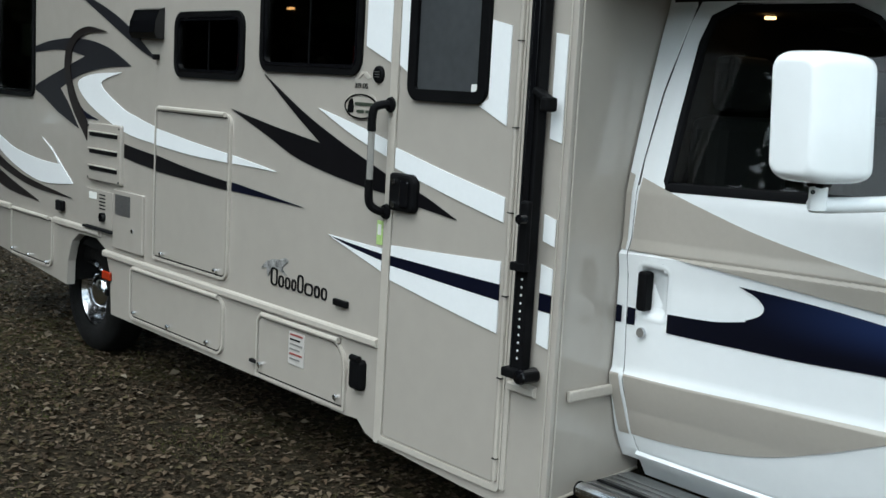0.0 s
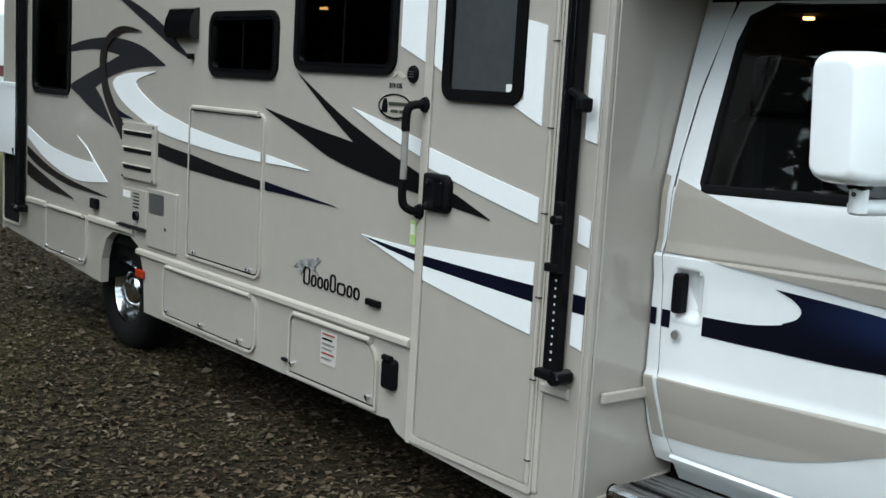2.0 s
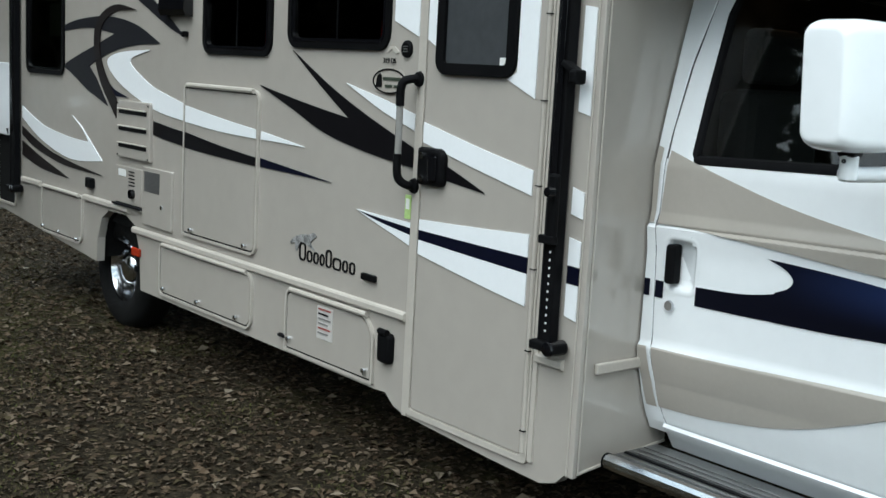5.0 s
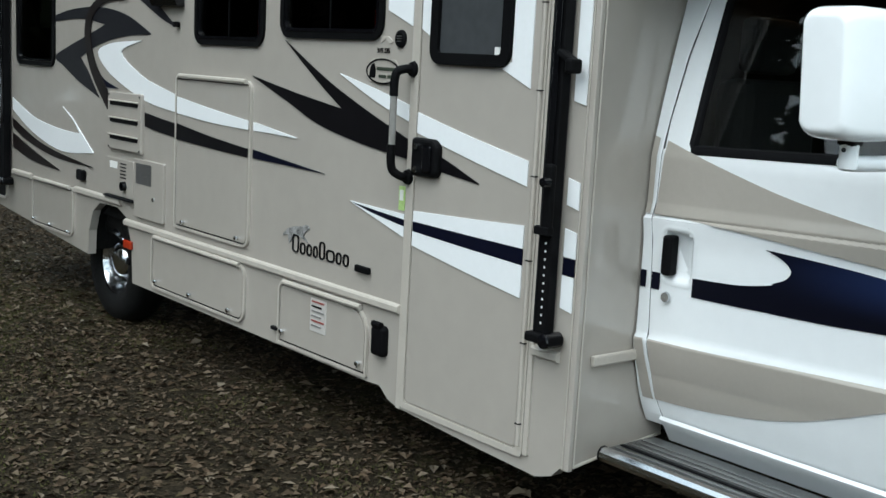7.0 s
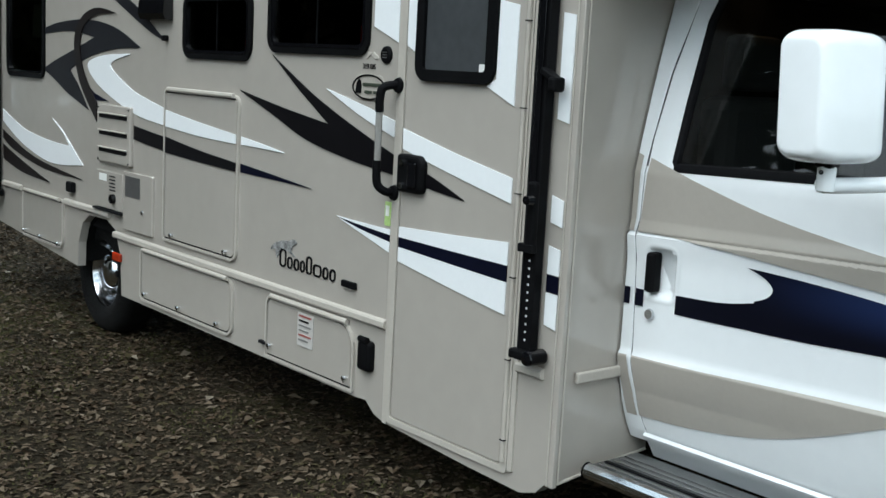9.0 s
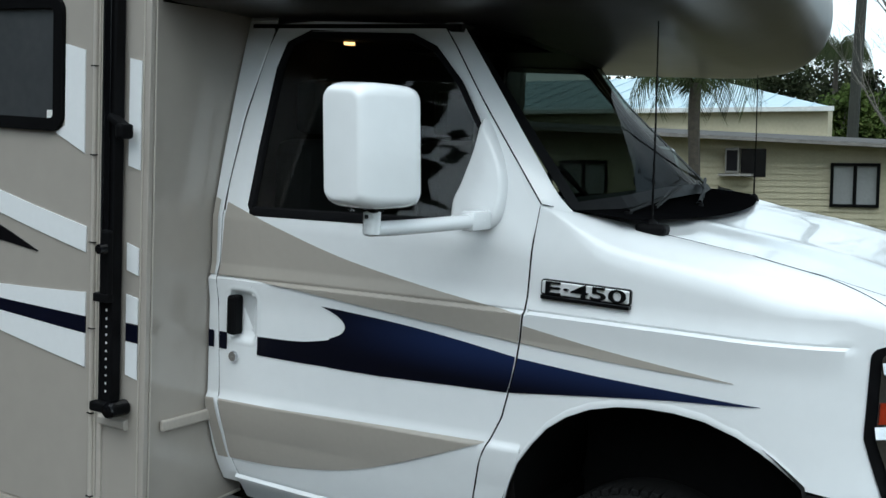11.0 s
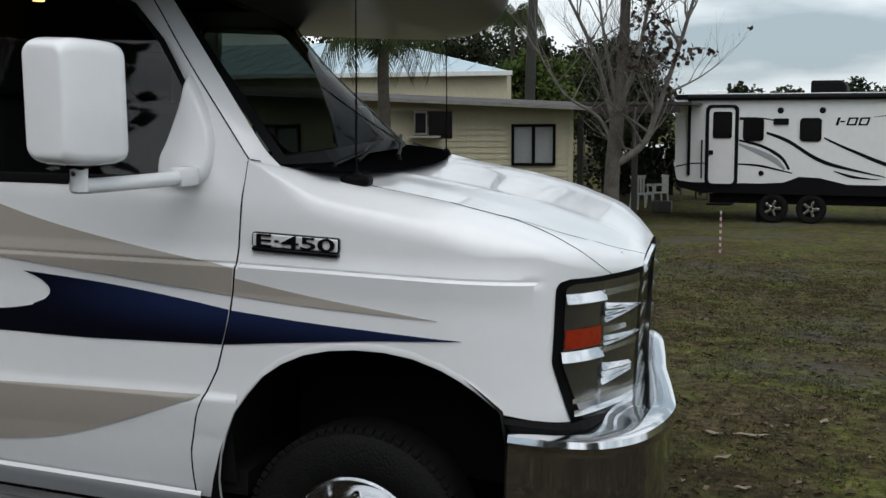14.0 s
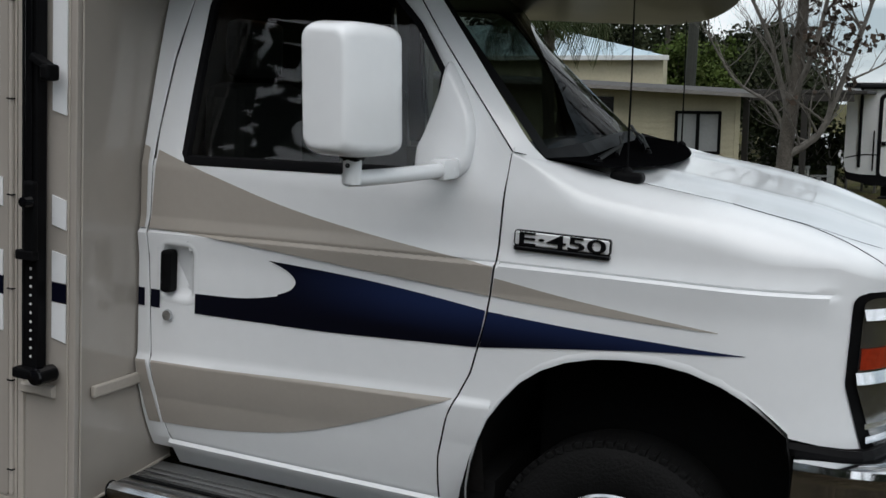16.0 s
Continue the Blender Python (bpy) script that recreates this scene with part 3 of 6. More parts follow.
part("lower_mount", tube(curve([(-0.998, -0.078, 1.35), (-0.998, -0.078, 1.28), (-0.992, -0.070, 1.245), (-0.975, -0.042, 1.225), (-0.972, -0.004, 1.222)], 5), 0.0175, 10), BLACK, gh)
for z in (1.648, 1.222):
    part("mount_pad", moved(lathe([(0.001, -0.02), (0.028, -0.016), (0.033, 0)], 18), pose(-0.965, -0.007, z)), BLACK, gh)

# awning arms
def awning_arm(x0, x1, z0, parts=True):
    a = part("awning_arm", box(x0, -0.056, z0 + 0.05, x1, -0.012, 3.0, 0.006), BLACK, rv, "black folded awning arm")
    xm = (x0 + x1) / 2
    part("arm_rail", box(x0 + 0.024, -0.066, z0 + 0.45, x1 - 0.014, -0.0565, 3.0, 0.002), BLACK_GLOSS, a)
    part("arm_groove", box(x0 + 0.008, -0.061, z0 + 0.06, x0 + 0.015, -0.0565, 3.0), SEAL, a)
    part("foot_bracket", box(x0 - 0.012, -0.085, z0 + 0.035, x1 + 0.05, -0.01, z0 + 0.07, 0.008), BLACK, a)
    part("foot_pivot", moved(lathe([(0.001, -0.105), (0.024, -0.10), (0.028, -0.09), (0.028, -0.02)], 16), pose(x1 + 0.02, 0.01, z0 + 0.05)), BLACK_GLOSS, a)
    if parts:
        part("slider", box(x0 + 0.03, -0.085, z0 + 0.42, x1 + 0.010, -0.057, z0 + 0.66, 0.010), BLACK, a)
        part("slider_knob", moved(lathe([(0.001, -0.03), (0.016, -0.028), (0.018, 0)], 12), pose(x1 + 0.006, -0.095, z0 + 0.60)), BLACK_GLOSS, a)
        part("clamp", box(x0 + 0.005, -0.088, z0 + 0.415, x1 + 0.01, -0.057, z0 + 0.445, 0.004), BLACK, a)
        lever = part("lock_lever", moved(box(-0.005, -0.02, -0.012, 0.075, 0.02, 0.012, 0.006), pose(x1 - 0.012, -0.055, 1.735, 0, 28)), BLACK, a)
        part("lever_tip", box(x1 + 0.03, -0.085, 1.665, x1 + 0.066, -0.03, 1.715, 0.010), BLACK, lever)
        for i in range(11):
            part("adjust_hole", moved(lathe([(0.001, -0.001), (0.0045, -0.001), (0.0045, 0)], 8), pose(xm + 0.008, -0.0565, z0 + 0.105 + 0.028 * i)), PAPER, a)
    return a


awning_arm(-0.166, -0.102, 0.70)
awning_arm(-5.53, -5.45, 0.66, False)

# open rear locker: door flap swung up, dark plate painted for the shaded recess
locker = part("rear_locker", slab([rrect(-5.90, 0.585, -5.56, 1.06, 0.03)], -0.004, -0.001), UNDER, rv, "dark plate for the shade in the open rear locker")
part("locker_frame", slab([grow(rrect(-5.90, 0.585, -5.56, 1.10, 0.03), 0.016), rrect(-5.90, 0.585, -5.56, 1.10, 0.03)], -0.012, 0.0), TAN_TRIM, locker)
flap = part("locker_flap", moved(box(-5.93, -0.045, 1.07, -5.55, -0.02, 1.58, 0.006), Matrix.Identity(4)), WHITE, rv, "white locker flap propped open")
part("strut", tube([(-5.60, -0.05, 1.12), (-5.60, -0.012, 0.95)], 0.008, 6), SEAL, flap)
part("hinge_plate", box(-5.92, -0.05, 1.55, -5.56, -0.046, 1.575), WHITE, flap)

# ---- stripes on the living box ----
def stripe(outline, material, y=-0.001, name="stripe", on=None):
    return part(name, slab([outline], y - 0.004, y), material, on or rv)


def ribbon(upper, lower, n=6):
    return curve(upper, n) + curve(lower, n)[::-1]


DY = -0.0085   # the entry door's face
TIP = 0.0006


def swoosh(upper, lower, material, **k):
    o = ribbon(upper, lower)
    out = [o[0]]
    for p in o[1:]:
        if (p - out[-1]).length > 0.002:
            out.append(p)
    if (out[-1] - out[0]).length < 0.002:
        out.pop()
    return stripe(out, material, **k)


stripe(curve([(-1.93, 1.745), (-1.70, 1.60), (-1.46, 1.463)], 5) + curve([(-1.50, 1.468), (-1.85, 1.515), (-2.21, 1.572)], 5) + curve([(-2.205, 1.568), (-1.9, 1.47), (-1.63, 1.382), (-1.3, 1.325), (-0.99, 1.292)], 5)
       + curve([(-0.99, 1.372), (-1.3, 1.475), (-1.6, 1.59), (-1.928, 1.745)], 5), BLACK_VINYL)
swoosh([(-0.922, 1.352), (-0.76, 1.318), (-0.54, 1.242)], [(-0.922, 1.285), (-0.75, 1.262), (-0.541, 1.240)], BLACK_VINYL, y=DY, on=door)
swoosh([(-1.48, 1.612), (-1.2, 1.555), (-0.99, 1.507)], [(-1.479, 1.610), (-1.22, 1.51), (-0.99, 1.442)], WHITE_VINYL)
swoosh([(-0.922, 1.482), (-0.6, 1.412), (-0.285, 1.352)], [(-0.922, 1.402), (-0.6, 1.328), (-0.285, 1.262)], WHITE_VINYL, y=DY, on=door)
stripe([(-1.155, 2.3), (-1.155, 1.878), (-0.99, 1.815), (-0.99, 2.3)], WHITE_VINYL)
stripe([(-0.922, 2.18), (-0.922, 1.805), (-0.862, 1.775), (-0.862, 2.18)], WHITE_VINYL, y=DY, on=door)
stripe([(-0.400, 1.975), (-0.400, 1.695), (-0.45, 1.668), (-0.30, 1.605), (-0.30, 1.955)], WHITE_VINYL, y=DY, on=door)
stripe([(-0.09, 1.93), (-0.09, 1.575), (-0.034, 1.562), (-0.034, 1.922)], WHITE_VINYL)
stripe([(-0.20, 1.95), (-0.20, 1.60), (-0.187, 1.595), (-0.187, 1.948)], WHITE_VINYL)
stripe([(-0.09, 1.315), (-0.09, 1.222), (-0.034, 1.208), (-0.034, 1.30)], WHITE_VINYL)
stripe([(-0.09, 1.14), (-0.09, 1.042), (-0.034, 1.040), (-0.034, 1.13)], WHITE_VINYL)
stripe([(-0.09, 1.039), (-0.09, 0.979), (-0.034, 0.977), (-0.034, 1.037)], NAVY)
stripe([(-0.09, 0.976), (-0.09, 0.862), (-0.034, 0.85), (-0.034, 0.974)], WHITE_VINYL)
swoosh([(-1.365, 1.078), (-1.2, 1.073), (-0.99, 1.069)], [(-1.364, 1.075), (-1.2, 1.061), (-0.99, 1.047)], WHITE_VINYL)
swoosh([(-1.35, 1.074), (-1.2, 1.060), (-0.99, 1.046)], [(-1.349, 1.072), (-1.2, 1.045), (-0.99, 1.019)], NAVY)
swoosh([(-1.35, 1.0715), (-1.2, 1.044), (-0.99, 1.018)], [(-1.349, 1.069), (-1.2, 1.03), (-0.99, 0.975)], WHITE_VINYL)
swoosh([(-0.922, 1.092), (-0.6, 1.105), (-0.285, 1.122)], [(-0.922, 1.050), (-0.6, 1.043), (-0.285, 1.038)], WHITE_VINYL, y=DY, on=door)
swoosh([(-0.922, 1.049), (-0.6, 1.042), (-0.285, 1.037)], [(-0.922, 1.010), (-0.6, 0.993), (-0.285, 0.978)], NAVY, y=DY, on=door)
swoosh([(-0.922, 1.009), (-0.6, 0.992), (-0.285, 0.977)], [(-0.922, 0.952), (-0.6, 0.902), (-0.285, 0.858)], WHITE_VINYL, y=DY, on=door)
# tail of the great swoosh: white over navy, broken by the hatch frame
swoosh([(-2.19, 1.352), (-2.0, 1.332), (-1.80, 1.308)], [(-2.19, 1.312), (-2.0, 1.311), (-1.80, 1.306)], WHITE_VINYL)
swoosh([(-2.962, 1.432), (-2.6, 1.392), (-2.224, 1.357)], [(-2.962, 1.345), (-2.6, 1.322), (-2.224, 1.313)], WHITE_VINYL, y=-0.011)
swoosh([(-2.962, 1.292), (-2.6, 1.252), (-2.224, 1.222)], [(-2.962, 1.208), (-2.6, 1.192), (-2.224, 1.180)], BLACK_VINYL, y=-0.011)
swoosh([(-2.19, 1.222), (-1.9, 1.198), (-1.57, 1.170)], [(-2.19, 1.180), (-1.9, 1.176), (-1.57, 1.169)], NAVY)
swoosh([(-3.365, 1.322), (-3.2, 1.305), (-2.995, 1.288)], [(-3.365, 1.245), (-3.2, 1.228), (-2.995, 1.212)], BLACK_VINYL)
stripe(curve([(-3.42, 1.712), (-3.68, 1.645), (-3.42, 1.525), (-3.20, 1.475), (-2.995, 1.438)], 5) + curve([(-2.995, 1.347), (-3.37, 1.388), (-3.81, 1.51), (-4.0, 1.632), (-3.82, 1.692), (-3.43, 1.714)], 5), WHITE_VINYL)
stripe(curve([(-4.662, 1.847), (-4.451, 1.88), (-4.141, 1.9), (-3.849, 1.89), (-3.574, 1.845), (-3.298, 1.752)], 4) + curve([(-3.325, 1.748), (-3.568, 1.74), (-3.81, 1.714), (-3.999, 1.679), (-4.18, 1.628), (-4.265, 1.598)], 4) + curve([(-4.159, 1.527), (-3.986, 1.371)], 4) + curve([(-4.294, 1.453), (-4.53, 1.54), (-4.661, 1.592), (-4.461, 1.657), (-4.201, 1.722), (-3.902, 1.798)], 4) + curve([(-4.104, 1.823), (-4.343, 1.831), (-4.661, 1.812)], 4), CHARCOAL)


stripe(curve([(-3.96, 1.50), (-3.88, 1.47), (-3.70, 1.435)], 3) + [(-3.85, 1.435), (-3.93, 1.44)], NAVY)
stripe(curve([(-3.593, 1.935), (-3.821, 1.967), (-3.995, 1.947), (-4.124, 1.886), (-4.187, 1.79), (-4.171, 1.655), (-4.074, 1.497), (-3.854, 1.308)], 5) + curve([(-3.85, 1.416), (-4.021, 1.566), (-4.092, 1.684), (-4.096, 1.791), (-4.034, 1.871), (-3.867, 1.928), (-3.608, 1.935)], 5), BROWN, y=-0.006)
part("stripe_line", tube([(p.x, -0.006, p.y) for p in curve([(-4.01, 1.917), (-4.112, 1.857), (-4.149, 1.777), (-4.138, 1.656), (-4.041, 1.499), (-3.882, 1.348)], 5)], 0.004, 5), TAN_TRIM, rv)
stripe(curve([(-4.60, 2.28), (-4.43, 2.245), (-3.84, 2.13), (-3.38, 1.985), (-3.03, 1.806)], 5) + curve([(-3.045, 1.800), (-3.23, 1.855), (-3.76, 2.06), (-4.04, 2.155), (-4.62, 2.24)], 5), CHARCOAL)
stripe(curve([(-5.43, 1.292), (-5.2, 1.225), (-4.97, 1.175), (-4.6, 1.14), (-4.27, 1.132)], 4) + curve([(-4.36, 1.20), (-4.54, 1.282)], 3) + curve([(-4.40, 1.23), (-4.06, 1.032)], 3) + curve([(-4.08, 1.028), (-4.57, 1.0), (-5.07, 1.085), (-5.43, 1.212)], 4), WHITE_VINYL)
stripe(curve([(-5.43, 1.15), (-4.87, 1.015), (-4.06, 0.942)], 5) + curve([(-4.08, 0.94), (-4.67, 0.95), (-5.18, 1.02), (-5.43, 1.092)], 5), BROWN)
stripe(curve([(-5.43, 1.05), (-5.07, 0.965), (-4.59, 0.872)], 5) + curve([(-4.61, 0.870), (-5.07, 0.89), (-5.43, 0.95)], 5), BROWN)

# stickers and lettering on the wall
emblem = stripe(rrect(-1.285, 1.582, -1.065, 1.682, 0.0499, 8), TAN_VINYL, name="dealer_sticker")
tagged(emblem, "oval dealer sticker with black rim")
oval = [Vector((-1.175 + 0.112 * math.cos(6.2832 * k / 40), 1.632 + 0.052 * math.sin(6.2832 * k / 40))) for k in range(40)]
part("sticker_rim", slab([oval, grow(oval, -0.006)], -0.0085, -0.0055), BLACK, emblem)
part("sticker_figure", slab([curve([(-1.265, 1.605), (-1.255, 1.65), (-1.235, 1.662), (-1.225, 1.64), (-1.225, 1.605)], 3)], -0.0085, -0.0055), BLACK, emblem)
STICKER_INK = mat("sticker_ink", (0.035, 0.045, 0.03), 0.5)
for x0, z0, x1, z1 in ((-1.215, 1.636, -1.085, 1.649), (-1.200, 1.606, -1.15, 1.618), (-1.14, 1.606, -1.11, 1.618)):
    part("sticker_bar", slab([rrect(x0, z0, x1, z1, 0.003, 2)], -0.0085, -0.0055), STICKER_INK, emblem)
letters("319 DS", 0.030, "model_number", BLACK, rv, pose(-1.225, -0.004, 1.706, 90), 0.0015, "small black model number")
part("model_emblem", slab([[(-1.20, 1.745), (-1.17, 1.765), (-1.14, 1.745), (-1.12, 1.75), (-1.12, 1.755), (-1.15, 1.775), (-1.19, 1.775)]], -0.004, 0.0), TAN_TRIM, rv)
spk = part("door_buzzer", moved(lathe([(0.001, -0.012), (0.026, -0.012), (0.034, -0.008), (0.036, 0)], 20), pose(-1.065, -0.001, 1.765)), BLACK, rv, "round black porch lamp switch")
for i in range(3):
    part("buzzer_bar", box(-1.08, -0.0145, 1.753 + 0.01 * i, -1.05, -0.0115, 1.757 + 0.01 * i), ALU, spk)
LINE_RED = mat("dull_red_print", (0.28, 0.07, 0.06), 0.6)
LINE_GREY = mat("grey_print", (0.22, 0.21, 0.20), 0.6)
gl = part("green_label", slab([rrect(-1.03, 1.082, -0.992, 1.180, 0.003, 2)], -0.004, 0.0), GREEN_LABEL, rv, "green and white caution label")
part("label_panel", slab([rrect(-1.022, 1.122, -1.0, 1.165, 0.002, 2)], -0.0065, -0.0035), PAPER, gl)
wl_ = part("warning_label", slab([rrect(-1.63, 0.455, -1.505, 0.605, 0.004, 2)], -0.014, -0.0105), mat("dull_label", (0.52, 0.49, 0.46), 0.5, var=0.08), rv, "pale warning label with red and black lines")
for i, c in enumerate((LINE_RED, BLACK, LINE_GREY, LINE_GREY, LINE_RED, LINE_GREY)):
    z = 0.588 - 0.022 * i
    part("label_line", slab([rrect(-1.618, z, -1.518 - 0.02 * (i % 2), z + 0.008, 0.002, 2)], -0.0165, -0.0135), c, wl_)
# maker's mark: a running dog shape over a row of dark letter-height bars
dog = curve([(-1.90, 0.85), (-1.86, 0.885), (-1.80, 0.905), (-1.74, 0.912), (-1.70, 0.925), (-1.675, 0.91), (-1.70, 0.895), (-1.72, 0.87), (-1.685, 0.845), (-1.74, 0.86), (-1.80, 0.865), (-1.84, 0.82), (-1.85, 0.86)], 3)
stripe(dog, mat("dog_grey", (0.42, 0.41, 0.40), 0.4, color2=(0.04, 0.04, 0.04), scale=30), name="maker_emblem")
x = -1.815
for i, (w, h) in enumerate(((0.055, 0.085), (0.045, 0.055), (0.043, 0.055), (0.038, 0.055), (0.047, 0.082), (0.066, 0.055), (0.043, 0.055), (0.045, 0.055))):
    part("wordmark_shape", slab([rrect(x, 0.785, x + w, 0.785 + h, 0.020, 5), rrect(x + 0.011, 0.793, x + w - 0.009, 0.785 + h - 0.008, 0.012, 4)], -0.005, -0.001), BLACK, rv)
    x += w + 0.010


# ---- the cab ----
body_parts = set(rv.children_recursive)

CREASE = (-0.09, -0.06, -0.03, -0.010, -0.002, 0.005, 0.02, 0.045)


def crease_z(x):
    """Height of the shoulder crease along the flank."""
    return float(np.interp(x, (0, 0.58, 1.28, 2.19), (1.19, 1.208, 1.228, 1.240)))


def y_side(x, z):
    """How far in the cab's flank stands at a place along it and a height."""
    fade = min(1, max(0, (2.22 - x) / 0.06))
    y = 0.303 + float(np.interp(z - crease_z(x), (-0.09, -0.010, -0.002, 0.005, 0.045), (0.0, -0.012, 0.003, -0.002, 0.006))) * fade
    if z > 1.40:
        y += 0.20 * (z - 1.40) + 0.06 * (z - 1.40) ** 2
    y += float(np.interp(z - (0.757 + 0.042 * x), (-0.14, -0.014, 0.006, 0.05), (0.004, -0.014, -0.001, 0.0))) * min(1, max(0, (1.35 - x) / 0.1))
    if z < 0.74:
        y += 0.9 * (0.74 - z) ** 2
    if x > 1.90:
        y += 0.95 * (x - 1.90) ** 2
    if x > 2.25:
        y += 8.0 * (x - 2.25) ** 2
    return y


WX, WZ, WR = 1.665, 0.365, 0.372          # front hub and tyre


ARCH_X = (1.193, 1.203, 1.223, 1.248, 1.278, 1.318, 1.369, 1.43, 1.502, 1.585, 1.67, 1.76, 1.85, 1.94, 2.0, 2.04, 2.08, 2.12)
ARCH_Z = (0.44, 0.52, 0.61, 0.69, 0.762, 0.824, 0.886, 0.932, 0.967, 0.990, 1.001, 1.003, 0.994, 0.968, 0.938, 0.912, 0.88, 0.845)


def z_low(x):
    """Lower edge of the flank: sill, wheel arch, bumper line."""
    return 0.44 if x < 1.19 else float(np.interp(x, ARCH_X + (2.2, 2.5), ARCH_Z + (0.828, 0.79)))


def z_edge(x):
    return float(np.interp(x, (1.2, 1.45, 1.6, 1.9, 2.1, 2.3, 2.37, 2.42, 2.44), (1.56, 1.515, 1.485, 1.445, 1.405, 1.345, 1.308, 1.28, 1.266)))


def z_mid(x):
    return float(np.interp(x, (1.2, 1.6, 1.9, 2.1, 2.3, 2.38, 2.42, 2.44), (1.50, 1.495, 1.455, 1.425, 1.37, 1.325, 1.292, 1.268)))


def near_far(name, rows, material, label="", smooth=True, parent=None):
    """A panel of the near flank and its mirror image on the far one."""
    obs = []
    for s in (0, 1):
        bm = loft([[(x, (2 * YC - y) if s else y, z) for x, y, z in row] for row in rows])
        bmesh.ops.recalc_face_normals(bm, faces=bm.faces[:])
        obs.append(part(name, bm, material, parent or rv, label, smooth))
    return obs


# front fender and bonnet in one skin each
def soft_x(x):
    return min(1, max(0.12, (x - 1.30) / 0.2))


def fender_row(x):
    lo, ze = z_low(x), z_edge(x)
    top = ze - 0.11 * soft_x(x)
    cz, k = min(crease_z(x), ze - 0.135), 6
    heights = list(np.linspace(lo, cz - 0.12, 7)) + [cz + c for c in CREASE] + list(np.linspace(cz + 0.06, max(top, cz + 0.07), 5))
    pts = [(x, y_side(x, z), z) for z in heights]
    top = heights[-1]
    ys_ = y_side(x, top)
    for i in range(1, k + 1):
        a = math.pi / 2 * i / k
        pts.append((x, ys_ + 0.15 * soft_x(x) * (1 - math.cos(a)), top + (ze - top) * math.sin(a)))
    return pts


fx = sorted({round(1.285 + 0.025 * i, 3) for i in range(37)} | {2.115, 2.12} | {round(2.19 + 0.01 * i, 3) for i in range(26)})
fender = near_far("fender", [fender_row(x) for x in fx if x > 1.28], WHITE, "white front fender")[0]
lip = [[(x, y_side(x, z_low(x)) - e, z_low(x) + h) for x in ARCH_X] for d, e, h in ((0, 0.0, 0.020), (0, 0.003, 0.008), (0, 0.001, -0.002), (0, -0.008, -0.003))]
near_far("arch_lip", lip, WHITE, parent=rv)


def hood_row(x, n=14):
    y0 = y_side(x, z_edge(x) - 0.11) + 0.152
    out = []
    for i in range(2 * n + 1):
        y = y0 + (2 * (YC - y0)) * i / (2 * n)
        u = 1 - abs(y - YC) / (YC - y0)
        bulge = 0.012 * math.exp(-((u - 0.42) / 0.10) ** 2)
        out.append((x, y, z_edge(x) + (z_mid(x) - z_edge(x)) * (1 - (1 - u) ** 2.2) + bulge * min(1, (2.44 - x) / 0.3) + 0.001))
    return out


hb = loft([hood_row(x) for x in [1.40 + 0.04 * i for i in range(24)] + [2.34, 2.36, 2.38, 2.40, 2.42, 2.43, 2.44]])
bmesh.ops.recalc_face_normals(hb, faces=hb.faces[:])
bonnet = part("bonnet", hb, WHITE, rv, "white bonnet", True)
for s in (0, 1):
    pts = []
    for i in range(18):
        t = i / 17
        x = 1.90 + 0.475 * t
        a = math.pi / 2 * (1 - t ** 3.2)
        top = max(z_edge(x) - 0.11, min(crease_z(x), z_edge(x) - 0.135) + 0.07)
        y = y_side(x, top) + 0.15 * (1 - math.cos(a)) - 0.0008
        pts.append((x, 2 * YC - y if s else y, top + (z_edge(x) - top) * math.sin(a) + 0.0010))
    part("bonnet_gap", tube(pts, 0.0011, 6), GAPGREY, bonnet)

# front face: grille
gf = box(2.30, 0.84, 0.84, 2.425, 2 * YC - 0.84, 1.225, 0.02)
grille = part("grille", gf, BLACK_GLOSS, rv, "black front grille under a chrome lip")
for i in range(4):
    part("grille_bar", box(2.40, 0.95, 0.90 + 0.085 * i, 2.43, 2 * YC - 0.95, 0.935 + 0.085 * i, 0.008), BLACK_GLOSS, grille)
part("bonnet_lip", tube(curve([(2.42, 0.84, 1.215), (2.435, 1.0, 1.22), (2.435, YC, 1.22), (2.435, 2 * YC - 1.0, 1.22), (2.42, 2 * YC - 0.84, 1.215)], 5), 0.018, 8), CHROME, grille)
part("engine_block", box(1.30, 0.75, 0.5, 2.38, 1.82, 1.30), UNDER, rv)

# door, lower half
DX0, DX1 = 0.075, 1.272


def seam_x(z):
    return float(np.interp(z, (0.44, 0.61, 0.75, 0.89, 1.05, 1.24, 1.56), (1.105, 1.118, 1.15, 1.215, 1.252, 1.276, 1.288)))


def rear_x(z):
    return float(np.interp(z, (0.42, 0.47, 0.76, 1.19, 1.5, 1.76, 2.07), (0.105, 0.085, 0.055, 0.035, 0.045, 0.065, 0.125)))


def door_heights(x):
    cz, lz = crease_z(x), 0.757 + 0.042 * x
    return list(np.linspace(0.45, lz - 0.14, 5)) + [lz + c for c in (-0.08, -0.04, -0.014, 0.006, 0.03)] + list(np.linspace(lz + 0.06, cz - 0.12, 26)) + [cz + c for c in CREASE] + list(np.linspace(cz + 0.07, 1.425, 7))


POCKET = (0.095, 0.972, 0.225, 1.150)
door_rows = [[(rear_x(z) + 0.006 + (seam_x(z) - 0.009 - rear_x(z)) * u, y_side(rear_x(z) + (seam_x(z) - rear_x(z)) * u, z), z) for z in door_heights(0.06 + 1.2 * u)] for u in list(np.linspace(0, 0.17, 24)) + list(np.linspace(0.2, 1, 22))]
cab_door = near_far("cab_door", door_rows, WHITE, "white cab door with tan and navy stripes")[0]
skin = bmesh.new()
skin.from_mesh(cab_door.data)
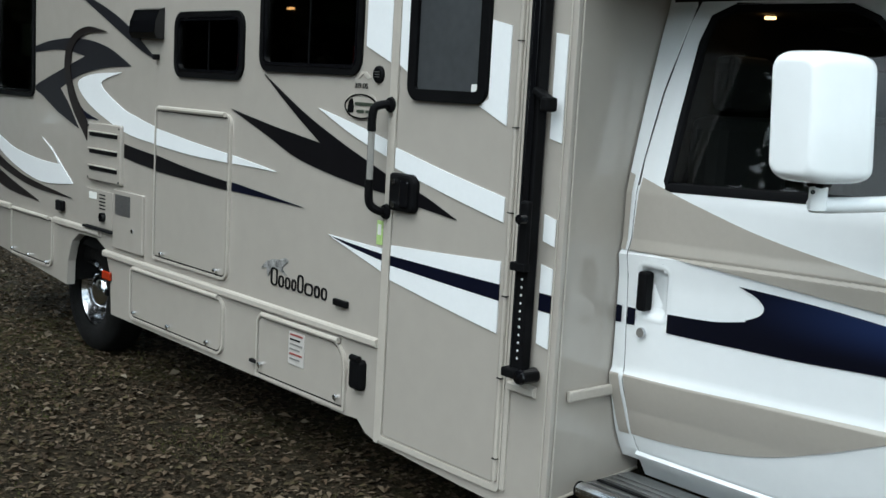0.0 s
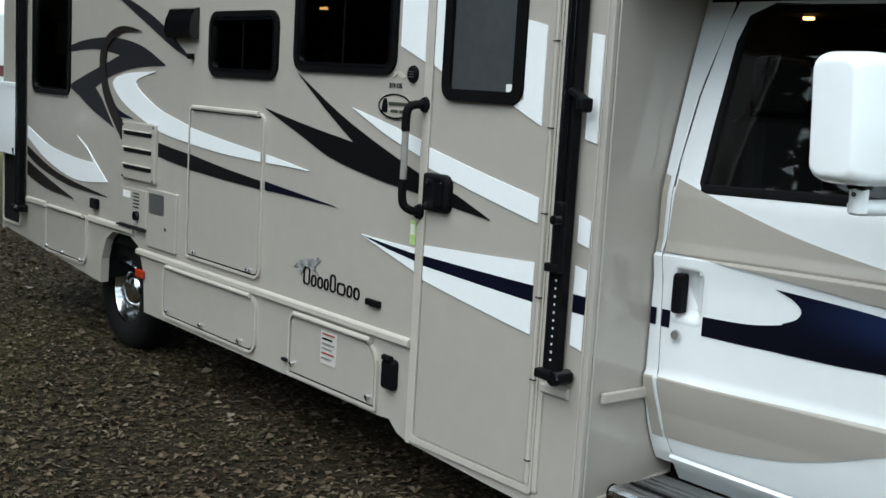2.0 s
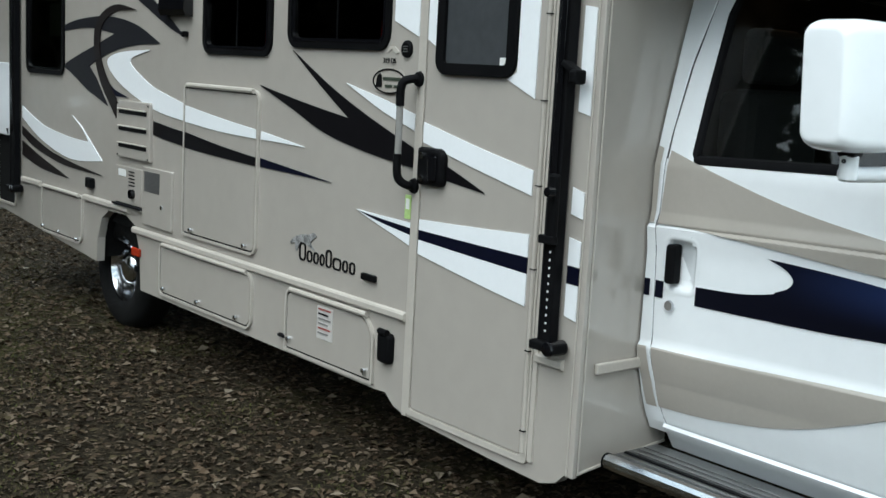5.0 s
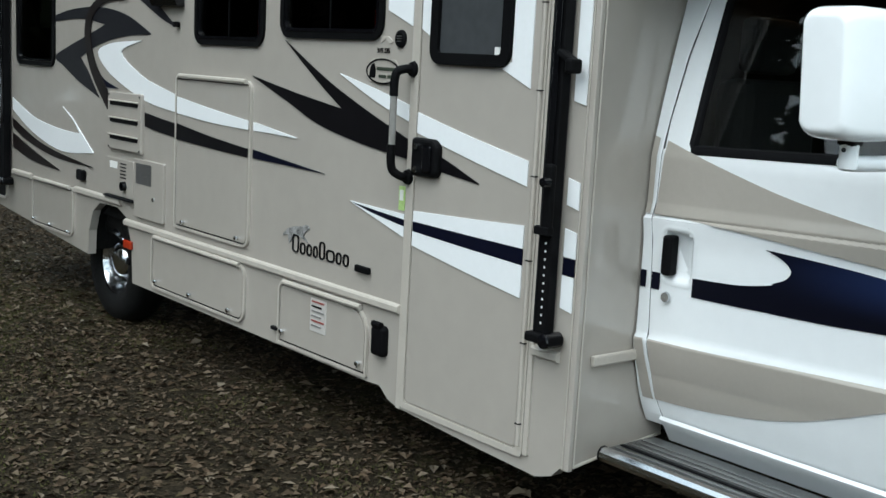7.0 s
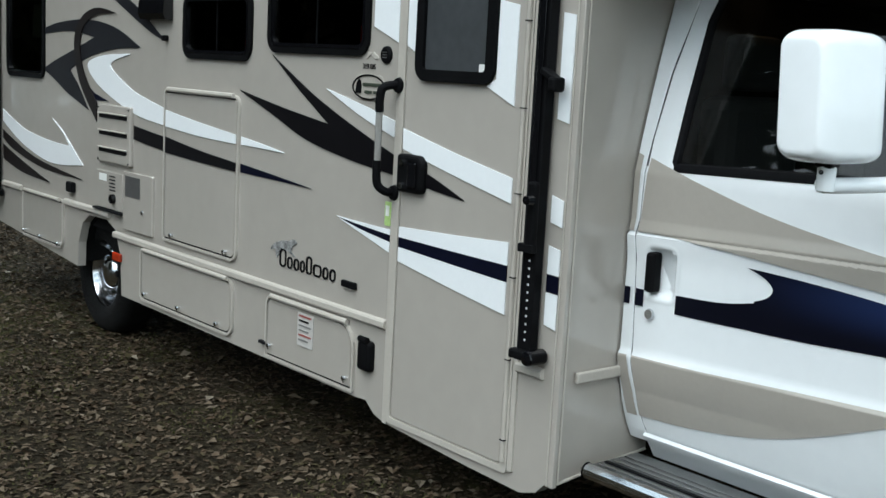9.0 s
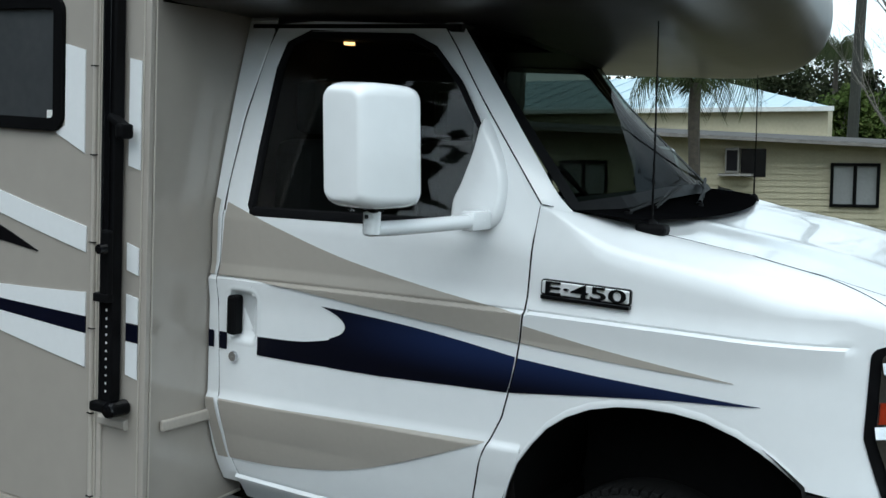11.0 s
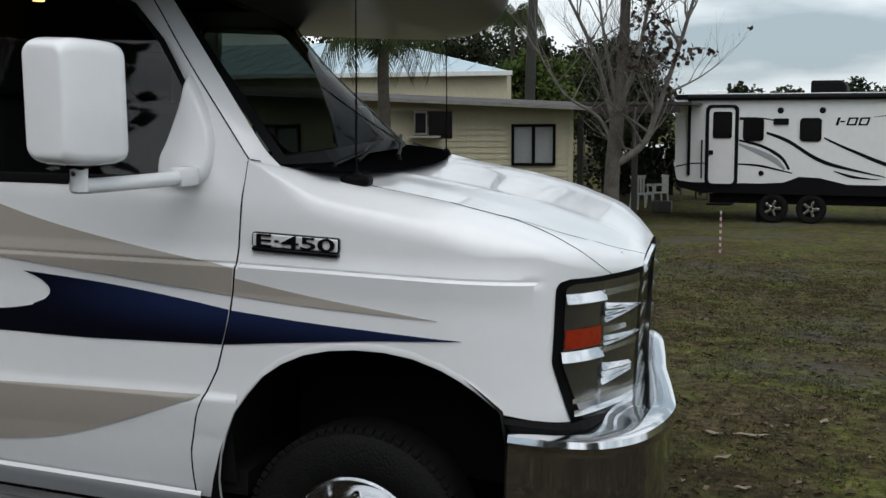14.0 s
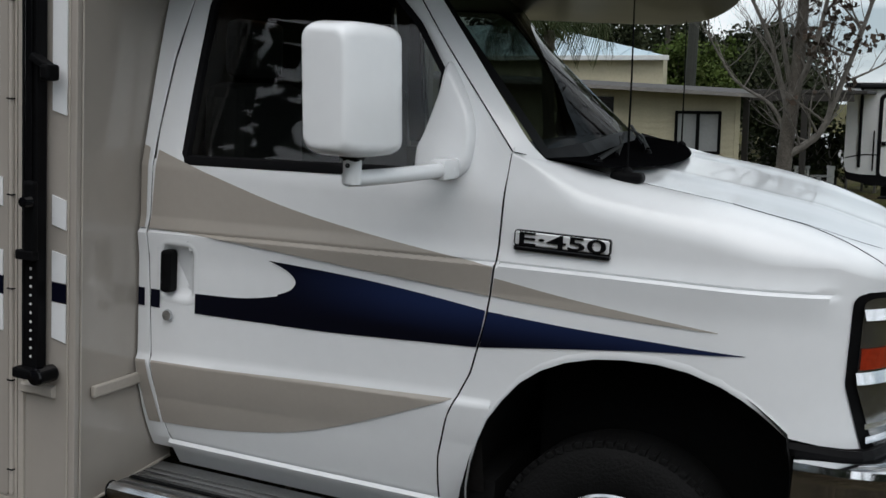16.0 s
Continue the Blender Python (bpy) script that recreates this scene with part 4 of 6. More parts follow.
def in_pocket(p):
    """Within the rounded opening of the handle pocket, and a little beyond."""
    dx = abs(p.x - (POCKET[0] + POCKET[2]) / 2) - (POCKET[2] - POCKET[0]) / 2 + 0.028
    dz = abs(p.z - (POCKET[1] + POCKET[3]) / 2) - (POCKET[3] - POCKET[1]) / 2 + 0.028
    return math.hypot(max(dx, 0), max(dz, 0)) < 0.030


bmesh.ops.delete(skin, geom=[f for f in skin.faces if in_pocket(f.calc_center_median())], context="FACES")
skin.to_mesh(cab_door.data)
skin.free()
pillar_rows = [[(x, y_side(x, z) + (0.004 if x > rear_x(z) - 0.004 else 0), z) for x in (0.002, 0.02, rear_x(z) - 0.004, rear_x(z) + 0.001, rear_x(z) + 0.001)] for z in np.linspace(0.42, 2.12, 140)]
near_far("cab_pillar", pillar_rows, WHITE, "white rear cab pillar")
part("door_gap", tube([(rear_x(z) + 0.003, y_side(0.1, z) + 0.003, z) for z in np.linspace(0.45, 2.08, 30)], 0.0016, 6), GAPGREY, cab_door)
part("door_gap", tube([(x + 0.001, y_side(x, z) - 0.0005, z) for x, z in curve([(1.2885, 1.545), (1.19, 1.66), (1.03, 1.845), (0.905, 2.0), (0.83, 2.085)], 5)], 0.0022, 6), SEAL, cab_door)
part("door_gap", tube([(seam_x(z), y_side(1.2, z) + 0.002, z) for z in np.linspace(0.45, 1.538, 30)], 0.0026, 6), SEAL, cab_door)
part("cowl_gap", tube([(x, y_side(x, 1.545) + 0.001, 1.545 - 0.12 * (x - 1.288)) for x in np.linspace(1.290, 1.33, 4)], 0.0014, 6), GAPGREY, fender)
# strip between the door's front gap and the wheel arch
lower_rows = [[(x, y_side(x, z), z) for x in np.linspace(seam_x(z) + 0.003, max(seam_x(z) + 0.006, min(1.2852, float(np.interp(z, ARCH_Z[:6], ARCH_X[:6])))), 6)] for z in np.linspace(0.44, 1.56, 130)]
near_far("fender_rear", lower_rows, WHITE)
near_far("rocker", [[(x, y_side(x, 0.45) + d, z) for x in (0.09, 0.5, 0.9, 1.13)] for d, z in ((-0.012, 0.462), (-0.02, 0.45), (-0.012, 0.438), (0.01, 0.42), (0.05, 0.36))], WHITE, "white rocker sill")

# door, window frame
win = [(0.175, 1.425), (1.00, 1.455), (1.045, 1.50), (1.045, 1.76), (0.94, 1.90), (0.82, 2.01), (0.72, 2.05), (0.28, 2.055), (0.20, 2.02), (0.175, 1.93), (0.165, 1.65), (0.16, 1.45)]
outer = [(0.055, 1.425), (1.2785, 1.425), (1.2885, 1.545), (1.19, 1.66), (1.03, 1.845), (0.905, 2.0), (0.83, 2.085), (0.30, 2.095), (0.145, 2.085), (0.115, 2.0), (0.075, 1.75), (0.055, 1.52)]
frame_rows = [[(Vector(o).lerp(Vector(w), t)) for o, w in zip(outer + outer[:1], win + win[:1])] for t in (0, 0.33, 0.66, 1.0)]
near_far("window_surround", [[(p.x, y_side(p.x, p.y) + (0.006 if i == 3 else 0), p.y) for p in row] for i, row in enumerate(frame_rows)], WHITE, "white door window surround")
wl2 = [Vector(p) for p in win]
near_far("window_seal", [[(p[0], y_side(p[0], p[1]) + d, p[1]) for p in [*grow(wl2, g), grow(wl2, g)[0]]] for g, d in ((0.004, -0.003), (-0.016, -0.002), (-0.022, 0.012))], SEAL)
pane_rows = []
for z in np.linspace(1.43, 2.05, 9):
    lo_x = float(np.interp(z, (1.43, 1.65, 1.93, 2.05), (0.16, 0.165, 0.175, 0.25)))
    hi_x = float(np.interp(z, (1.43, 1.46, 1.76, 1.90, 2.05), (0.98, 1.045, 1.045, 0.94, 0.72)))
    pane_rows.append([(x, y_side(x, z) + 0.010, z) for x in np.linspace(lo_x, hi_x, 10)])
for o in near_far("cab_window", pane_rows, CABGLASS, "tinted cab door glass"):
    o.visible_shadow = False
near_far("belt_seal", [[(x, y_side(x, 1.43) + d, z + (x - 0.17) * 0.036) for x in np.linspace(0.17, 1.0, 12)] for d, z in ((-0.004, 1.442), (-0.007, 1.430), (-0.004, 1.414), (0.004, 1.412))], SEAL)

# A-pillars, roof, windscreen
ap_in = [(0.83, 2.085), (0.905, 2.0), (1.03, 1.845), (1.175, 1.665), (1.245, 1.56), (1.29, 1.545)]
ap_out = [(0.875, 2.095), (0.955, 2.005), (1.088, 1.85), (1.236, 1.675), (1.323, 1.575), (1.385, 1.525)]
wp_obs = near_far("windscreen_pillar", [[(x, y_side(x, z) + 0.0, z) for x, z in curve(ap_in, 4)], [(x - 0.012, y_side(x, z) + 0.006, z) for x, z in [(a.lerp(b, 0.5)) for a, b in zip(curve(ap_in, 4), curve(ap_out, 4))]], [(x, y_side(x, z) + 0.035, z) for x, z in curve(ap_out, 4)]], WHITE)
for v in wp_obs[1].data.vertices:
    v.co.x -= 0.08
rr = []
for x in np.linspace(0.0, 0.93, 8):
    z = 2.095 + (0.0 if x < 0.8 else -0.0)
    rr.append([(x, y, z + 0.03 * (1 - ((y - YC) / (YC - 0.44)) ** 2)) for y in np.linspace(0.447, 2 * YC - 0.447, 9)])
cab_roof = loft(rr)
part("cab_roof", cab_roof, WHITE, rv, smooth=True)


def glass_row(t, n=16, d=0.0):
    """t runs from the windscreen's foot to its head."""
    out = []
    for i in range(n + 1):
        u = -1 + 2 * i / n
        x_foot, x_head = 1.385 + 0.03 * (1 - u * u), 0.86 + 0.02 * (1 - u * u)
        z_foot, z_head = 1.515 + 0.02 * (1 - u * u), 2.09 + 0.03 * (1 - u * u)
        half = (YC - 0.375) * (1 - t) + (YC - 0.50) * t
        out.append((x_foot + (x_head - x_foot) * t + d, YC + u * half, z_foot + (z_head - z_foot) * t + d * 0.5))
    return out


ws = part("windscreen", loft([glass_row(t) for t in np.linspace(0, 1, 9)]), WINDSHIELD, rv, "raked windscreen tinted dark for the unlit cab", True)
ws.visible_shadow = False
part("windscreen_band", loft([glass_row(t, d=0.003) for t in (0.0, 0.03, 0.06)]), BLACK, ws)
part("windscreen_band", loft([glass_row(t, d=0.003) for t in (0.93, 0.97, 1.0)]), BLACK, ws)
for s in (0, 16):
    edge = [Vector(glass_row(t, d=0.002)[s]) for t in np.linspace(0, 1, 10)]
    inner = [Vector(glass_row(t, d=0.004)[1 if s == 0 else 15]) for t in np.linspace(0, 1, 10)]
    part("windscreen_seal", loft([edge, [a.lerp(b, 0.55) for a, b in zip(edge, inner)]]), BLACK, ws)
# black cowl under the glass
cowl_rows = []
for d, h in ((-0.06, 0.004), (0.0, 0.004), (0.09, 0.0), (0.18, -0.008)):
    cowl_rows.append([(x + d * (1 + 0.4 * (1 - ((y - YC) / 0.91) ** 2)), y, z_edge(1.5) + 0.024 + (z_mid(1.6) - z_edge(1.5)) * (1 - ((y - YC) / 0.93) ** 2) + h) for x, y, z in glass_row(0)])
part("cowl", loft(cowl_rows), mat("dull_black_cowl", (0.004, 0.004, 0.0045), 0.95, var=0.3, scale=12, spec=0.0), rv, "black plastic cowl", True)
for y0, y1 in ((0.52, 1.20), (1.22, 1.95)):
    a = Vector((1.53 if y0 > 1 else 1.49, y0, 1.532))
    b = Vector((1.43 if y0 < 1 else 1.37, y1, 1.572))
    wp = part("wiper", tube([a, a.lerp(b, 0.5) + Vector((0.02, 0, 0.008)), b], [0.008, 0.006, 0.004], 6), BLACK, rv, "black wiper arm")
    part("wiper_blade", tube([a.lerp(b, 0.35) + Vector((0.012, 0.0, -0.012)), b + Vector((0.0, 0.14, 0.005))], 0.007, 5), BLACK, wp)
    part("wiper_pivot", moved(lathe([(0.001, -0.006), (0.012, -0.005), (0.015, 0.008)], 12), pose(a.x, a.y, a.z - 0.006, -90)), BLACK, wp)
noz = part("washer_nozzle", box(1.555, 0.415, 1.478, 1.65, 0.47, 1.51, 0.012), BLACK, rv, "black bonnet hinge cap")
for ax, ay, az, at in ((1.60, 0.443, 1.49, 2.09), (1.49, 2.05, 1.50, 2.02)):
    aer = part("aerial", tube([(ax, ay, az), (ax - 0.01, ay, (az + at) / 2), (ax - 0.025, ay + 0.005, at)], [0.004, 0.003, 0.002], 6), BLACK, rv, "thin black radio aerial")
    part("aerial_base", moved(lathe([(0.001, -0.04), (0.016, -0.03), (0.026, 0.0)], 12), pose(ax, ay, az - 0.005, -90)), BLACK, aer)

# cab inside: dash, wheel, seats, far mirror
part("dashboard", loft([[(x, y, z) for y in (0.42, 2 * YC - 0.42)] for x, z in ((1.44, 1.50), (1.25, 1.53), (1.0, 1.50), (0.92, 1.40), (0.95, 1.05))]), BLACK, rv)
part("cab_floor", box(0.0, 0.40, 0.46, 1.28, 2 * YC - 0.40, 0.54), UNDER, rv)
wheel_ring = [(0.82 - 0.09 * math.sin(a), 1.75 + 0.19 * math.cos(a), 1.42 + 0.17 * math.sin(a)) for a in [6.2832 * k / 24 for k in range(25)]]
sw = part("steering_wheel", tube(wheel_ring, 0.016, 8, close=False), BLACK, rv)
part("steering_hub", box(0.82, 1.68, 1.37, 0.88, 1.82, 1.47, 0.02), BLACK, sw)
for y in (0.52, 1.48):
    seat = part("cab_seat", box(0.12, y, 0.95, 0.66, y + 0.52, 1.10, 0.04), SEAT, rv, "grey cloth cab seat")
    part("seat_back", moved(box(-0.09, y + 0.02, 1.08, 0.06, y + 0.50, 1.68, 0.05), Matrix.Translation((0.15, 0, 0))), SEAT, seat)
    part("headrest", box(0.07, y + 0.13, 1.70, 0.17, y + 0.39, 1.90, 0.03), SEAT, seat)
part("cab_dome_lamp", moved(lathe([(0.001, 0), (0.022, 0), (0.022, 0.01), (0.001, 0.01)], 16), pose(0.13, 0.90, 2.045, 90)), LAMP, rv)

# dark linings and back sheet added to keep the cab dark inside
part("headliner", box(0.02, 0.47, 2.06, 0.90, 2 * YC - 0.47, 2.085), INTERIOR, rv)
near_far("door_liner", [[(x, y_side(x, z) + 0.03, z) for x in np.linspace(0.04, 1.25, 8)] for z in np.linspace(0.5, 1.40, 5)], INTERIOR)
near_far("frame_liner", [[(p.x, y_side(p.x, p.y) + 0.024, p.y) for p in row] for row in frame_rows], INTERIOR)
part("cab_curtain", box(-0.02, 0.5, 0.55, 0.0, 2 * YC - 0.5, 2.10), INTERIOR, rv, "dark sheet added behind the seats to darken the cab")

# creases, handle, badge
def on_side(pts, d):
    return [(x, y_side(x, z) + d, z) for x, z in pts]


# recessed handle
pocket_edge = rrect(*POCKET, 0.028, 6)
dish = []
for g, d in ((0.017, -0.0012), (0.010, -0.0022), (0.003, -0.0018), (-0.003, 0.001), (-0.010, 0.010), (-0.020, 0.019), (-0.034, 0.023)):
    ring = grow(pocket_edge, g)
    dish.append([(p.x, y_side(p.x, p.y) + d, p.y) for p in ring + ring[:1]])
bowl = loft(dish)
bowl.faces.new([bowl.verts.new(p) for p in dish[-1][:-1]])
bmesh.ops.remove_doubles(bowl, verts=bowl.verts[:], dist=1e-5)
bmesh.ops.recalc_face_normals(bowl, faces=bowl.faces[:])
for f in bowl.faces:
    if f.normal.y > 0:
        f.normal_flip()
hp = part("handle_pocket", bowl, WHITE, cab_door, "dished white handle pocket", True)
part("handle", pillow(rrect(0.108, 0.992, 0.148, 1.132, 0.012), 0.272, 0.315, 0.010), BLACK, hp, "black pull handle")
part("key_lock", moved(lathe([(0.001, -0.008), (0.017, -0.008), (0.020, 0.0)], 18), pose(0.128, 0.296, 0.913)), STEEL, cab_door, "steel key lock")

badge = part("model_badge", pillow(rrect(1.329, 1.287, 1.607, 1.327, 0.006, 3), 0.294, 0.318, 0.004), mat("badge_silver", (0.86, 0.87, 0.88), 0.3, 0.3, var=0.04), fender, "chrome model badge with dark letters")
part("badge_rim", pillow(grow(rrect(1.329, 1.287, 1.607, 1.327, 0.006, 3), 0.0035), 0.2965, 0.318, 0.003), BLACK_GLOSS, badge)
part("badge_base", pillow(rrect(1.327, 1.271, 1.609, 1.2845, 0.004, 2), 0.292, 0.312, 0.003), BLACK_GLOSS, badge)
letters("E\u00b7450", 0.053, "badge_letters", BLACK, badge, pose(1.337, 0.2915, 1.289, 90) @ Matrix.Diagonal((2.2, 1, 1, 1)), 0.003, bold=0.0005)

# cab stripes, following the flank
def flank(upper, lower, material, n=30, rows=7, d=-0.0035, parent=None):
    ua, la = [Vector(p) for p in curve(upper, 8)], [Vector(p) for p in curve(lower, 8)]

    def at(c, t):
        ln = [0]
        for a, b in zip(c, c[1:]):
            ln.append(ln[-1] + (b - a).length)
        s = t * ln[-1]
        return Vector((float(np.interp(s, ln, [p.x for p in c])), float(np.interp(s, ln, [p.y for p in c]))))
    g = []
    for i in range(n + 1):
        a, b = at(ua, i / n), at(la, i / n)
        g.append([(p.x, y_side(p.x, p.y) + d, p.y) for p in (a.lerp(b, k / rows) for k in range(rows + 1))])
    bm = loft(g)
    bmesh.ops.recalc_face_normals(bm, faces=bm.faces[:])
    return part("stripe", bm, material, parent or cab_door, smooth=True)


flank([(0.066, 1.455), (0.3, 1.385), (0.58, 1.312), (0.9, 1.258), (1.270, 1.215)], [(0.045, 1.195), (0.3, 1.19), (0.58, 1.172), (0.9, 1.150), (1.259, 1.127)], TAN_VINYL, 40, 90, d=-0.0055)
flank([(0.004, 1.468), (0.03, 1.460)], [(0.004, 1.196), (0.026, 1.196)], TAN_VINYL, 3, 60, parent=rv)
flank([(1.2745, 1.182), (1.55, 1.145), (1.92, 1.112)], [(1.2665, 1.127), (1.55, 1.115), (1.92, 1.110)], TAN_VINYL, 30, 14, parent=fender)
flank([(0.004, 0.993), (0.03, 0.993)], [(0.004, 0.932), (0.03, 0.932)], NAVY, 3, parent=rv)
flank([(0.055, 0.993), (0.092, 0.993)], [(0.055, 0.932), (0.092, 0.932)], NAVY, 3)
flank([(0.232, 0.998), (0.42, 1.008), (0.556, 1.033)], [(0.232, 0.932), (0.42, 0.935), (0.556, 0.9395)], NAVY_FADE, 12, d=-0.0031)
neck = curve([(0.512, 1.141), (0.575, 1.118), (0.610, 1.088), (0.595, 1.058), (0.546, 1.036)], 5)
head = curve([(0.512, 1.1425), (0.75, 1.128), (1.0, 1.106), (1.246, 1.082)], 7)
foot = curve([(0.546, 0.938), (0.75, 0.943), (1.0, 0.957), (1.228, 0.970)], 7)
g = []
for i in range(25):
    t = i / 24
    left = neck[int(round(t * (len(neck) - 1)))]
    g.append((left, t))
rows_ = []
for left, t in g:
    right = Vector((1.252 + (1.242 - 1.252) * t, 1.082 + (1.02 - 1.082) * t))
    rows_.append([(p.x, y_side(p.x, p.y) - 0.0035, p.y) for p in (left.lerp(right, k / 16) + Vector((0, 0.010 * math.sin(math.pi * k / 16) * (1 - t))) for k in range(17))])
bmn = loft(rows_)
last = [Vector((r[0], r[2])) for r in rows_[-1]]
rows_ = [[(p.x, y_side(p.x, p.y) - 0.0035, p.y) for p in (a.lerp(b, k / 6) for k in range(7))] for a, b in zip(last, [Vector((float(np.interp(k / 16, (0, 1), (0.546, 1.230))), float(np.interp(k / 16, (0, 0.3, 0.66, 1), (0.938, 0.943, 0.957, 0.970))))) for k in range(17)])]
loft(rows_, bmn)
bmesh.ops.recalc_face_normals(bmn, faces=bmn.faces[:])
part("stripe", bmn, NAVY_FADE, cab_door, smooth=True)
flank([(1.2605, 1.0805), (1.5, 1.068), (1.75, 1.062), (1.995, 1.058)], [(1.2385, 0.971), (1.5, 1.005), (1.75, 1.035), (1.995, 1.0565)], NAVY_FADE, parent=fender)
flank([(0.068, 0.752), (0.35, 0.762), (0.7, 0.782), (1.165, 0.806)], [(0.080, 0.525), (0.35, 0.545), (0.7, 0.618), (1.163, 0.803)], TAN_VINYL, 40, 40)
flank([(0.004, 0.748), (0.046, 0.750)], [(0.020, 0.52), (0.07, 0.522)], TAN_VINYL, 3, 40, parent=rv)

# tow mirror: head, elbow arm, sail base
def mirror(far=False):
    def my(y):
        return 2 * YC - y if far else y
    hd = bmesh.new()
    rings = []
    shape = [(-0.318 + 0.075 * (1 - math.cos(a)), 0.70 + 0.30 * math.sin(a) ** 0.7, 0.80 + 0.20 * math.sin(a) ** 0.7) for a in (0.0, 0.12, 0.3, 0.55, 0.8, 1.05, 1.3, 1.5708)]
    for y, sx, sz in shape + [(-0.19, 0.995, 0.995), (-0.14, 0.97, 0.98), (-0.118, 0.92, 0.95), (-0.108, 0.82, 0.90)]:
        o = rrect(-0.071 * sx, -0.165 * sz, 0.071 * sx, 0.165 * sz, 0.036 * sx, 7)
        rings.append([hd.verts.new((1.066 - (0.04 if far else 0) + p.x + 0.25 * (y + 0.2) - 0.010 * p.y / 0.165, my(y), (1.59 if far else 1.703) + p.y * (0.62 if far else 1))) for p in o])
    for a, b in zip(rings, rings[1:]):
        for i in range(len(a)):
            hd.faces.new((a[i - 1], a[i], b[i], b[i - 1]))
    hd.faces.new(rings[0])
    hd.faces.new(rings[-1])
    bmesh.ops.recalc_face_normals(hd, faces=hd.faces[:])
    m = part("door_mirror", hd, WHITE, rv, "large white tow mirror on an elbow arm", True)
    part("mirror_neck", box(1.045, min(my(-0.235), my(-0.185)), 1.525, 1.095, max(my(-0.235), my(-0.185)), 1.552, 0.008), BLACK, m)
    part("mirror_post", tube([(1.070, my(-0.21), 1.534), (1.070, my(-0.21), 1.468)], 0.024, 14), WHITE, m, smooth=True)
    part("mirror_arm", tube(curve([(1.062, my(-0.22), 1.482), (1.075, my(-0.16), 1.480), (1.098, my(-0.02), 1.481), (1.118, my(0.12), 1.484), (1.128, my(0.26), 1.486)], 5), 0.0215, 12), WHITE, m, smooth=True)
    part("arm_joint", box(1.095, min(my(0.19), my(0.30)), 1.456, 1.148, max(my(0.19), my(0.30)), 1.516, 0.012), WHITE, m, smooth=True)
    part("post_screw", moved(lathe([(0.001, -0.003), (0.006, -0.003), (0.006, 0.0)], 10), pose(1.070, my(-0.234), 1.515)), GAPGREY, m)
    sail = [(0.997, 1.462), (1.10, 1.450), (1.146, 1.466), (1.168, 1.51), (1.166, 1.60), (1.13, 1.69), (1.066, 1.785), (1.048, 1.775), (1.040, 1.70), (1.012, 1.585), (0.993, 1.53)]
    sm = bmesh.new()
    so = [Vector((p.x, p.y)) for p in curve([(x, z, 0) for x, z in sail + sail[:1]], 3)[:-1]]
    mid = sum(so, Vector((0, 0))) / len(so)
    rg = []
    for gshrink, d in ((0.0, 0.004), (-0.001, -0.012), (-0.005, -0.024), (-0.012, -0.031), (-0.024, -0.034)):
        k = 1 + gshrink / 0.11
        ring = [mid + (p - mid) * k for p in so]
        rg.append([sm.verts.new((p.x, my(y_side(p.x, p.y) + d), p.y)) for p in ring])
    for a, b in zip(rg, rg[1:]):
        for i in range(len(a)):
            sm.faces.new((a[i - 1], a[i], b[i], b[i - 1]))
    sm.faces.new(rg[-1])
    bmesh.ops.recalc_face_normals(sm, faces=sm.faces[:])
    part("mirror_base", sm, WHITE, m, smooth=True)
    return m


mirror()
mirror(True)

# headlights: black rim, chrome bowls, amber reflector, clear cover
def lamp_patch(x0, x1, z0, z1, d, material, parent, far, slope=0.0, name="reflector", teeth=0, tilt=0.0, taper=0.0, round_top=0.0):
    def dd(z, i):
        u = (z - z0) / (z1 - z0)
        return d - tilt * (1 - ((u * teeth) % 1.0 if teeth and u < 1 else u))
    def place(x, d, z):
        s = (y_side(x + 0.002, 1.0) - y_side(x - 0.002, 1.0)) / 0.004
        k = 1 / math.sqrt(1 + s * s)
        y = y_side(x, 1.0) + d * k
        return (x - d * s * k, 2 * YC - y if far else y, z)
    def left(z):
        r = round_top
        rise = max(0.0, z - (z1 - r)) / r if r else 0.0
        return x0 + slope * max(0, 1.0 - z) + r * (1 - math.sqrt(max(0.0, 1 - rise * rise)))
    def squeeze(x, z):
        return z + taper * ((x - x0) / (x1 - x0)) * ((z0 + z1) / 2 - z)
    rows = [[place(x, dd(z, i), squeeze(x, z)) for x in np.linspace(left(z), x1, 9)] for i, z in enumerate(np.linspace(z0, z1, 60 if round_top or teeth else 9))]
    bm = loft(rows)
    bmesh.ops.recalc_face_normals(bm, faces=bm.faces[:])
    return part(name, bm, material, parent, smooth=True)


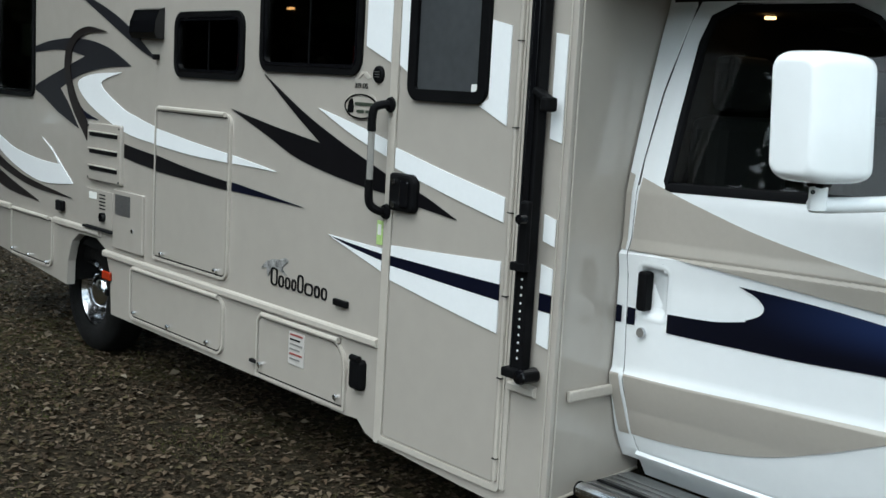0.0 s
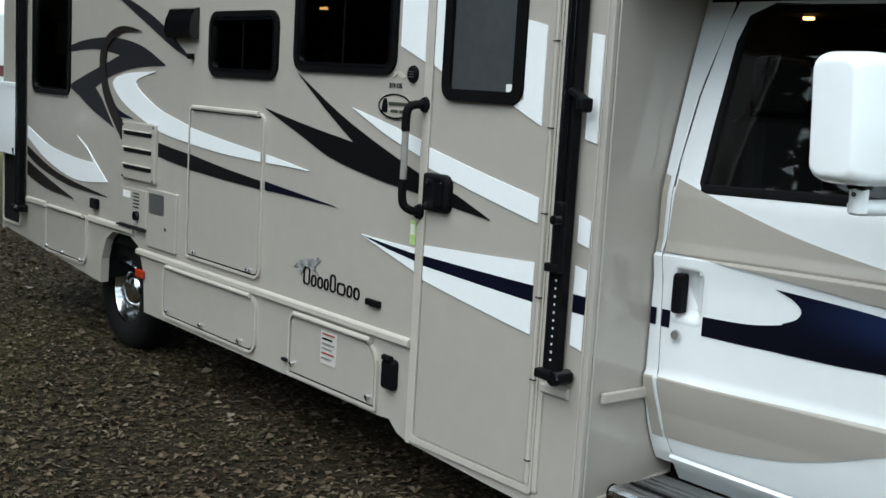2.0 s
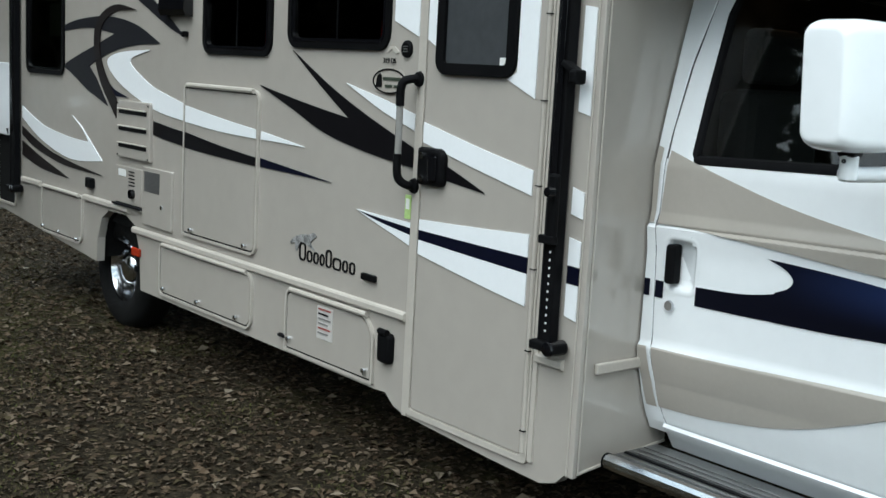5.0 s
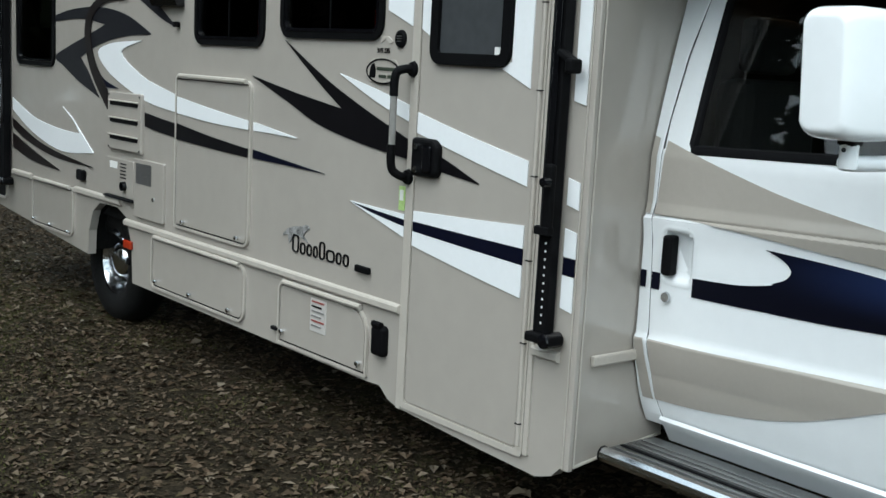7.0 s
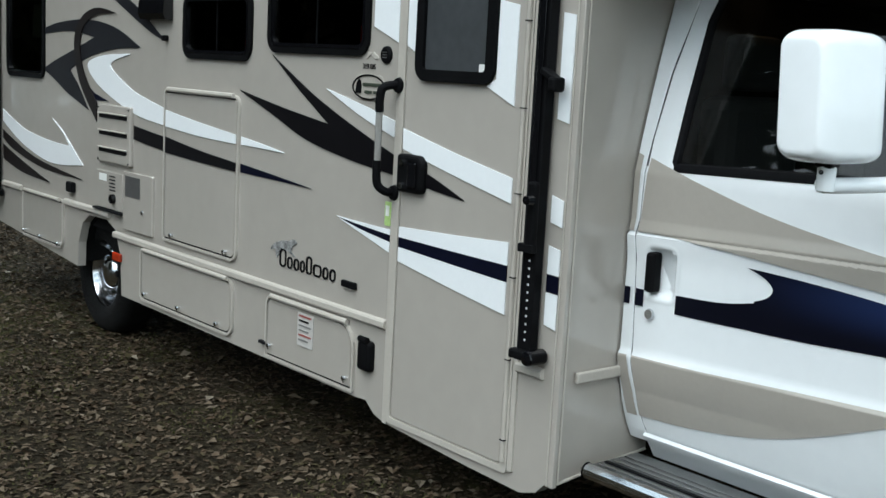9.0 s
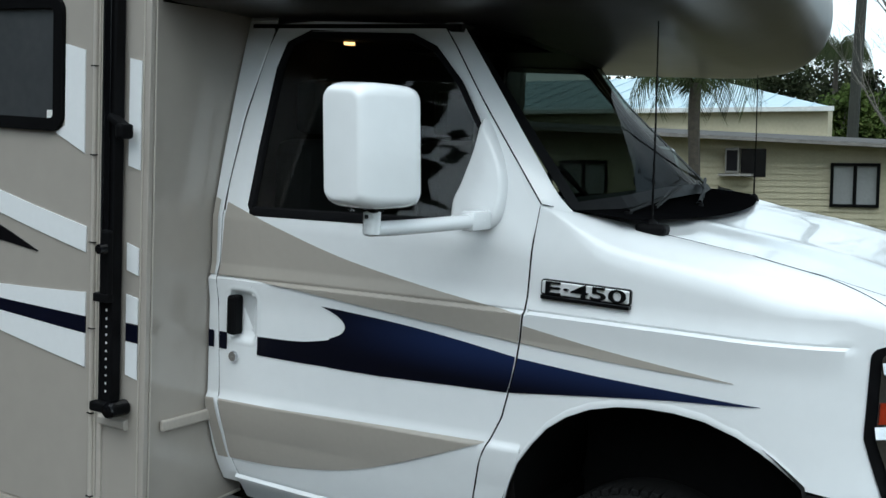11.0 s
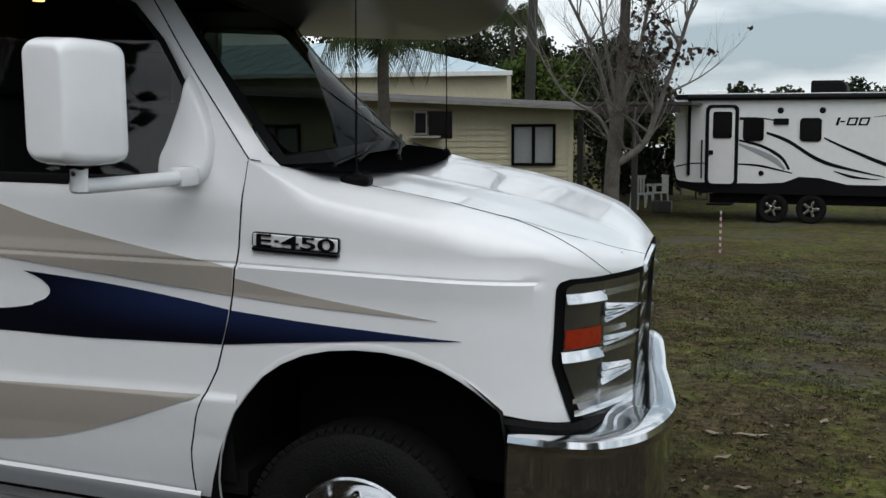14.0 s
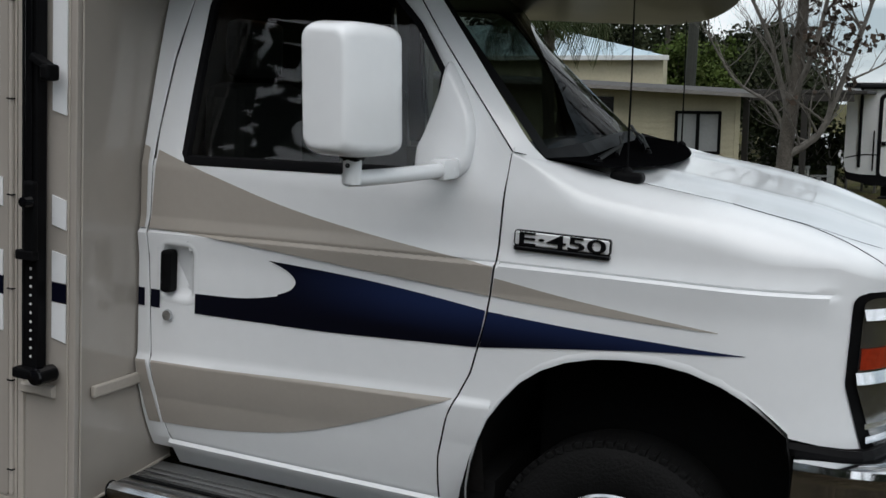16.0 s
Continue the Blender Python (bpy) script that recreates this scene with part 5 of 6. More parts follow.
SILVER = mat("lamp_silver", (0.90, 0.91, 0.93), 0.10, 0.88, var=0.12, scale=50)
# darker silver carries the ground's reflection in the lamp
DIM_SILVER = mat("dim_reflector", (0.34, 0.33, 0.315), 0.14, 0.92, var=0.15, scale=20)
for far in (False, True):
    hl = lamp_patch(2.242, 2.44, 0.80, 1.248, -0.004, BLACK, rv, far, 0.30, "headlight", round_top=0.035)
    tagged(hl, "large headlight with chrome bowls and an amber reflector")
    lamp_patch(2.266, 2.428, 0.825, 1.232, -0.007, DIM_SILVER, hl, far, 0.30, round_top=0.022, tilt=0.002)
    lamp_patch(2.266, 2.352, 1.176, 1.204, -0.009, SILVER, hl, far, tilt=0.012)
    lamp_patch(2.354, 2.428, 1.186, 1.206, -0.009, STEEL, hl, far, tilt=0.003)
    lamp_patch(2.268, 2.348, 1.040, 1.098, -0.012, AMBER, hl, far, name="amber_reflector")
    lamp_patch(2.262, 2.352, 1.002, 1.032, -0.009, SILVER, hl, far, tilt=0.012)
    lamp_patch(2.354, 2.428, 1.012, 1.026, -0.009, STEEL, hl, far, tilt=0.003)
    lamp_patch(2.352, 2.426, 1.106, 1.166, -0.009, SILVER, hl, far, teeth=3, tilt=0.011, taper=0.95, name="bowl")
    lamp_patch(2.352, 2.400, 1.066, 1.092, -0.009, STEEL, hl, far, tilt=0.004, taper=0.5, name="bowl")
    lamp_patch(2.352, 2.426, 1.034, 1.064, -0.009, SILVER, hl, far, teeth=2, tilt=0.011, taper=0.9, name="bowl")
    lamp_patch(2.352, 2.412, 0.912, 0.980, -0.009, SILVER, hl, far, teeth=3, tilt=0.011, taper=0.6, name="bowl")
    for z in (1.150, 1.134, 1.118):
        lamp_patch(2.356, 2.385, z - 0.003, z, -0.016, DIM_SILVER, hl, far, name="bowl_rib", tilt=0.002)
    lamp_patch(2.295, 2.428, 0.872, 0.886, -0.009, SILVER, hl, far, tilt=0.002)
    lamp_patch(2.300, 2.428, 0.832, 0.850, -0.009, SILVER, hl, far, tilt=0.003)
    lamp_patch(2.349, 2.352, 0.84, 1.225, -0.014, STEEL, hl, far, name="lamp_divider")
    cover = lamp_patch(2.258, 2.437, 0.815, 1.240, -0.026, CLEAR, hl, far, 0.30, "lamp_cover")
    cover.visible_shadow = False

# chrome bumper
def bumper():
    path = [Vector(p) for p in curve([(2.145, 0.325), (2.29, 0.335), (2.43, 0.39), (2.53, 0.51), (2.57, 0.69), (2.555, 0.95), (2.52, YC)], 6)]
    path += [Vector((p.x - 0.16 * (YC - p.y), 2 * YC - p.y)) for p in path[-2::-1]]
    rows = []
    for i, p in enumerate(path):
        d = (path[min(i + 1, len(path) - 1)] - path[max(i - 1, 0)]).normalized()
        nrm = Vector((d.y, -d.x))
        lift = 0.035 * float(np.interp(min(p.y, 2 * YC - p.y), (0.36, 0.45, 0.55, 0.66), (0, 0.3, 0.75, 1)))
        rows.append([(p.x + nrm.x * o, p.y + nrm.y * o, z + lift * (z - 0.5) / 0.3) for o, z in ((-0.17, 0.796), (-0.06, 0.80), (-0.012, 0.802), (0.008, 0.794), (0.013, 0.775), (0.002, 0.763), (0.0, 0.74), (0.002, 0.66), (-0.003, 0.56), (-0.014, 0.48), (-0.05, 0.42))])
    bm = loft(rows)
    bmesh.ops.recalc_face_normals(bm, faces=bm.faces[:])
    return part("bumper", bm, CHROME, rv, "polished chrome front bumper", True)


bmp = bumper()
part("bumper_gap", tube(curve([(2.12, 0.36, 0.815), (2.30, 0.42, 0.805), (2.38, 0.62, 0.81), (2.42, 0.85, 0.82)], 5), 0.020, 6), BLACK, bmp)

# wheels
def wheel(x, y, far, dual=False):
    s = -1 if far else 1
    w = 0.225
    prof = [(0.205, 0.02), (0.225, 0.006), (0.27, -0.004), (0.325, 0.0), (0.352, 0.015), (0.366, 0.035), (0.372, 0.06), (0.372, w - 0.06), (0.366, w - 0.035), (0.35, w - 0.015), (0.30, w), (0.22, w - 0.01)]
    ty = part("wheel", moved(lathe(prof, 56), pose(x, y, WZ, 0, 0, 180 if far else 0)), RUBBER, rv, "black road tyre on a polished steel rim", True)
    rim = lathe([(0.212, 0.012), (0.222, 0.004), (0.214, 0.0), (0.205, 0.018), (0.196, 0.05), (0.185, 0.085), (0.168, 0.095), (0.14, 0.085), (0.115, 0.07), (0.10, 0.045), (0.092, 0.018), (0.07, 0.0), (0.04, -0.006), (0.001, -0.008)], 48)
    rm = part("rim", moved(rim, pose(x, y + (s * 0.035 if dual else 0), WZ, 0, 0, 180 if far else 0)), STEEL, ty, "polished steel rim cover", True)
    for k in range(8):
        a = 6.2832 * k / 8 + 0.2
        part("wheel_nut", moved(lathe([(0.001, -0.012), (0.012, -0.010), (0.014, 0.03)], 8), pose(x + 0.14 * math.cos(a), y + s * 0.075, WZ + 0.14 * math.sin(a), 0, 0, 180 if far else 0)), CHROME, rm)
    if not far and not dual:
        for k in range(72):
            a = 6.2832 * k / 72
            tb = box(-0.011, 0.016, 0.355, 0.011, 0.075, 0.3738, 0.002)
            moved(tb, pose(x, y, WZ) @ Matrix.Rotation(a, 4, "Y"))
            part("tread_lug", tb, RUBBER, ty)
    return ty


wheel(WX, 0.355, False)
wheel(WX, 2 * YC - 0.355, True)
wheel(-4.02, 0.10, False, True)
wheel(-3.86, 2 * YC - 0.10, True, True)
near_far("wheel_well", [[(x, y, z + 0.012) for x, z in [(1.20, 0.30)] + list(zip(ARCH_X, ARCH_Z)) + [(2.14, 0.75), (2.15, 0.45)]] for y in (0.312, 0.95)], UNDER, "black wheel well")
near_far("wheel_well_end", [[(WX - 0.47, 0.95, z), (WX + 0.47, 0.95, z)] for z in (0.35, 1.0)], UNDER)
near_far("rear_wheel_well", [[(x - 3.83, y, z) for x, z in [(0.34 * math.cos(a), max(0.30, 0.42 + 0.33 * math.sin(a))) for a in np.linspace(math.pi, 0, 18)]] for y in (0.045, 0.8)], UNDER)

# running board
BOARD = mat("dark_aluminium", (0.34, 0.34, 0.335), 0.32, 1.0, var=0.2, scale=14)
rb = part("running_board", box(0.07, 0.10, 0.335, 1.16, 0.36, 0.385, 0.012), BOARD, rv, "ribbed aluminium running board")
for i in range(5):
    part("tread_strip", box(0.09, 0.125 + 0.036 * i, 0.3855, 1.15, 0.143 + 0.036 * i, 0.390, 0.001), BLACK if i == 1 else BOARD, rb)
part("board_lip", tube([(0.07, 0.10, 0.36), (1.16, 0.10, 0.36)], 0.028, 10), STEEL, rb)
part("board_end", moved(lathe([(0.001, -0.004), (0.03, -0.004), (0.03, 0.0)], 14), pose(0.07, 0.10, 0.36, 0, 0, -90)), BLACK, rb)
part("board_bracket", box(0.2, 0.30, 0.30, 1.0, 0.42, 0.335), UNDER, rb)

# the cab's far side is sheared back to fit the camera's view
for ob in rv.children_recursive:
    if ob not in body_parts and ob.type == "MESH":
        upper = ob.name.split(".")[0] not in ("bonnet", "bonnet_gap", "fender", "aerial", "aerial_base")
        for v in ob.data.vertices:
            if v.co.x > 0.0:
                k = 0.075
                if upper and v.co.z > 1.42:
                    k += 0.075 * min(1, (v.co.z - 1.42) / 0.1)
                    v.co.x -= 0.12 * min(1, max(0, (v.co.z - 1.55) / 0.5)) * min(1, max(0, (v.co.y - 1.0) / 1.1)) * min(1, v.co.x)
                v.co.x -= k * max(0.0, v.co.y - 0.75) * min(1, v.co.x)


rv.matrix_world = TILT


# ---- foliage and other helpers for the far lots ----
def island_material(name, colors, rough=0.85, shine=0.08):
    """Leaves, each of its own shade."""
    m = bpy.data.materials.new(name)
    m.use_nodes = True
    n, l = m.node_tree.nodes, m.node_tree.links
    g, r = n.new("ShaderNodeNewGeometry"), n.new("ShaderNodeValToRGB")
    while len(r.color_ramp.elements) < len(colors):
        r.color_ramp.elements.new(0.5)
    for i, (e, c) in enumerate(zip(r.color_ramp.elements, colors)):
        e.position, e.color = i / (len(colors) - 1), (*c, 1)
    b = n["Principled BSDF"]
    b.inputs["Roughness"].default_value, b.inputs["Specular IOR Level"].default_value = rough, shine
    l.new(g.outputs["Random Per Island"], r.inputs[0])
    l.new(r.outputs[0], b.inputs["Base Color"])
    return m


PINE = island_material("dark_tree_leaves", [(0.010, 0.014, 0.007), (0.024, 0.031, 0.014), (0.036, 0.041, 0.021), (0.015, 0.021, 0.010)])
BRIGHT = island_material("bright_shrub_leaves", [(0.03, 0.05, 0.011), (0.07, 0.10, 0.024), (0.046, 0.07, 0.016), (0.09, 0.11, 0.036)])
PALMLEAF = island_material("palm_leaves", [(0.018, 0.028, 0.010), (0.036, 0.050, 0.019), (0.056, 0.062, 0.032)])
DRYLEAF = island_material("dry_brown_leaves", [(0.035, 0.026, 0.020), (0.075, 0.055, 0.042), (0.05, 0.040, 0.034)])
LITTER = island_material("fallen_leaves", [(0.026, 0.018, 0.0125), (0.055, 0.038, 0.023), (0.078, 0.054, 0.034), (0.12, 0.092, 0.064), (0.036, 0.027, 0.016), (0.062, 0.05, 0.026)], 0.7)
GRASS = island_material("grass_blades", [(0.034, 0.038, 0.0125), (0.058, 0.060, 0.020), (0.078, 0.070, 0.032), (0.042, 0.043, 0.016), (0.062, 0.049, 0.028)])
BARK = mat("grey_bark", (0.15, 0.137, 0.122), 0.9, var=0.5, scale=9, bump=0.6, bump_scale=30)
TRUNKBARK = mat("grey_brown_bark", (0.12, 0.107, 0.09), 0.9, scale=5, bump=0.7, bump_scale=24, color2=(0.04, 0.033, 0.026))
PALMBARK = mat("palm_bark", (0.065, 0.055, 0.042), 0.9, var=0.5, scale=14, bump=0.7, bump_scale=40)
rng = random.Random(7)


def leaf_mesh(points, size, droop=0.0):
    """One mesh of small folded leaves at the points."""
    verts, faces = [], []
    for p in points:
        a, t, s = rng.uniform(0, 6.283), rng.uniform(-0.9, 0.9), size * rng.uniform(0.6, 1.35)
        u = Vector((math.cos(a) * math.cos(t), math.sin(a) * math.cos(t), math.sin(t) - droop)).normalized()
        w = u.cross(Vector((rng.uniform(-1, 1), rng.uniform(-1, 1), rng.uniform(-1, 1)))).normalized() * s * 0.45
        k = len(verts)
        verts += [p - u * s * 0.5, p + w, p + u * s * 0.5, p - w]
        faces.append((k, k + 1, k + 2, k + 3))
    me = bpy.data.meshes.new("leaves")
    me.from_pydata(verts, [], faces)
    return me


def crown_points(blobs, count):
    """Points scattered near the skins of several uneven clumps."""
    total = sum(r * r for *_, r in blobs)
    out = []
    for x, y, z, r in blobs:
        for _ in range(int(count * r * r / total)):
            d = Vector((rng.gauss(0, 1), rng.gauss(0, 1), rng.gauss(0, 0.8))).normalized()
            out.append(Vector((x, y, z)) + d * r * (rng.random() ** 0.35) * rng.uniform(0.75, 1.12))
    return out


def leafy_tree(name, label, x, y, z0, height, width, material, count=2600, size=0.28, trunk=0.16, group="background trees"):
    t = thing(name, label, "tree", group, (x, y, z0))
    part("trunk", tube([(0, 0, -0.2), (0.05, 0, height * 0.3), (-0.08, 0.05, height * 0.62), (0, 0, height * 0.85)], [trunk, trunk * 0.8, trunk * 0.5, trunk * 0.15], 8), BARK, t)
    blobs = []
    for i in range(9):
        h = height * (0.38 + 0.55 * i / 8) if height > 3 else height * (0.2 + 0.7 * i / 8)
        w = width * 0.5 * math.sin(math.pi * min(0.93, 0.25 + 0.62 * i / 8))
        a = rng.uniform(0, 6.28)
        blobs.append((w * 0.6 * math.cos(a), w * 0.6 * math.sin(a), h, w * rng.uniform(0.55, 0.85)))
    for i in range(4):
        b = blobs[i * 2]
        part("limb", tube([(0, 0, b[2] * 0.7), (b[0] * 0.5, b[1] * 0.5, b[2] * 0.9), (b[0], b[1], b[2])], [trunk * 0.4, trunk * 0.25, trunk * 0.1], 5), BARK, t)
    me = leaf_mesh(crown_points(blobs, count), size)
    me.materials.append(material)
    c = new("crown", me)
    c.parent = t
    return t


def branches(start, direction, length, radius, depth, bm, tips):
    """A limb that forks into finer ones."""
    pts, d, p = [start], direction.normalized(), start.copy()
    for i in range(5):
        d = (d + Vector((rng.uniform(-1, 1), rng.uniform(-1, 1), rng.uniform(-0.4, 0.9))) * 0.17).normalized()
        p = p + d * length / 5
        pts.append(p.copy())
    rs = [radius * (1 - 0.13 * i) for i in range(6)]
    tube(pts, rs, 6 if radius > 0.02 else 4, bm, close=False)
    if depth == 0:
        tips.append(pts[-1])
        tips.append(pts[3])
        return
    for i in (2, 3, 4, 5):
        for _ in range(1 if i < 5 else 2):
            side = Vector((rng.uniform(-1, 1), rng.uniform(-0.8, 0.8), rng.uniform(-0.1, 0.9)))
            branches(pts[i], d * 0.75 + side * 0.75, length * rng.uniform(0.5, 0.72), rs[i] * 0.58, depth - 1, bm, tips)


# bare tree beside the small house
bare = thing("bare_tree", "leafless grey tree with few brown leaves", "tree", "", (0, 0, 0))
tx, ty_, tz = -0.22, 17.0, ground_z(-0.22, 17.0)
part("trunk", tube(curve([(tx, ty_, tz - 0.1), (tx - 0.03, ty_, 0.4), (tx + 0.03, ty_, 1.4), (tx + 0.13, ty_, 2.4), (tx + 0.17, ty_, 3.6), (tx + 0.20, ty_, 5.0)], 4), [0.17, 0.155, 0.145, 0.14, 0.135, 0.13, 0.13, 0.125, 0.12, 0.12, 0.115, 0.11, 0.105, 0.10, 0.095, 0.09, 0.085, 0.08, 0.07, 0.06, 0.05], 12), TRUNKBARK, bare, smooth=True)
tips = []
for k, (path, r) in enumerate((([(tx + 0.04, ty_, 0.88), (0.08, ty_, 1.05), (0.33, ty_, 1.30), (0.54, ty_, 1.88), (0.81, ty_, 2.70), (1.04, ty_, 3.5), (1.3, ty_, 4.4)], 0.07), ([(tx + 0.02, ty_, 1.55), (-0.38, ty_ + 0.1, 2.1), (-0.58, ty_ + 0.1, 2.76), (-0.94, ty_, 3.54), (-1.4, ty_, 4.4)], 0.055),
                                ([(tx, ty_, 1.7), (0.15, ty_ - 0.2, 2.5), (0.35, ty_ - 0.3, 3.4), (0.6, ty_ - 0.4, 4.6)], 0.055), ([(tx, ty_, 2.1), (-0.35, ty_ - 0.2, 2.9), (-0.5, ty_ - 0.3, 4.0)], 0.045), ([(tx, ty_, 1.2), (-0.5, ty_, 1.7), (-1.1, ty_, 2.1), (-1.6, ty_, 2.9)], 0.04))):
    c = curve(path, 4)
    bm = tube(c, [r * (1 - 0.75 * i / len(c)) for i in range(len(c))], 8)
    for i in range(3, len(c), 2):
        for _ in range(2):
            branches(Vector(c[i]), Vector((rng.uniform(-0.7, 1.0), rng.uniform(-0.5, 0.5), rng.uniform(0.1, 1.0))), rng.uniform(0.7, 1.25), r * 0.33, 2, bm, tips)
    part("limb", bm, BARK, bare)
pts = [Vector(p) + Vector((rng.gauss(0, 0.05), rng.gauss(0, 0.05), rng.gauss(0, 0.05))) for p in tips if rng.random() < 0.13 and p.x > -0.1 for _ in range(rng.randint(1, 6))]
me = leaf_mesh(pts, 0.10, 0.5)
me.materials.append(DRYLEAF)
new("dry_leaves", me).parent = bare

# utility pole
pole = thing("utility_pole", "tall weathered wooden utility pole", "pole", "", (-4.30, 28.0, ground_z(-4, 28)))
part("shaft", tube([(0, 0, -0.3), (0.06, 0, 3), (0.15, 0, 6), (0.26, 0, 10)], [0.15, 0.14, 0.13, 0.11], 12), mat("weathered_wood", (0.032, 0.034, 0.027), 0.9, var=0.4, scale=4, bump=0.4), pole)
part("crossarm", box(-0.9, -0.2, 9.3, 1.1, -0.1, 9.42, 0.01), mat("dark_wood", (0.08, 0.07, 0.06), 0.9), pole)
part("service_wire", tube([(0.13, 0.12, 6.6), (1.2, 0.4, 6.5), (3.0, 0.8, 6.5), (8.0, 2.0, 7.0)], 0.012, 5), SEAL, pole)

# ---- travel trailer across the grass ----
TW = mat("trailer_white", (0.74, 0.75, 0.75), 0.3, var=0.04, scale=1, coat=0.2)
TG = mat("trailer_charcoal", (0.006, 0.006, 0.007), 0.6, var=0.2, spec=0.08)
TS = mat("trailer_grey_vinyl", (0.30, 0.31, 0.33), 0.4, var=0.1)
tr = thing("travel_trailer", "white travel trailer with black and grey swooshes on grass", "trailer", "", (-0.02, 25.1, ground_z(0, 24.5)), -6)
L = 8.6
o = [(0.14, 0.82), (0.03, 1.02), (0.0, 1.2), (0.0, 2.86), (0.05, 2.93), (L, 2.93), (L, 0.80)]
part("body", slab([o], 0.0, 2.4), TW, tr, "white ribbed body")
part("lower_skirt", slab([[(0.62, 0.66), (0.08, 0.78), (0.0, 1.0), (0.10, 0.94), (0.4, 0.90), (2.0, 0.90), (2.5, 0.93), (2.85, 1.07), (3.3, 1.05), (3.9, 0.91), (L, 0.90), (L, 0.66)]], -0.012, 2.4), TG, tr, "charcoal lower skirt")
part("roof_rail", box(-0.02, -0.03, 2.84, L + 0.02, 0.0, 2.96, 0.01), TG, tr)
part("awning_roll", tube([(0.3, -0.09, 2.88), (L, -0.09, 2.88)], 0.06, 10), TG, tr)
part("roof", box(0.0, 0.0, 2.931, L, 2.4, 2.98, 0.01), TW, tr)
ac = part("roof_air_conditioner", pillow(rrect(2.97, 2.98, 3.77, 3.27, (0.02, 0.02, 0.2, 0.05)), 0.7, 1.5, 0.05), TG, tr)
part("vent_cap", box(0.6, 0.8, 2.98, 1.0, 1.2, 3.08, 0.03), TW, tr)
td = part("door", slab([rrect(0.71, 0.83, 1.47, 2.72, 0.13), rrect(0.79, 0.88, 1.39, 2.65, 0.10)], -0.035, -0.002), TG, tr, "entry door with black frame")
part("door_panel", slab([rrect(0.79, 0.88, 1.39, 2.65, 0.10)], -0.015, 0.0), TW, td)
part("door_pane", slab([rrect(0.88, 1.94, 1.32, 2.56, 0.05)], -0.035, -0.014), BLACK_GLOSS, td)
part("door_handle", box(0.80, -0.06, 1.56, 0.90, -0.03, 1.66, 0.01), BLACK, td)
part("grab_bar", tube([(0.64, -0.08, 1.0), (0.64, -0.08, 1.9)], 0.02, 6), TG, tr)
part("awning_arm", box(0.30, -0.06, 1.06, 0.36, 0.0, 2.84, 0.008), TG, tr)
for x0, z0, x1, z1 in ((1.57, 1.88, 2.04, 2.41), (2.84, 1.88, 3.31, 2.41), (4.80, 1.76, 5.75, 2.27), (6.6, 1.85, 7.2, 2.34)):
    w = part("window", slab([rrect(x0, z0, x1, z1, 0.08)], -0.03, 0.0), BLACK, tr, "dark rounded window")
    part("pane", slab([rrect(x0 + 0.03, z0 + 0.03, x1 - 0.03, z1 - 0.03, 0.06)], -0.036, -0.031), BLACK_GLOSS, w)
for x in (2.40, 3.32):
    part("speaker", moved(lathe([(0.001, -0.03), (0.06, -0.028), (0.072, 0)], 18), pose(x, 0, 2.58)), TG, tr)
part("porch_light", box(2.25, -0.05, 2.26, 2.59, 0.0, 2.40, 0.02), TG, tr)
part("utility_port", moved(lathe([(0.001, -0.03), (0.05, -0.028), (0.06, 0)], 14), pose(2.0, 0, 1.14)), TG, tr)


def tr_swoosh(up, lo, m):
    part("stripe", slab([curve(up, 6) + curve(lo, 6)[::-1]], -0.006, -0.001), m, tr)


tr_swoosh([(2.10, 2.10), (2.6, 1.92), (3.4, 1.45), (4.7, 1.10)], [(2.10, 2.04), (2.6, 1.83), (3.4, 1.36), (4.7, 1.085)], TG)
tr_swoosh([(3.37, 1.98), (4.0, 1.70), (5.0, 1.34), (6.2, 1.22)], [(3.37, 1.94), (4.0, 1.63), (5.0, 1.25), (6.2, 1.19)], TG)
tr_swoosh([(1.48, 1.92), (2.0, 1.80), (2.45, 1.55), (2.65, 1.25)], [(1.48, 1.87), (2.0, 1.73), (2.42, 1.48), (2.60, 1.22)], TG)
tr_swoosh([(1.48, 1.83), (1.95, 1.68), (2.35, 1.48), (2.55, 1.24)], [(1.48, 1.78), (1.9, 1.58), (2.25, 1.40), (2.50, 1.22)], TS)
tr_swoosh([(0.02, 1.28), (0.4, 1.36), (0.77, 1.36)], [(0.02, 1.25), (0.4, 1.33), (0.77, 1.34)], TG)
tr_swoosh([(1.48, 1.36), (2.0, 1.33), (2.7, 1.16)], [(1.48, 1.33), (2.0, 1.28), (2.7, 1.14)], TG)
tr_swoosh([(1.48, 2.43), (2.0, 2.42), (2.29, 2.36)], [(1.48, 2.36), (2.0, 2.38), (2.29, 2.34)], TG)
tr_swoosh([(4.4, 2.43), (5.2, 2.52), (6.5, 2.50)], [(4.4, 2.42), (5.2, 2.48), (6.5, 2.44)], TG)
tr_swoosh([(3.6, 1.22), (4.1, 1.10), (4.6, 1.04)], [(3.6, 1.20), (4.0, 1.06), (4.6, 1.03)], TG)
for x0, x1, z0, z1 in ((3.60, 3.66, 2.24, 2.42), (3.70, 3.80, 2.31, 2.345), (3.83, 4.04, 2.24, 2.42), (4.08, 4.29, 2.24, 2.42)):
    lean = 0.3 * (z1 - z0)
    loops = [[(x0, z0), (x1, z0), (x1 + lean, z1), (x0 + lean, z1)]]
    if x1 - x0 > 0.15:
        loops.append([(x0 + 0.05, z0 + 0.035), (x1 - 0.035, z0 + 0.035), (x1 + lean - 0.05, z1 - 0.035), (x0 + lean + 0.035, z1 - 0.035)])
    part("wordmark_bar", slab(loops, -0.006, -0.001), TG, tr)
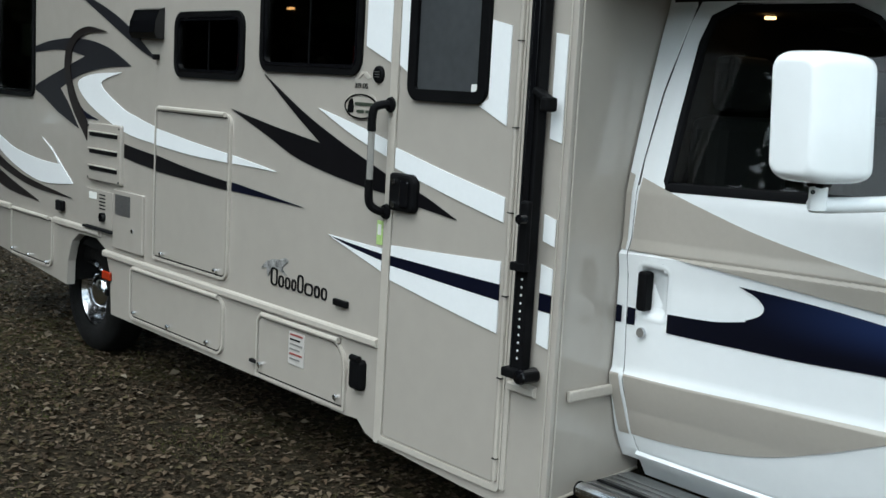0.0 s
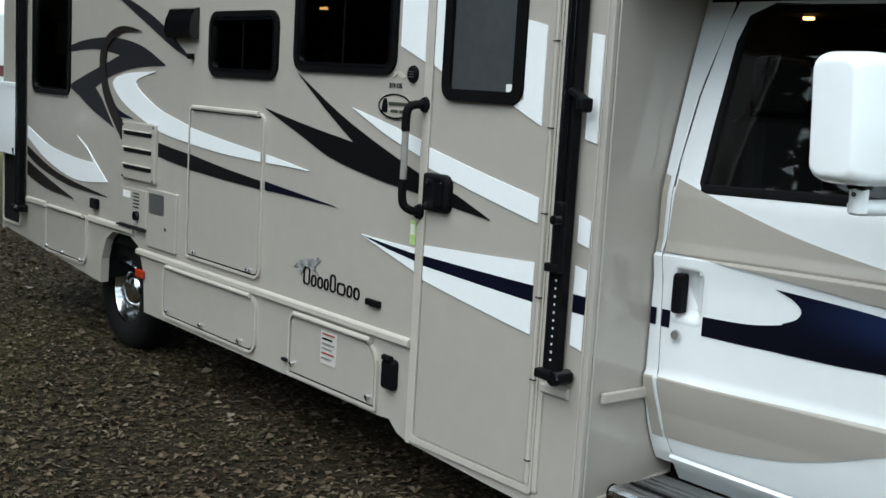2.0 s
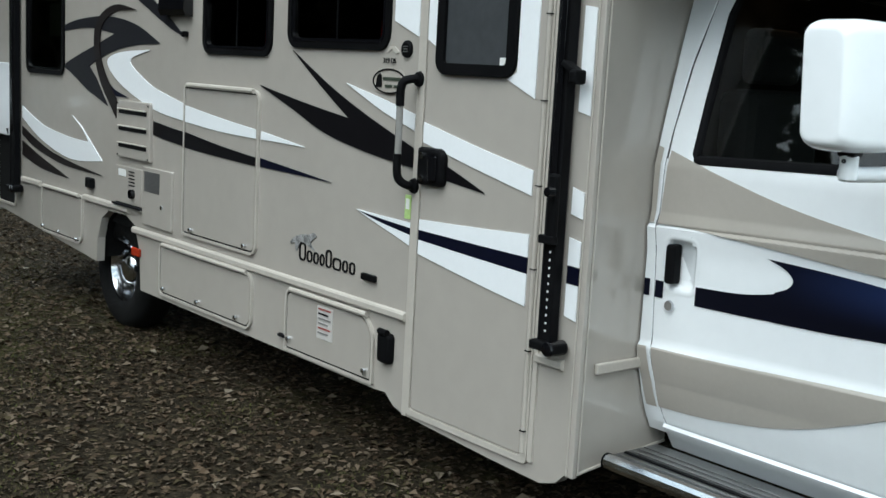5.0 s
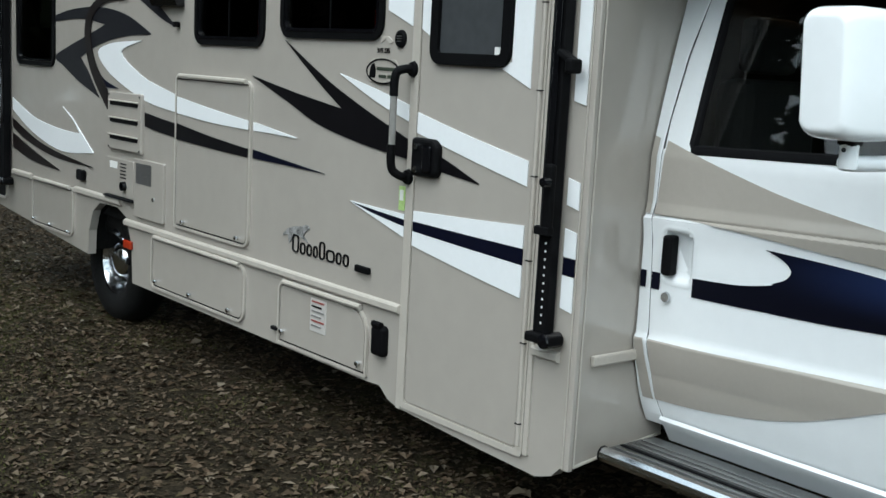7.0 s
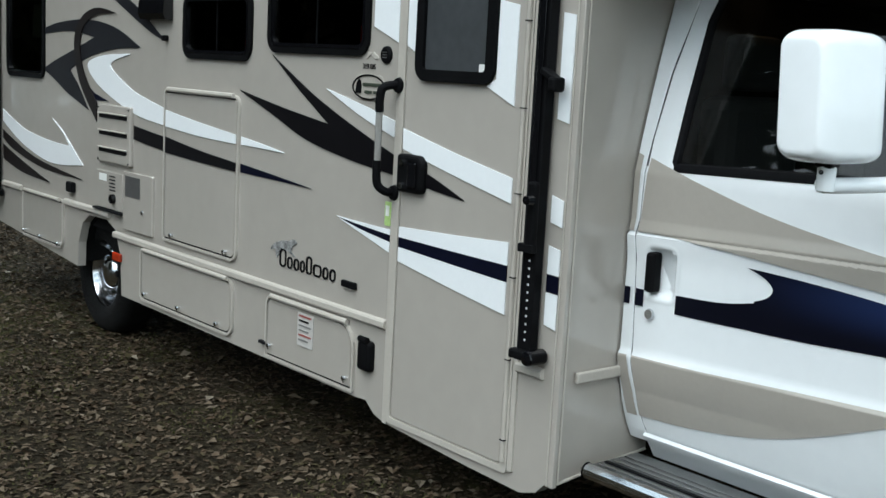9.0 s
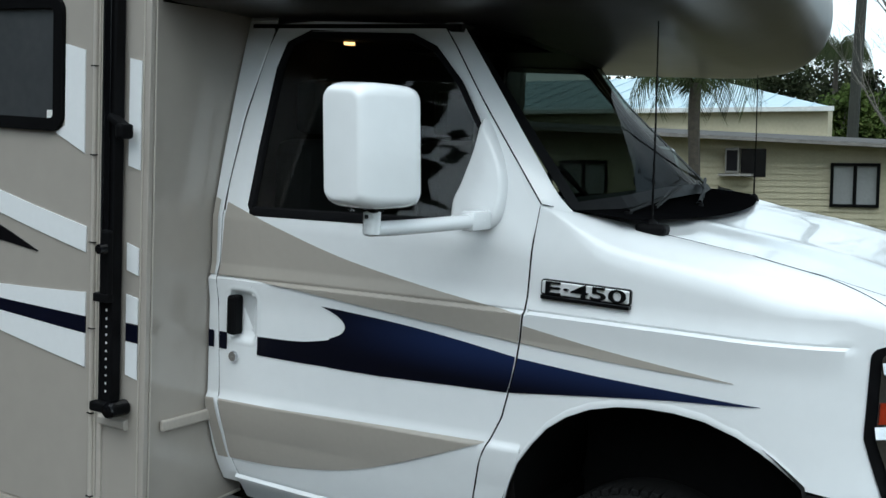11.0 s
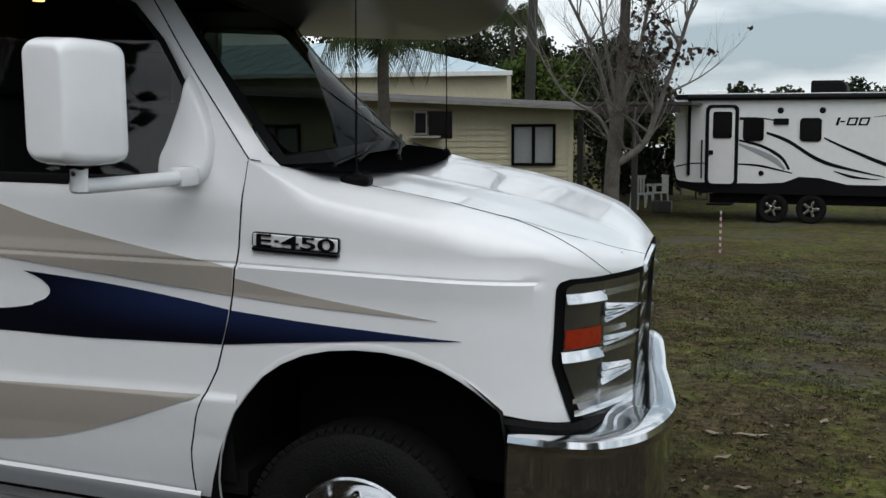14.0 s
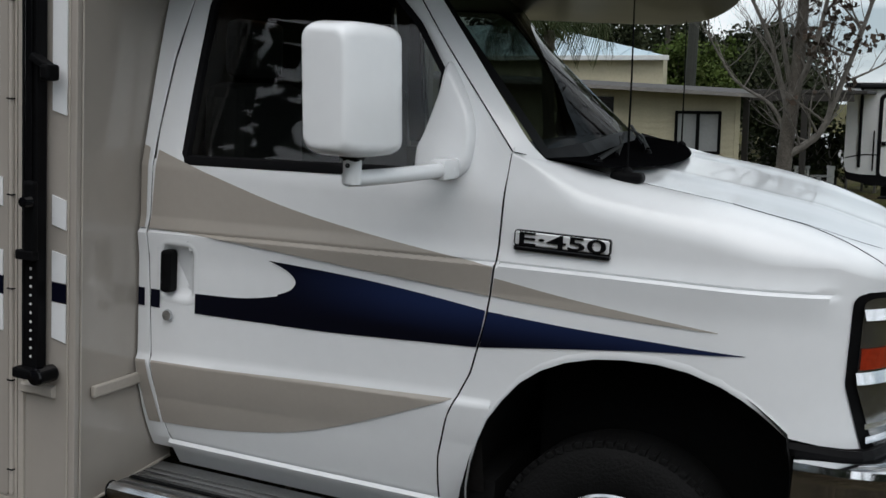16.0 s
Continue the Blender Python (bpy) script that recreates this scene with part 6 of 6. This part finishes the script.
for x in (2.28, 3.13):
    w = part("wheel", moved(lathe([(0.2, 0.02), (0.25, 0.0), (0.31, 0.005), (0.335, 0.03), (0.335, 0.19), (0.2, 0.21)], 30), pose(x, -0.02, 0.335)), RUBBER, tr, "trailer wheel with silver spokes", True)
    part("hub", moved(lathe([(0.001, 0.0), (0.05, 0.0), (0.06, 0.05), (0.2, 0.05), (0.21, 0.02)], 24), pose(x, -0.02, 0.335)), TG, w)
    for k in range(5):
        a = radians(90 + 72 * k)
        part("spoke", moved(box(-0.03, -0.012, 0.03, 0.03, 0.02, 0.19, 0.006), pose(x, -0.02, 0.335) @ Matrix.Rotation(a, 4, "Y")), STEEL, w)
part("axle_frame", box(0.8, 0.2, 0.42, 7.8, 2.2, 0.62), UNDER, tr)
st = part("entry_step", box(0.85, -0.45, 0.40, 1.40, -0.02, 0.44, 0.008), TG, tr)
part("stabiliser", box(1.9, 0.1, 0.0, 2.0, 0.2, 0.5), TG, tr)

# ---- small sided house with flat roof, carport beside it ----
SIDING = mat("cream_siding", (0.42, 0.385, 0.265), 0.6, var=0.12, scale=3)
ROOFING = mat("grey_roofing", (0.06, 0.055, 0.05), 0.8, var=0.3, scale=3)
hz = ground_z(0, 20.5)
house = thing("mobile_home", "cream-sided mobile home with low grey roof", "house", "", (0, 0, 0))
house.matrix_world = Matrix.Translation((-1.62, 20.52, 0)) @ Matrix.Rotation(radians(14), 4, "Z") @ Matrix.Translation((1.62, -20.52, 0))
part("wall", box(-15.0, 20.52, hz - 0.2, -1.62, 25.5, 1.84), SIDING, house, "cream lap siding")
bme = None
for i in range(20):
    ob = part("siding_board", loft([[(x, y, z) for x in (0, 13.37)] for y, z in ((0.004, 0.0), (-0.024, 0.0), (-0.003, 0.120), (0.004, 0.120))]) if bme is None else bmesh.new(), SIDING, house)
    if bme is None:
        bme = ob.data
    else:
        old = ob.data
        ob.data = bme
        bpy.data.meshes.remove(old)
    ob.matrix_local = Matrix.Translation((-14.99, 20.52, hz + 0.03 + 0.12 * i))
part("corner_board", box(-1.70, 20.49, hz, -1.60, 20.53, 1.84, 0.005), SIDING, house)
ROOF_FALL = Matrix.Translation((-1.28, 0, 1.86)) @ Matrix.Rotation(radians(2.7), 4, "Y") @ Matrix.Translation((1.28, 0, -1.66))
roof = part("roof", moved(box(-15.3, 19.95, 1.62, -1.28, 26.0, 1.685, 0.01), ROOF_FALL), ROOFING, house, "low grey metal roof")
part("fascia", moved(box(-15.3, 19.93, 1.61, -1.27, 19.96, 1.682, 0.004), ROOF_FALL), mat("weathered_fascia", (0.20, 0.19, 0.175), 0.7, var=0.3), roof)
part("roof_ridge", moved(loft([[(x, y, z) for x in (-15.2, -1.4)] for y, z in ((19.97, 1.688), (22.9, 1.80), (25.9, 1.688))]), ROOF_FALL), ROOFING, roof)
part("gable_infill", slab([[(-15.0, 1.841), (-1.62, 1.841), (-1.62, 1.842), (-15.0, 2.46)]], 20.53, 20.60), SIDING, house)
for x0, z0, x1, z1, bl in ((-2.86, 0.69, -1.96, 1.54, True), (-8.2, 0.69, -7.2, 1.54, True)):
    w = part("window", slab([rrect(x0, z0, x1, z1, 0.01, 2), rrect(x0 + 0.06, z0 + 0.06, x1 - 0.06, z1 - 0.06, 0.005, 2)], 20.44, 20.515), BLACK, house, "black-framed sliding window")
    xm = (x0 + x1) / 2
    part("mullion", box(xm - 0.035, 20.45, z0 + 0.05, xm + 0.035, 20.51, z1 - 0.05), BLACK, w)
    for a, b in ((x0 + 0.06, xm - 0.03), (xm + 0.03, x1 - 0.06)):
        part("blind", box(a, 20.490, z0 + 0.06, b, 20.494, z1 - 0.06), mat("grey_window_blind", (0.26, 0.27, 0.27), 0.4, var=0.1, scale=2, coat=0.3), w)
acu = part("window_air_conditioner", box(-4.83, 20.15, 1.32, -4.56, 20.55, 1.82, 0.02), mat("beige_metal", (0.17, 0.16, 0.145), 0.6), house)
part("unit_grille", box(-4.80, 20.145, 1.37, -4.59, 20.152, 1.77), SEAL, acu)
part("window", box(-4.55, 20.48, 1.25, -4.07, 20.515, 1.80, 0.004), BLACK_GLOSS, house)
part("unit_shelf", box(-4.95, 20.1, 1.27, -4.3, 20.5, 1.31), mat("grey_shelf", (0.25, 0.24, 0.22), 0.7), house)
car = thing("carport", "low dark timber carport on posts", "carport", "", (0, 0, 0))
# roof run deep so that it shades the shrubs behind
part("roof", box(-3.2, 22.4, 1.92, 0.6, 35.0, 1.99, 0.01), mat("dark_roofing", (0.03, 0.028, 0.026), 0.8, var=0.3), car)
part("beam", box(-2.3, 22.42, 1.76, 0.35, 22.52, 1.915), mat("dark_beam", (0.022, 0.019, 0.016), 0.8), car)
for x in (-1.82, -0.62):
    part("post", box(x - 0.06, 22.45, ground_z(0, 22.5) - 0.1, x + 0.06, 22.57, 1.755), mat("dark_post", (0.018, 0.016, 0.013), 0.8), car)
# dark sheet added to stand for the gloom under the carport
part("back_screen", box(-3.2, 33.6, -0.9, -0.95, 33.7, 0.35), mat("backdrop_dark", (0.018, 0.018, 0.016), 0.9, var=0.4), car)

# ---- long pale workshop with a blue-white metal roof ----
shop = thing("workshop_building", "long cream building with pale blue metal roof", "building", "", (0, 0, 0))
part("wall", box(-45, 38.0, -1.0, -7.39, 38.6, 3.12), mat("cream_wall", (0.52, 0.47, 0.34), 0.7, var=0.1, scale=1), shop)
SHEET = mat("blue_white_roof_metal", (0.46, 0.58, 0.64), 0.4, 0.1, var=0.15, scale=1.5)
rf = loft([[(-45.5, 37.6, 3.12), (-7.15, 37.6, 3.12)], [(-45.5, 37.6, 3.24), (-7.15, 37.6, 3.24)], [(-45.5, 45, 4.85), (-14.5, 45, 4.85)]])
rf.faces.new([rf.verts.new(p) for p in ((-7.15, 37.6, 3.24), (-8.75, 43.5, 3.24), (-14.5, 45, 4.85))])
part("roof", rf, SHEET, shop, "pale blue ribbed metal roof")
for i in range(40):
    x = -45 + 0.95 * i
    t = min(1, max(0.0, (-7.2 - x) / 7.3))
    part("roof_rib", tube([(x, 37.6, 3.26), (x, 37.6 + 7.4 * t, 3.26 + 1.61 * t)], 0.03, 4), SHEET, shop)
part("gutter", box(-45.5, 37.52, 3.10, -7.10, 37.62, 3.27, 0.01), mat("white_gutter", (0.66, 0.67, 0.66), 0.5), shop)

# ---- palms ----
def palm(name, label, x, y, z0, h, fronds, reach, leaf=0.5, stems=1):
    p = thing(name, label, "palm", "", (x, y, z0))
    part("trunk", tube(curve([(0, 0, -0.2), (0.03, 0, h * 0.4), (-0.02, 0, h * 0.8), (0, 0, h)], 4), 0.10 if reach < 1.6 else 0.13, 10), PALMBARK, p)
    for k in range(fronds):
        a = 6.2832 * k / fronds + rng.uniform(-0.2, 0.2)
        up = rng.uniform(0.15, 0.9)
        r = reach * rng.uniform(0.8, 1.1)
        spine = curve([(0, 0, h - 0.05), (math.cos(a) * r * 0.35, math.sin(a) * r * 0.35, h + up * r * 0.55), (math.cos(a) * r * 0.75, math.sin(a) * r * 0.75, h + up * r * 0.45), (math.cos(a) * r, math.sin(a) * r, h - r * (0.45 - 0.4 * up))], 5)
        bm = tube(spine, [0.018 - 0.001 * i for i in range(len(spine))], 4)
        n = len(spine)
        for i in range(2, n):
            d = (spine[i] - spine[i - 1]).normalized()
            for s in (-1, 1):
                for q in (0.0, 0.5):
                    b0 = spine[i - 1].lerp(spine[i], q)
                    sd = d.cross(Vector((0, 0, 1))).normalized() * s
                    ll = leaf * (1 - 0.55 * abs(i / n - 0.45))
                    tipv = b0 + (sd * 0.55 + d * 0.35 + Vector((0, 0, -0.65 - rng.uniform(0, 0.3)))) * ll
                    bm.faces.new([bm.verts.new(v) for v in (b0 - d * 0.014, b0 + d * 0.014, b0.lerp(tipv, 0.6) + d * 0.016, tipv)])
        part("frond", bm, PALMLEAF, p)
    return p


palm("palm", "young palm with drooping feather fronds", -4.03, 16.0, ground_z(-4, 16), 3.35, 12, 1.15, 0.52)
palm("palm", "tall palm with a dense green crown", -9.15, 46.0, ground_z(-9, 46), 6.5, 34, 1.5, 0.7)

# ---- shrubs and trees behind the lots ----
for x, y, h, w, m_, c, s in ((-7.4, 40.5, 5.1, 2.4, BRIGHT, 6500, 0.14), (-6.75, 41, 4.3, 2.4, BRIGHT, 6000, 0.14), (-8.6, 54, 5.3, 4.0, BRIGHT, 4000, 0.2)):
    leafy_tree("shrub", "dense bright green shrub", x, y, ground_z(x, y), h, w, m_, c, s, 0.08, "green shrubs")
for x, y, h, w in ((-10.0, 58, 6.7, 4.2), (-7.9, 60, 6.4, 4.4), (-5.7, 57, 6.6, 4.6), (-14.5, 60, 6.8, 6.5), (-17.0, 56, 7.2, 6.5), (-20.5, 58, 7.8, 7.0), (-13.0, 56, 6.9, 6.0), (-4.5, 46, 4.2, 3.6), (-5.4, 50, 5.2, 3.6)):
    leafy_tree("oak", "dark green oak with full crown", x, y, FAR_Z, h, w, PINE, 6500, 0.2, 0.2)
for i in range(22):
    x = -2 + 2.6 * i + rng.uniform(-0.8, 0.8)
    leafy_tree("oak", "small distant dark green tree", x * 2.0, 112 + rng.uniform(-6, 6), FAR_Z, rng.uniform(4.3, 6.2), rng.uniform(3.5, 7), PINE, 1100, 0.42, 0.2)
for i in range(12):
    leafy_tree("shrub", "low dark shrub under the carport edge", -3.2 + 0.38 * i, 31.0 + rng.uniform(-0.6, 1.5), ground_z(0, 26), rng.uniform(1.8, 2.6), 1.5, PINE, 300, 0.13, 0.04, "dark shrubs")
for i in range(26):
    x = -80 + 4.2 * i + rng.uniform(-1.5, 1.5)
    leafy_tree("oak", "dark green oak across the lane", x, -25 + rng.uniform(-5, 4), ground_z(x, -25), rng.uniform(5.0, 8.0) if x > -26 else rng.uniform(9, 15), rng.uniform(7, 9.5), PINE, 2600, 0.6, 0.3, "trees across the lane")

# unseen trees added to shade the rear wall and darken its reflections
for x, y, h in ((-9.3, -5.2, 8.0), (-11.8, -4.4, 8.5), (-13.2, -8.5, 9.5), (-16.5, -6.5, 9.5), (-11.5, -7.5, 9.5), (-14.5, -11.0, 11), (-20, -7.5, 12), (-25, -11, 13), (-31, -8, 12)):
    leafy_tree("oak", "unseen dark green oak added to shade the rear wall", x, y, ground_z(x, y), h, 8.0, PINE, 4200, 0.55, 0.3, "trees across the lane")
# unseen shrubs added to close the bright gap mirrored in the wall
for i in range(20):
    x = -8.2 - 1.7 * i + rng.uniform(-0.5, 0.5)
    y = -5.4 - 0.32 * i + rng.uniform(-0.8, 0.8)
    leafy_tree("shrub", "unseen dense dark shrub added to darken wall reflections", x, y, ground_z(x, y), rng.uniform(3.2, 5.2), rng.uniform(3.0, 4.0), PINE, 1500, 0.3, 0.08, "hedge shrubs")

# white garden chairs by the carport
CHAIRWHITE = mat("dull_white_plastic", (0.72, 0.72, 0.70), 0.6, var=0.15, scale=12)


def chair():
    c = thing("garden_chair", "white plastic garden chair on bare ground", "chair", "garden chairs")
    seat = box(-0.23, -0.23, 0.40, 0.23, 0.23, 0.43, 0.012)
    part("seat", seat, CHAIRWHITE, c)
    for x, y in ((-0.2, -0.2), (0.2, -0.2), (-0.2, 0.2), (0.2, 0.2)):
        part("leg", tube([(x * 1.15, y * 1.15, 0), (x, y, 0.41)], 0.025, 6), CHAIRWHITE, c)
    for i in range(5):
        part("back_slat", box(-0.2 + 0.085 * i, 0.21, 0.43, -0.14 + 0.085 * i, 0.235, 0.85, 0.006), CHAIRWHITE, c)
    part("back_rail", box(-0.23, 0.205, 0.82, 0.23, 0.24, 0.90, 0.01), CHAIRWHITE, c)
    for x in (-0.25, 0.25):
        part("armrest", box(x - 0.03, -0.2, 0.62, x + 0.03, 0.22, 0.645, 0.008), CHAIRWHITE, c)
        part("arm_post", box(x - 0.02, -0.19, 0.43, x + 0.02, -0.15, 0.62, 0.005), CHAIRWHITE, c)
    return c


ch = chair()
ch.matrix_world = pose(-1.18, 28.0, ground_z(0, 28.0), 0, 0, 35)
copy_thing(ch, pose(-0.84, 28.6, ground_z(0, 28.6), 0, 0, -60))
WHITECAR = mat("white_car_paint", (0.75, 0.76, 0.77), 0.25, var=0.03, coat=0.4)
pc = thing("parked_car", "white car parked beyond the carport", "car", "", (-1.5, 38.5, ground_z(0, 38.5)))
body = [(-2.2, 0.35), (2.15, 0.35), (2.25, 0.55), (2.15, 0.80), (1.2, 0.95), (0.6, 1.42), (-1.2, 1.45), (-2.0, 1.0), (-2.25, 0.9)]
part("body", pillow(body, -0.85, 0.85, 0.06), WHITECAR, pc)
for o_ in ([(0.52, 1.34), (1.02, 0.98), (-0.15, 0.98), (-0.15, 1.36)], [(-0.25, 1.36), (-0.25, 0.98), (-1.65, 1.0), (-1.12, 1.36)]):
    part("window", slab([o_], -0.862, -0.85), BLACK_GLOSS, pc)
for x in (-1.4, 1.4):
    w = part("wheel", moved(lathe([(0.18, 0.02), (0.28, 0.0), (0.32, 0.03), (0.32, 0.18), (0.18, 0.2)], 24), pose(x, -0.87, 0.32)), RUBBER, pc)
    part("hub", moved(lathe([(0.001, 0.01), (0.17, 0.02), (0.185, 0.04)], 18), pose(x, -0.87, 0.32)), STEEL, w)
blk = thing("concrete_block", "grey concrete block on the ground", "block", "", (-0.55, 27.2, ground_z(0, 27.2)))
part("block_body", box(-0.25, -0.15, 0, 0.25, 0.15, 0.3, 0.015), mat("concrete", (0.17, 0.165, 0.155), 0.9, var=0.25, scale=12), blk)

# striped marker stake in the grass
STAKEWHITE = mat("dull_white_paint", (0.42, 0.41, 0.40), 0.7, var=0.3, scale=20)
STAKERED = mat("dull_red_paint", (0.20, 0.045, 0.045), 0.7, var=0.3, scale=20)
stake = thing("marker_stake", "red and white striped stake in grass", "stake", "", (1.71, 15.3, ground_z(1.8, 15.3)))
for i in range(15):
    part("band", tube([(0, 0, -0.05 + 0.05 * i), (0, 0, -0.05 + 0.05 * (i + 1) - 0.001)], 0.017, 8), STAKERED if i % 2 else STAKEWHITE, stake)

# neighbouring trailer and bare trees far behind the motorhome
nb = thing("parked_trailer", "white trailer with maroon stripe parked on grass", "trailer", "", (-24.5, 4.7, ground_z(-24.5, 4.7)), 0)
part("body", box(-6, 0, 0.55, 0, 2.4, 3.0, 0.06), TW, nb)
part("stripe", box(-6.01, -0.012, 1.55, 0.012, 2.41, 1.80), mat("maroon_vinyl", (0.12, 0.02, 0.025), 0.4), nb)
part("lower_skirt", box(-6.01, -0.014, 0.55, 0.014, 2.41, 0.95), TS, nb)
for x in (-0.0,):
    part("window", box(x, 0.5, 1.85, x + 0.02, 1.3, 2.45, 0.005), BLACK_GLOSS, nb)
part("wheel", moved(lathe([(0.001, 0), (0.33, 0), (0.33, 0.2), (0.001, 0.2)], 20), pose(-3, 0.02, 0.33)), RUBBER, nb)
bt = thing("bare_tree", "distant leafless grey tree", "tree", "distant bare trees", (0, 0, ground_z(-30, 3)))
for k in range(3):
    bm = tube([(-30 - 3 * k, 4 + 1.5 * k, -0.1), (-30 - 3 * k, 4 + 1.5 * k, 3.0)], [0.16, 0.11], 6)
    for _ in range(7):
        branches(Vector((-30 - 3 * k, 4 + 1.5 * k, rng.uniform(1.6, 3.0))), Vector((rng.uniform(-0.6, 0.6), rng.uniform(-0.6, 0.6), 1)), rng.uniform(1.8, 2.8), 0.06, 2, bm, [])
    part("trunk" if k == 0 else "stem", bm, BARK, bt)

# ---- fallen leaves and grass ----
def scatter(name, label, category, n, xr, yr, size, material, flat=True, keep=lambda x, y: True):
    verts, faces = [], []
    while len(faces) < n:
        x, y = rng.uniform(*xr), rng.uniform(*yr)
        if not keep(x, y):
            continue
        z = ground_z(x, y)
        a, s, k = rng.uniform(0, 6.283), size * (0.4 + 1.5 * rng.random() ** 2), len(verts)
        u = Vector((math.cos(a), math.sin(a), 0))
        v = Vector((-math.sin(a), math.cos(a), 0))
        p = Vector((x, y, z + 0.004))
        if flat:
            c = rng.uniform(0.15, 0.85) * s
            w = rng.uniform(0.3, 0.7)
            verts += [p - u * s, p + v * s * w + Vector((0, 0, c)), p + u * s + Vector((0, 0, c * 0.4)), p - v * s * w + Vector((0, 0, rng.uniform(0, c)))]
            faces.append((k, k + 1, k + 2, k + 3))
        else:
            lean = Vector((rng.uniform(-0.7, 0.7), rng.uniform(-0.7, 0.7), 1)) * s
            verts += [p - u * 0.005, p + u * 0.005, p + lean]
            faces.append((k, k + 1, k + 2))
    me = bpy.data.meshes.new(name)
    me.from_pydata(verts, [], faces)
    me.materials.append(material)
    return tagged(new(name, me), label, category, kind="stuff")


scatter("fallen_leaves", "dry brown and grey fallen leaves on dirt", "leaves", 110000, (-11, 6), (-7, 1.4), 0.0155, LITTER, True, lambda x, y: rng.random() < min(1, max(0.04, 1.25 - 0.30 * max(0, -y - 1.0) - 0.25 * max(0, x - 0.5))))
PALELEAF = island_material("pale_fallen_leaves", [(0.10, 0.075, 0.05), (0.16, 0.13, 0.095), (0.07, 0.05, 0.03), (0.20, 0.17, 0.13)], 0.7)
scatter("fallen_leaves", "larger pale tan fallen leaves on dirt", "leaves", 2600, (-10, 4), (-6, 0.8), 0.024, PALELEAF)
scatter("fallen_leaves", "pale tan leaves strewn over the turf", "leaves", 2600, (0, 10), (2, 12), 0.018, PALELEAF)
scatter("fallen_leaves", "scattered dry leaves in thin grass", "leaves", 30000, (-1, 12), (1.4, 18), 0.017, LITTER, True, lambda x, y: rng.random() < min(1, (18 - y) / 8) * min(1, (12 - x) / 5))
scatter("grass", "short thin winter grass blades", "grass", 170000, (-1, 11), (1.8, 18), 0.012, GRASS, False, lambda x, y: rng.random() < (noise.noise(Vector((x * 0.8, y * 0.8, 0))) + 0.45) * max(0.08, 0.6 + 1.6 * noise.noise(Vector((x * 5, y * 5, 4)))) * min(1, (18 - y) / 7) * min(1, (11 - x) / 4))
scatter("grass", "thin grass between fallen leaves", "grass", 60000, (-9.5, 2.5), (-6.0, 0.4), 0.010, GRASS, False, lambda x, y: noise.noise(Vector((x * 0.9, y * 0.9, 3))) > -0.02)


# dry palm husks and fallen twigs in the turf
HUSK = mat("dry_husk", (0.24, 0.20, 0.14), 0.9, var=0.4, scale=30)
TWIG = mat("brown_twig", (0.10, 0.085, 0.06), 0.9, var=0.4, scale=30)
for x, y, a, ln in ((2.67, 3.46, 8, 0.10), (2.47, 3.42, -25, 0.06), (2.55, 2.99, 40, 0.05), (3.05, 3.9, 70, 0.05), (2.67, 2.54, 15, 0.04)):
    hk = thing("palm_husk", "pale dry palm husk lying on turf", "husk", "dry husks", (x, y, ground_z(x, y) + 0.004), a)
    part("blade", loft([[(-ln + 2 * ln * i / 8, s * 0.022 * math.sin(math.pi * (0.06 + 0.9 * i / 8)), 0.006 + 0.010 * abs(s) + 0.004 * math.sin(i)) for i in range(9)] for s in (-1, -0.4, 0.4, 1)]), HUSK, hk, smooth=True)
for pts in (((2.74, 4.75), (2.86, 4.55), (2.93, 4.36), (2.96, 4.20)), ((3.4, 5.6), (3.7, 5.45), (4.0, 5.5)), ((2.9, 6.6), (3.2, 6.75), (3.4, 6.7))):
    tw = thing("twig", "thin brown fallen twig on turf", "twig", "fallen twigs", (0, 0, 0))
    part("stem", tube(curve([(x, y, ground_z(x, y) + 0.012) for x, y in pts], 4), 0.0035, 5), TWIG, tw)
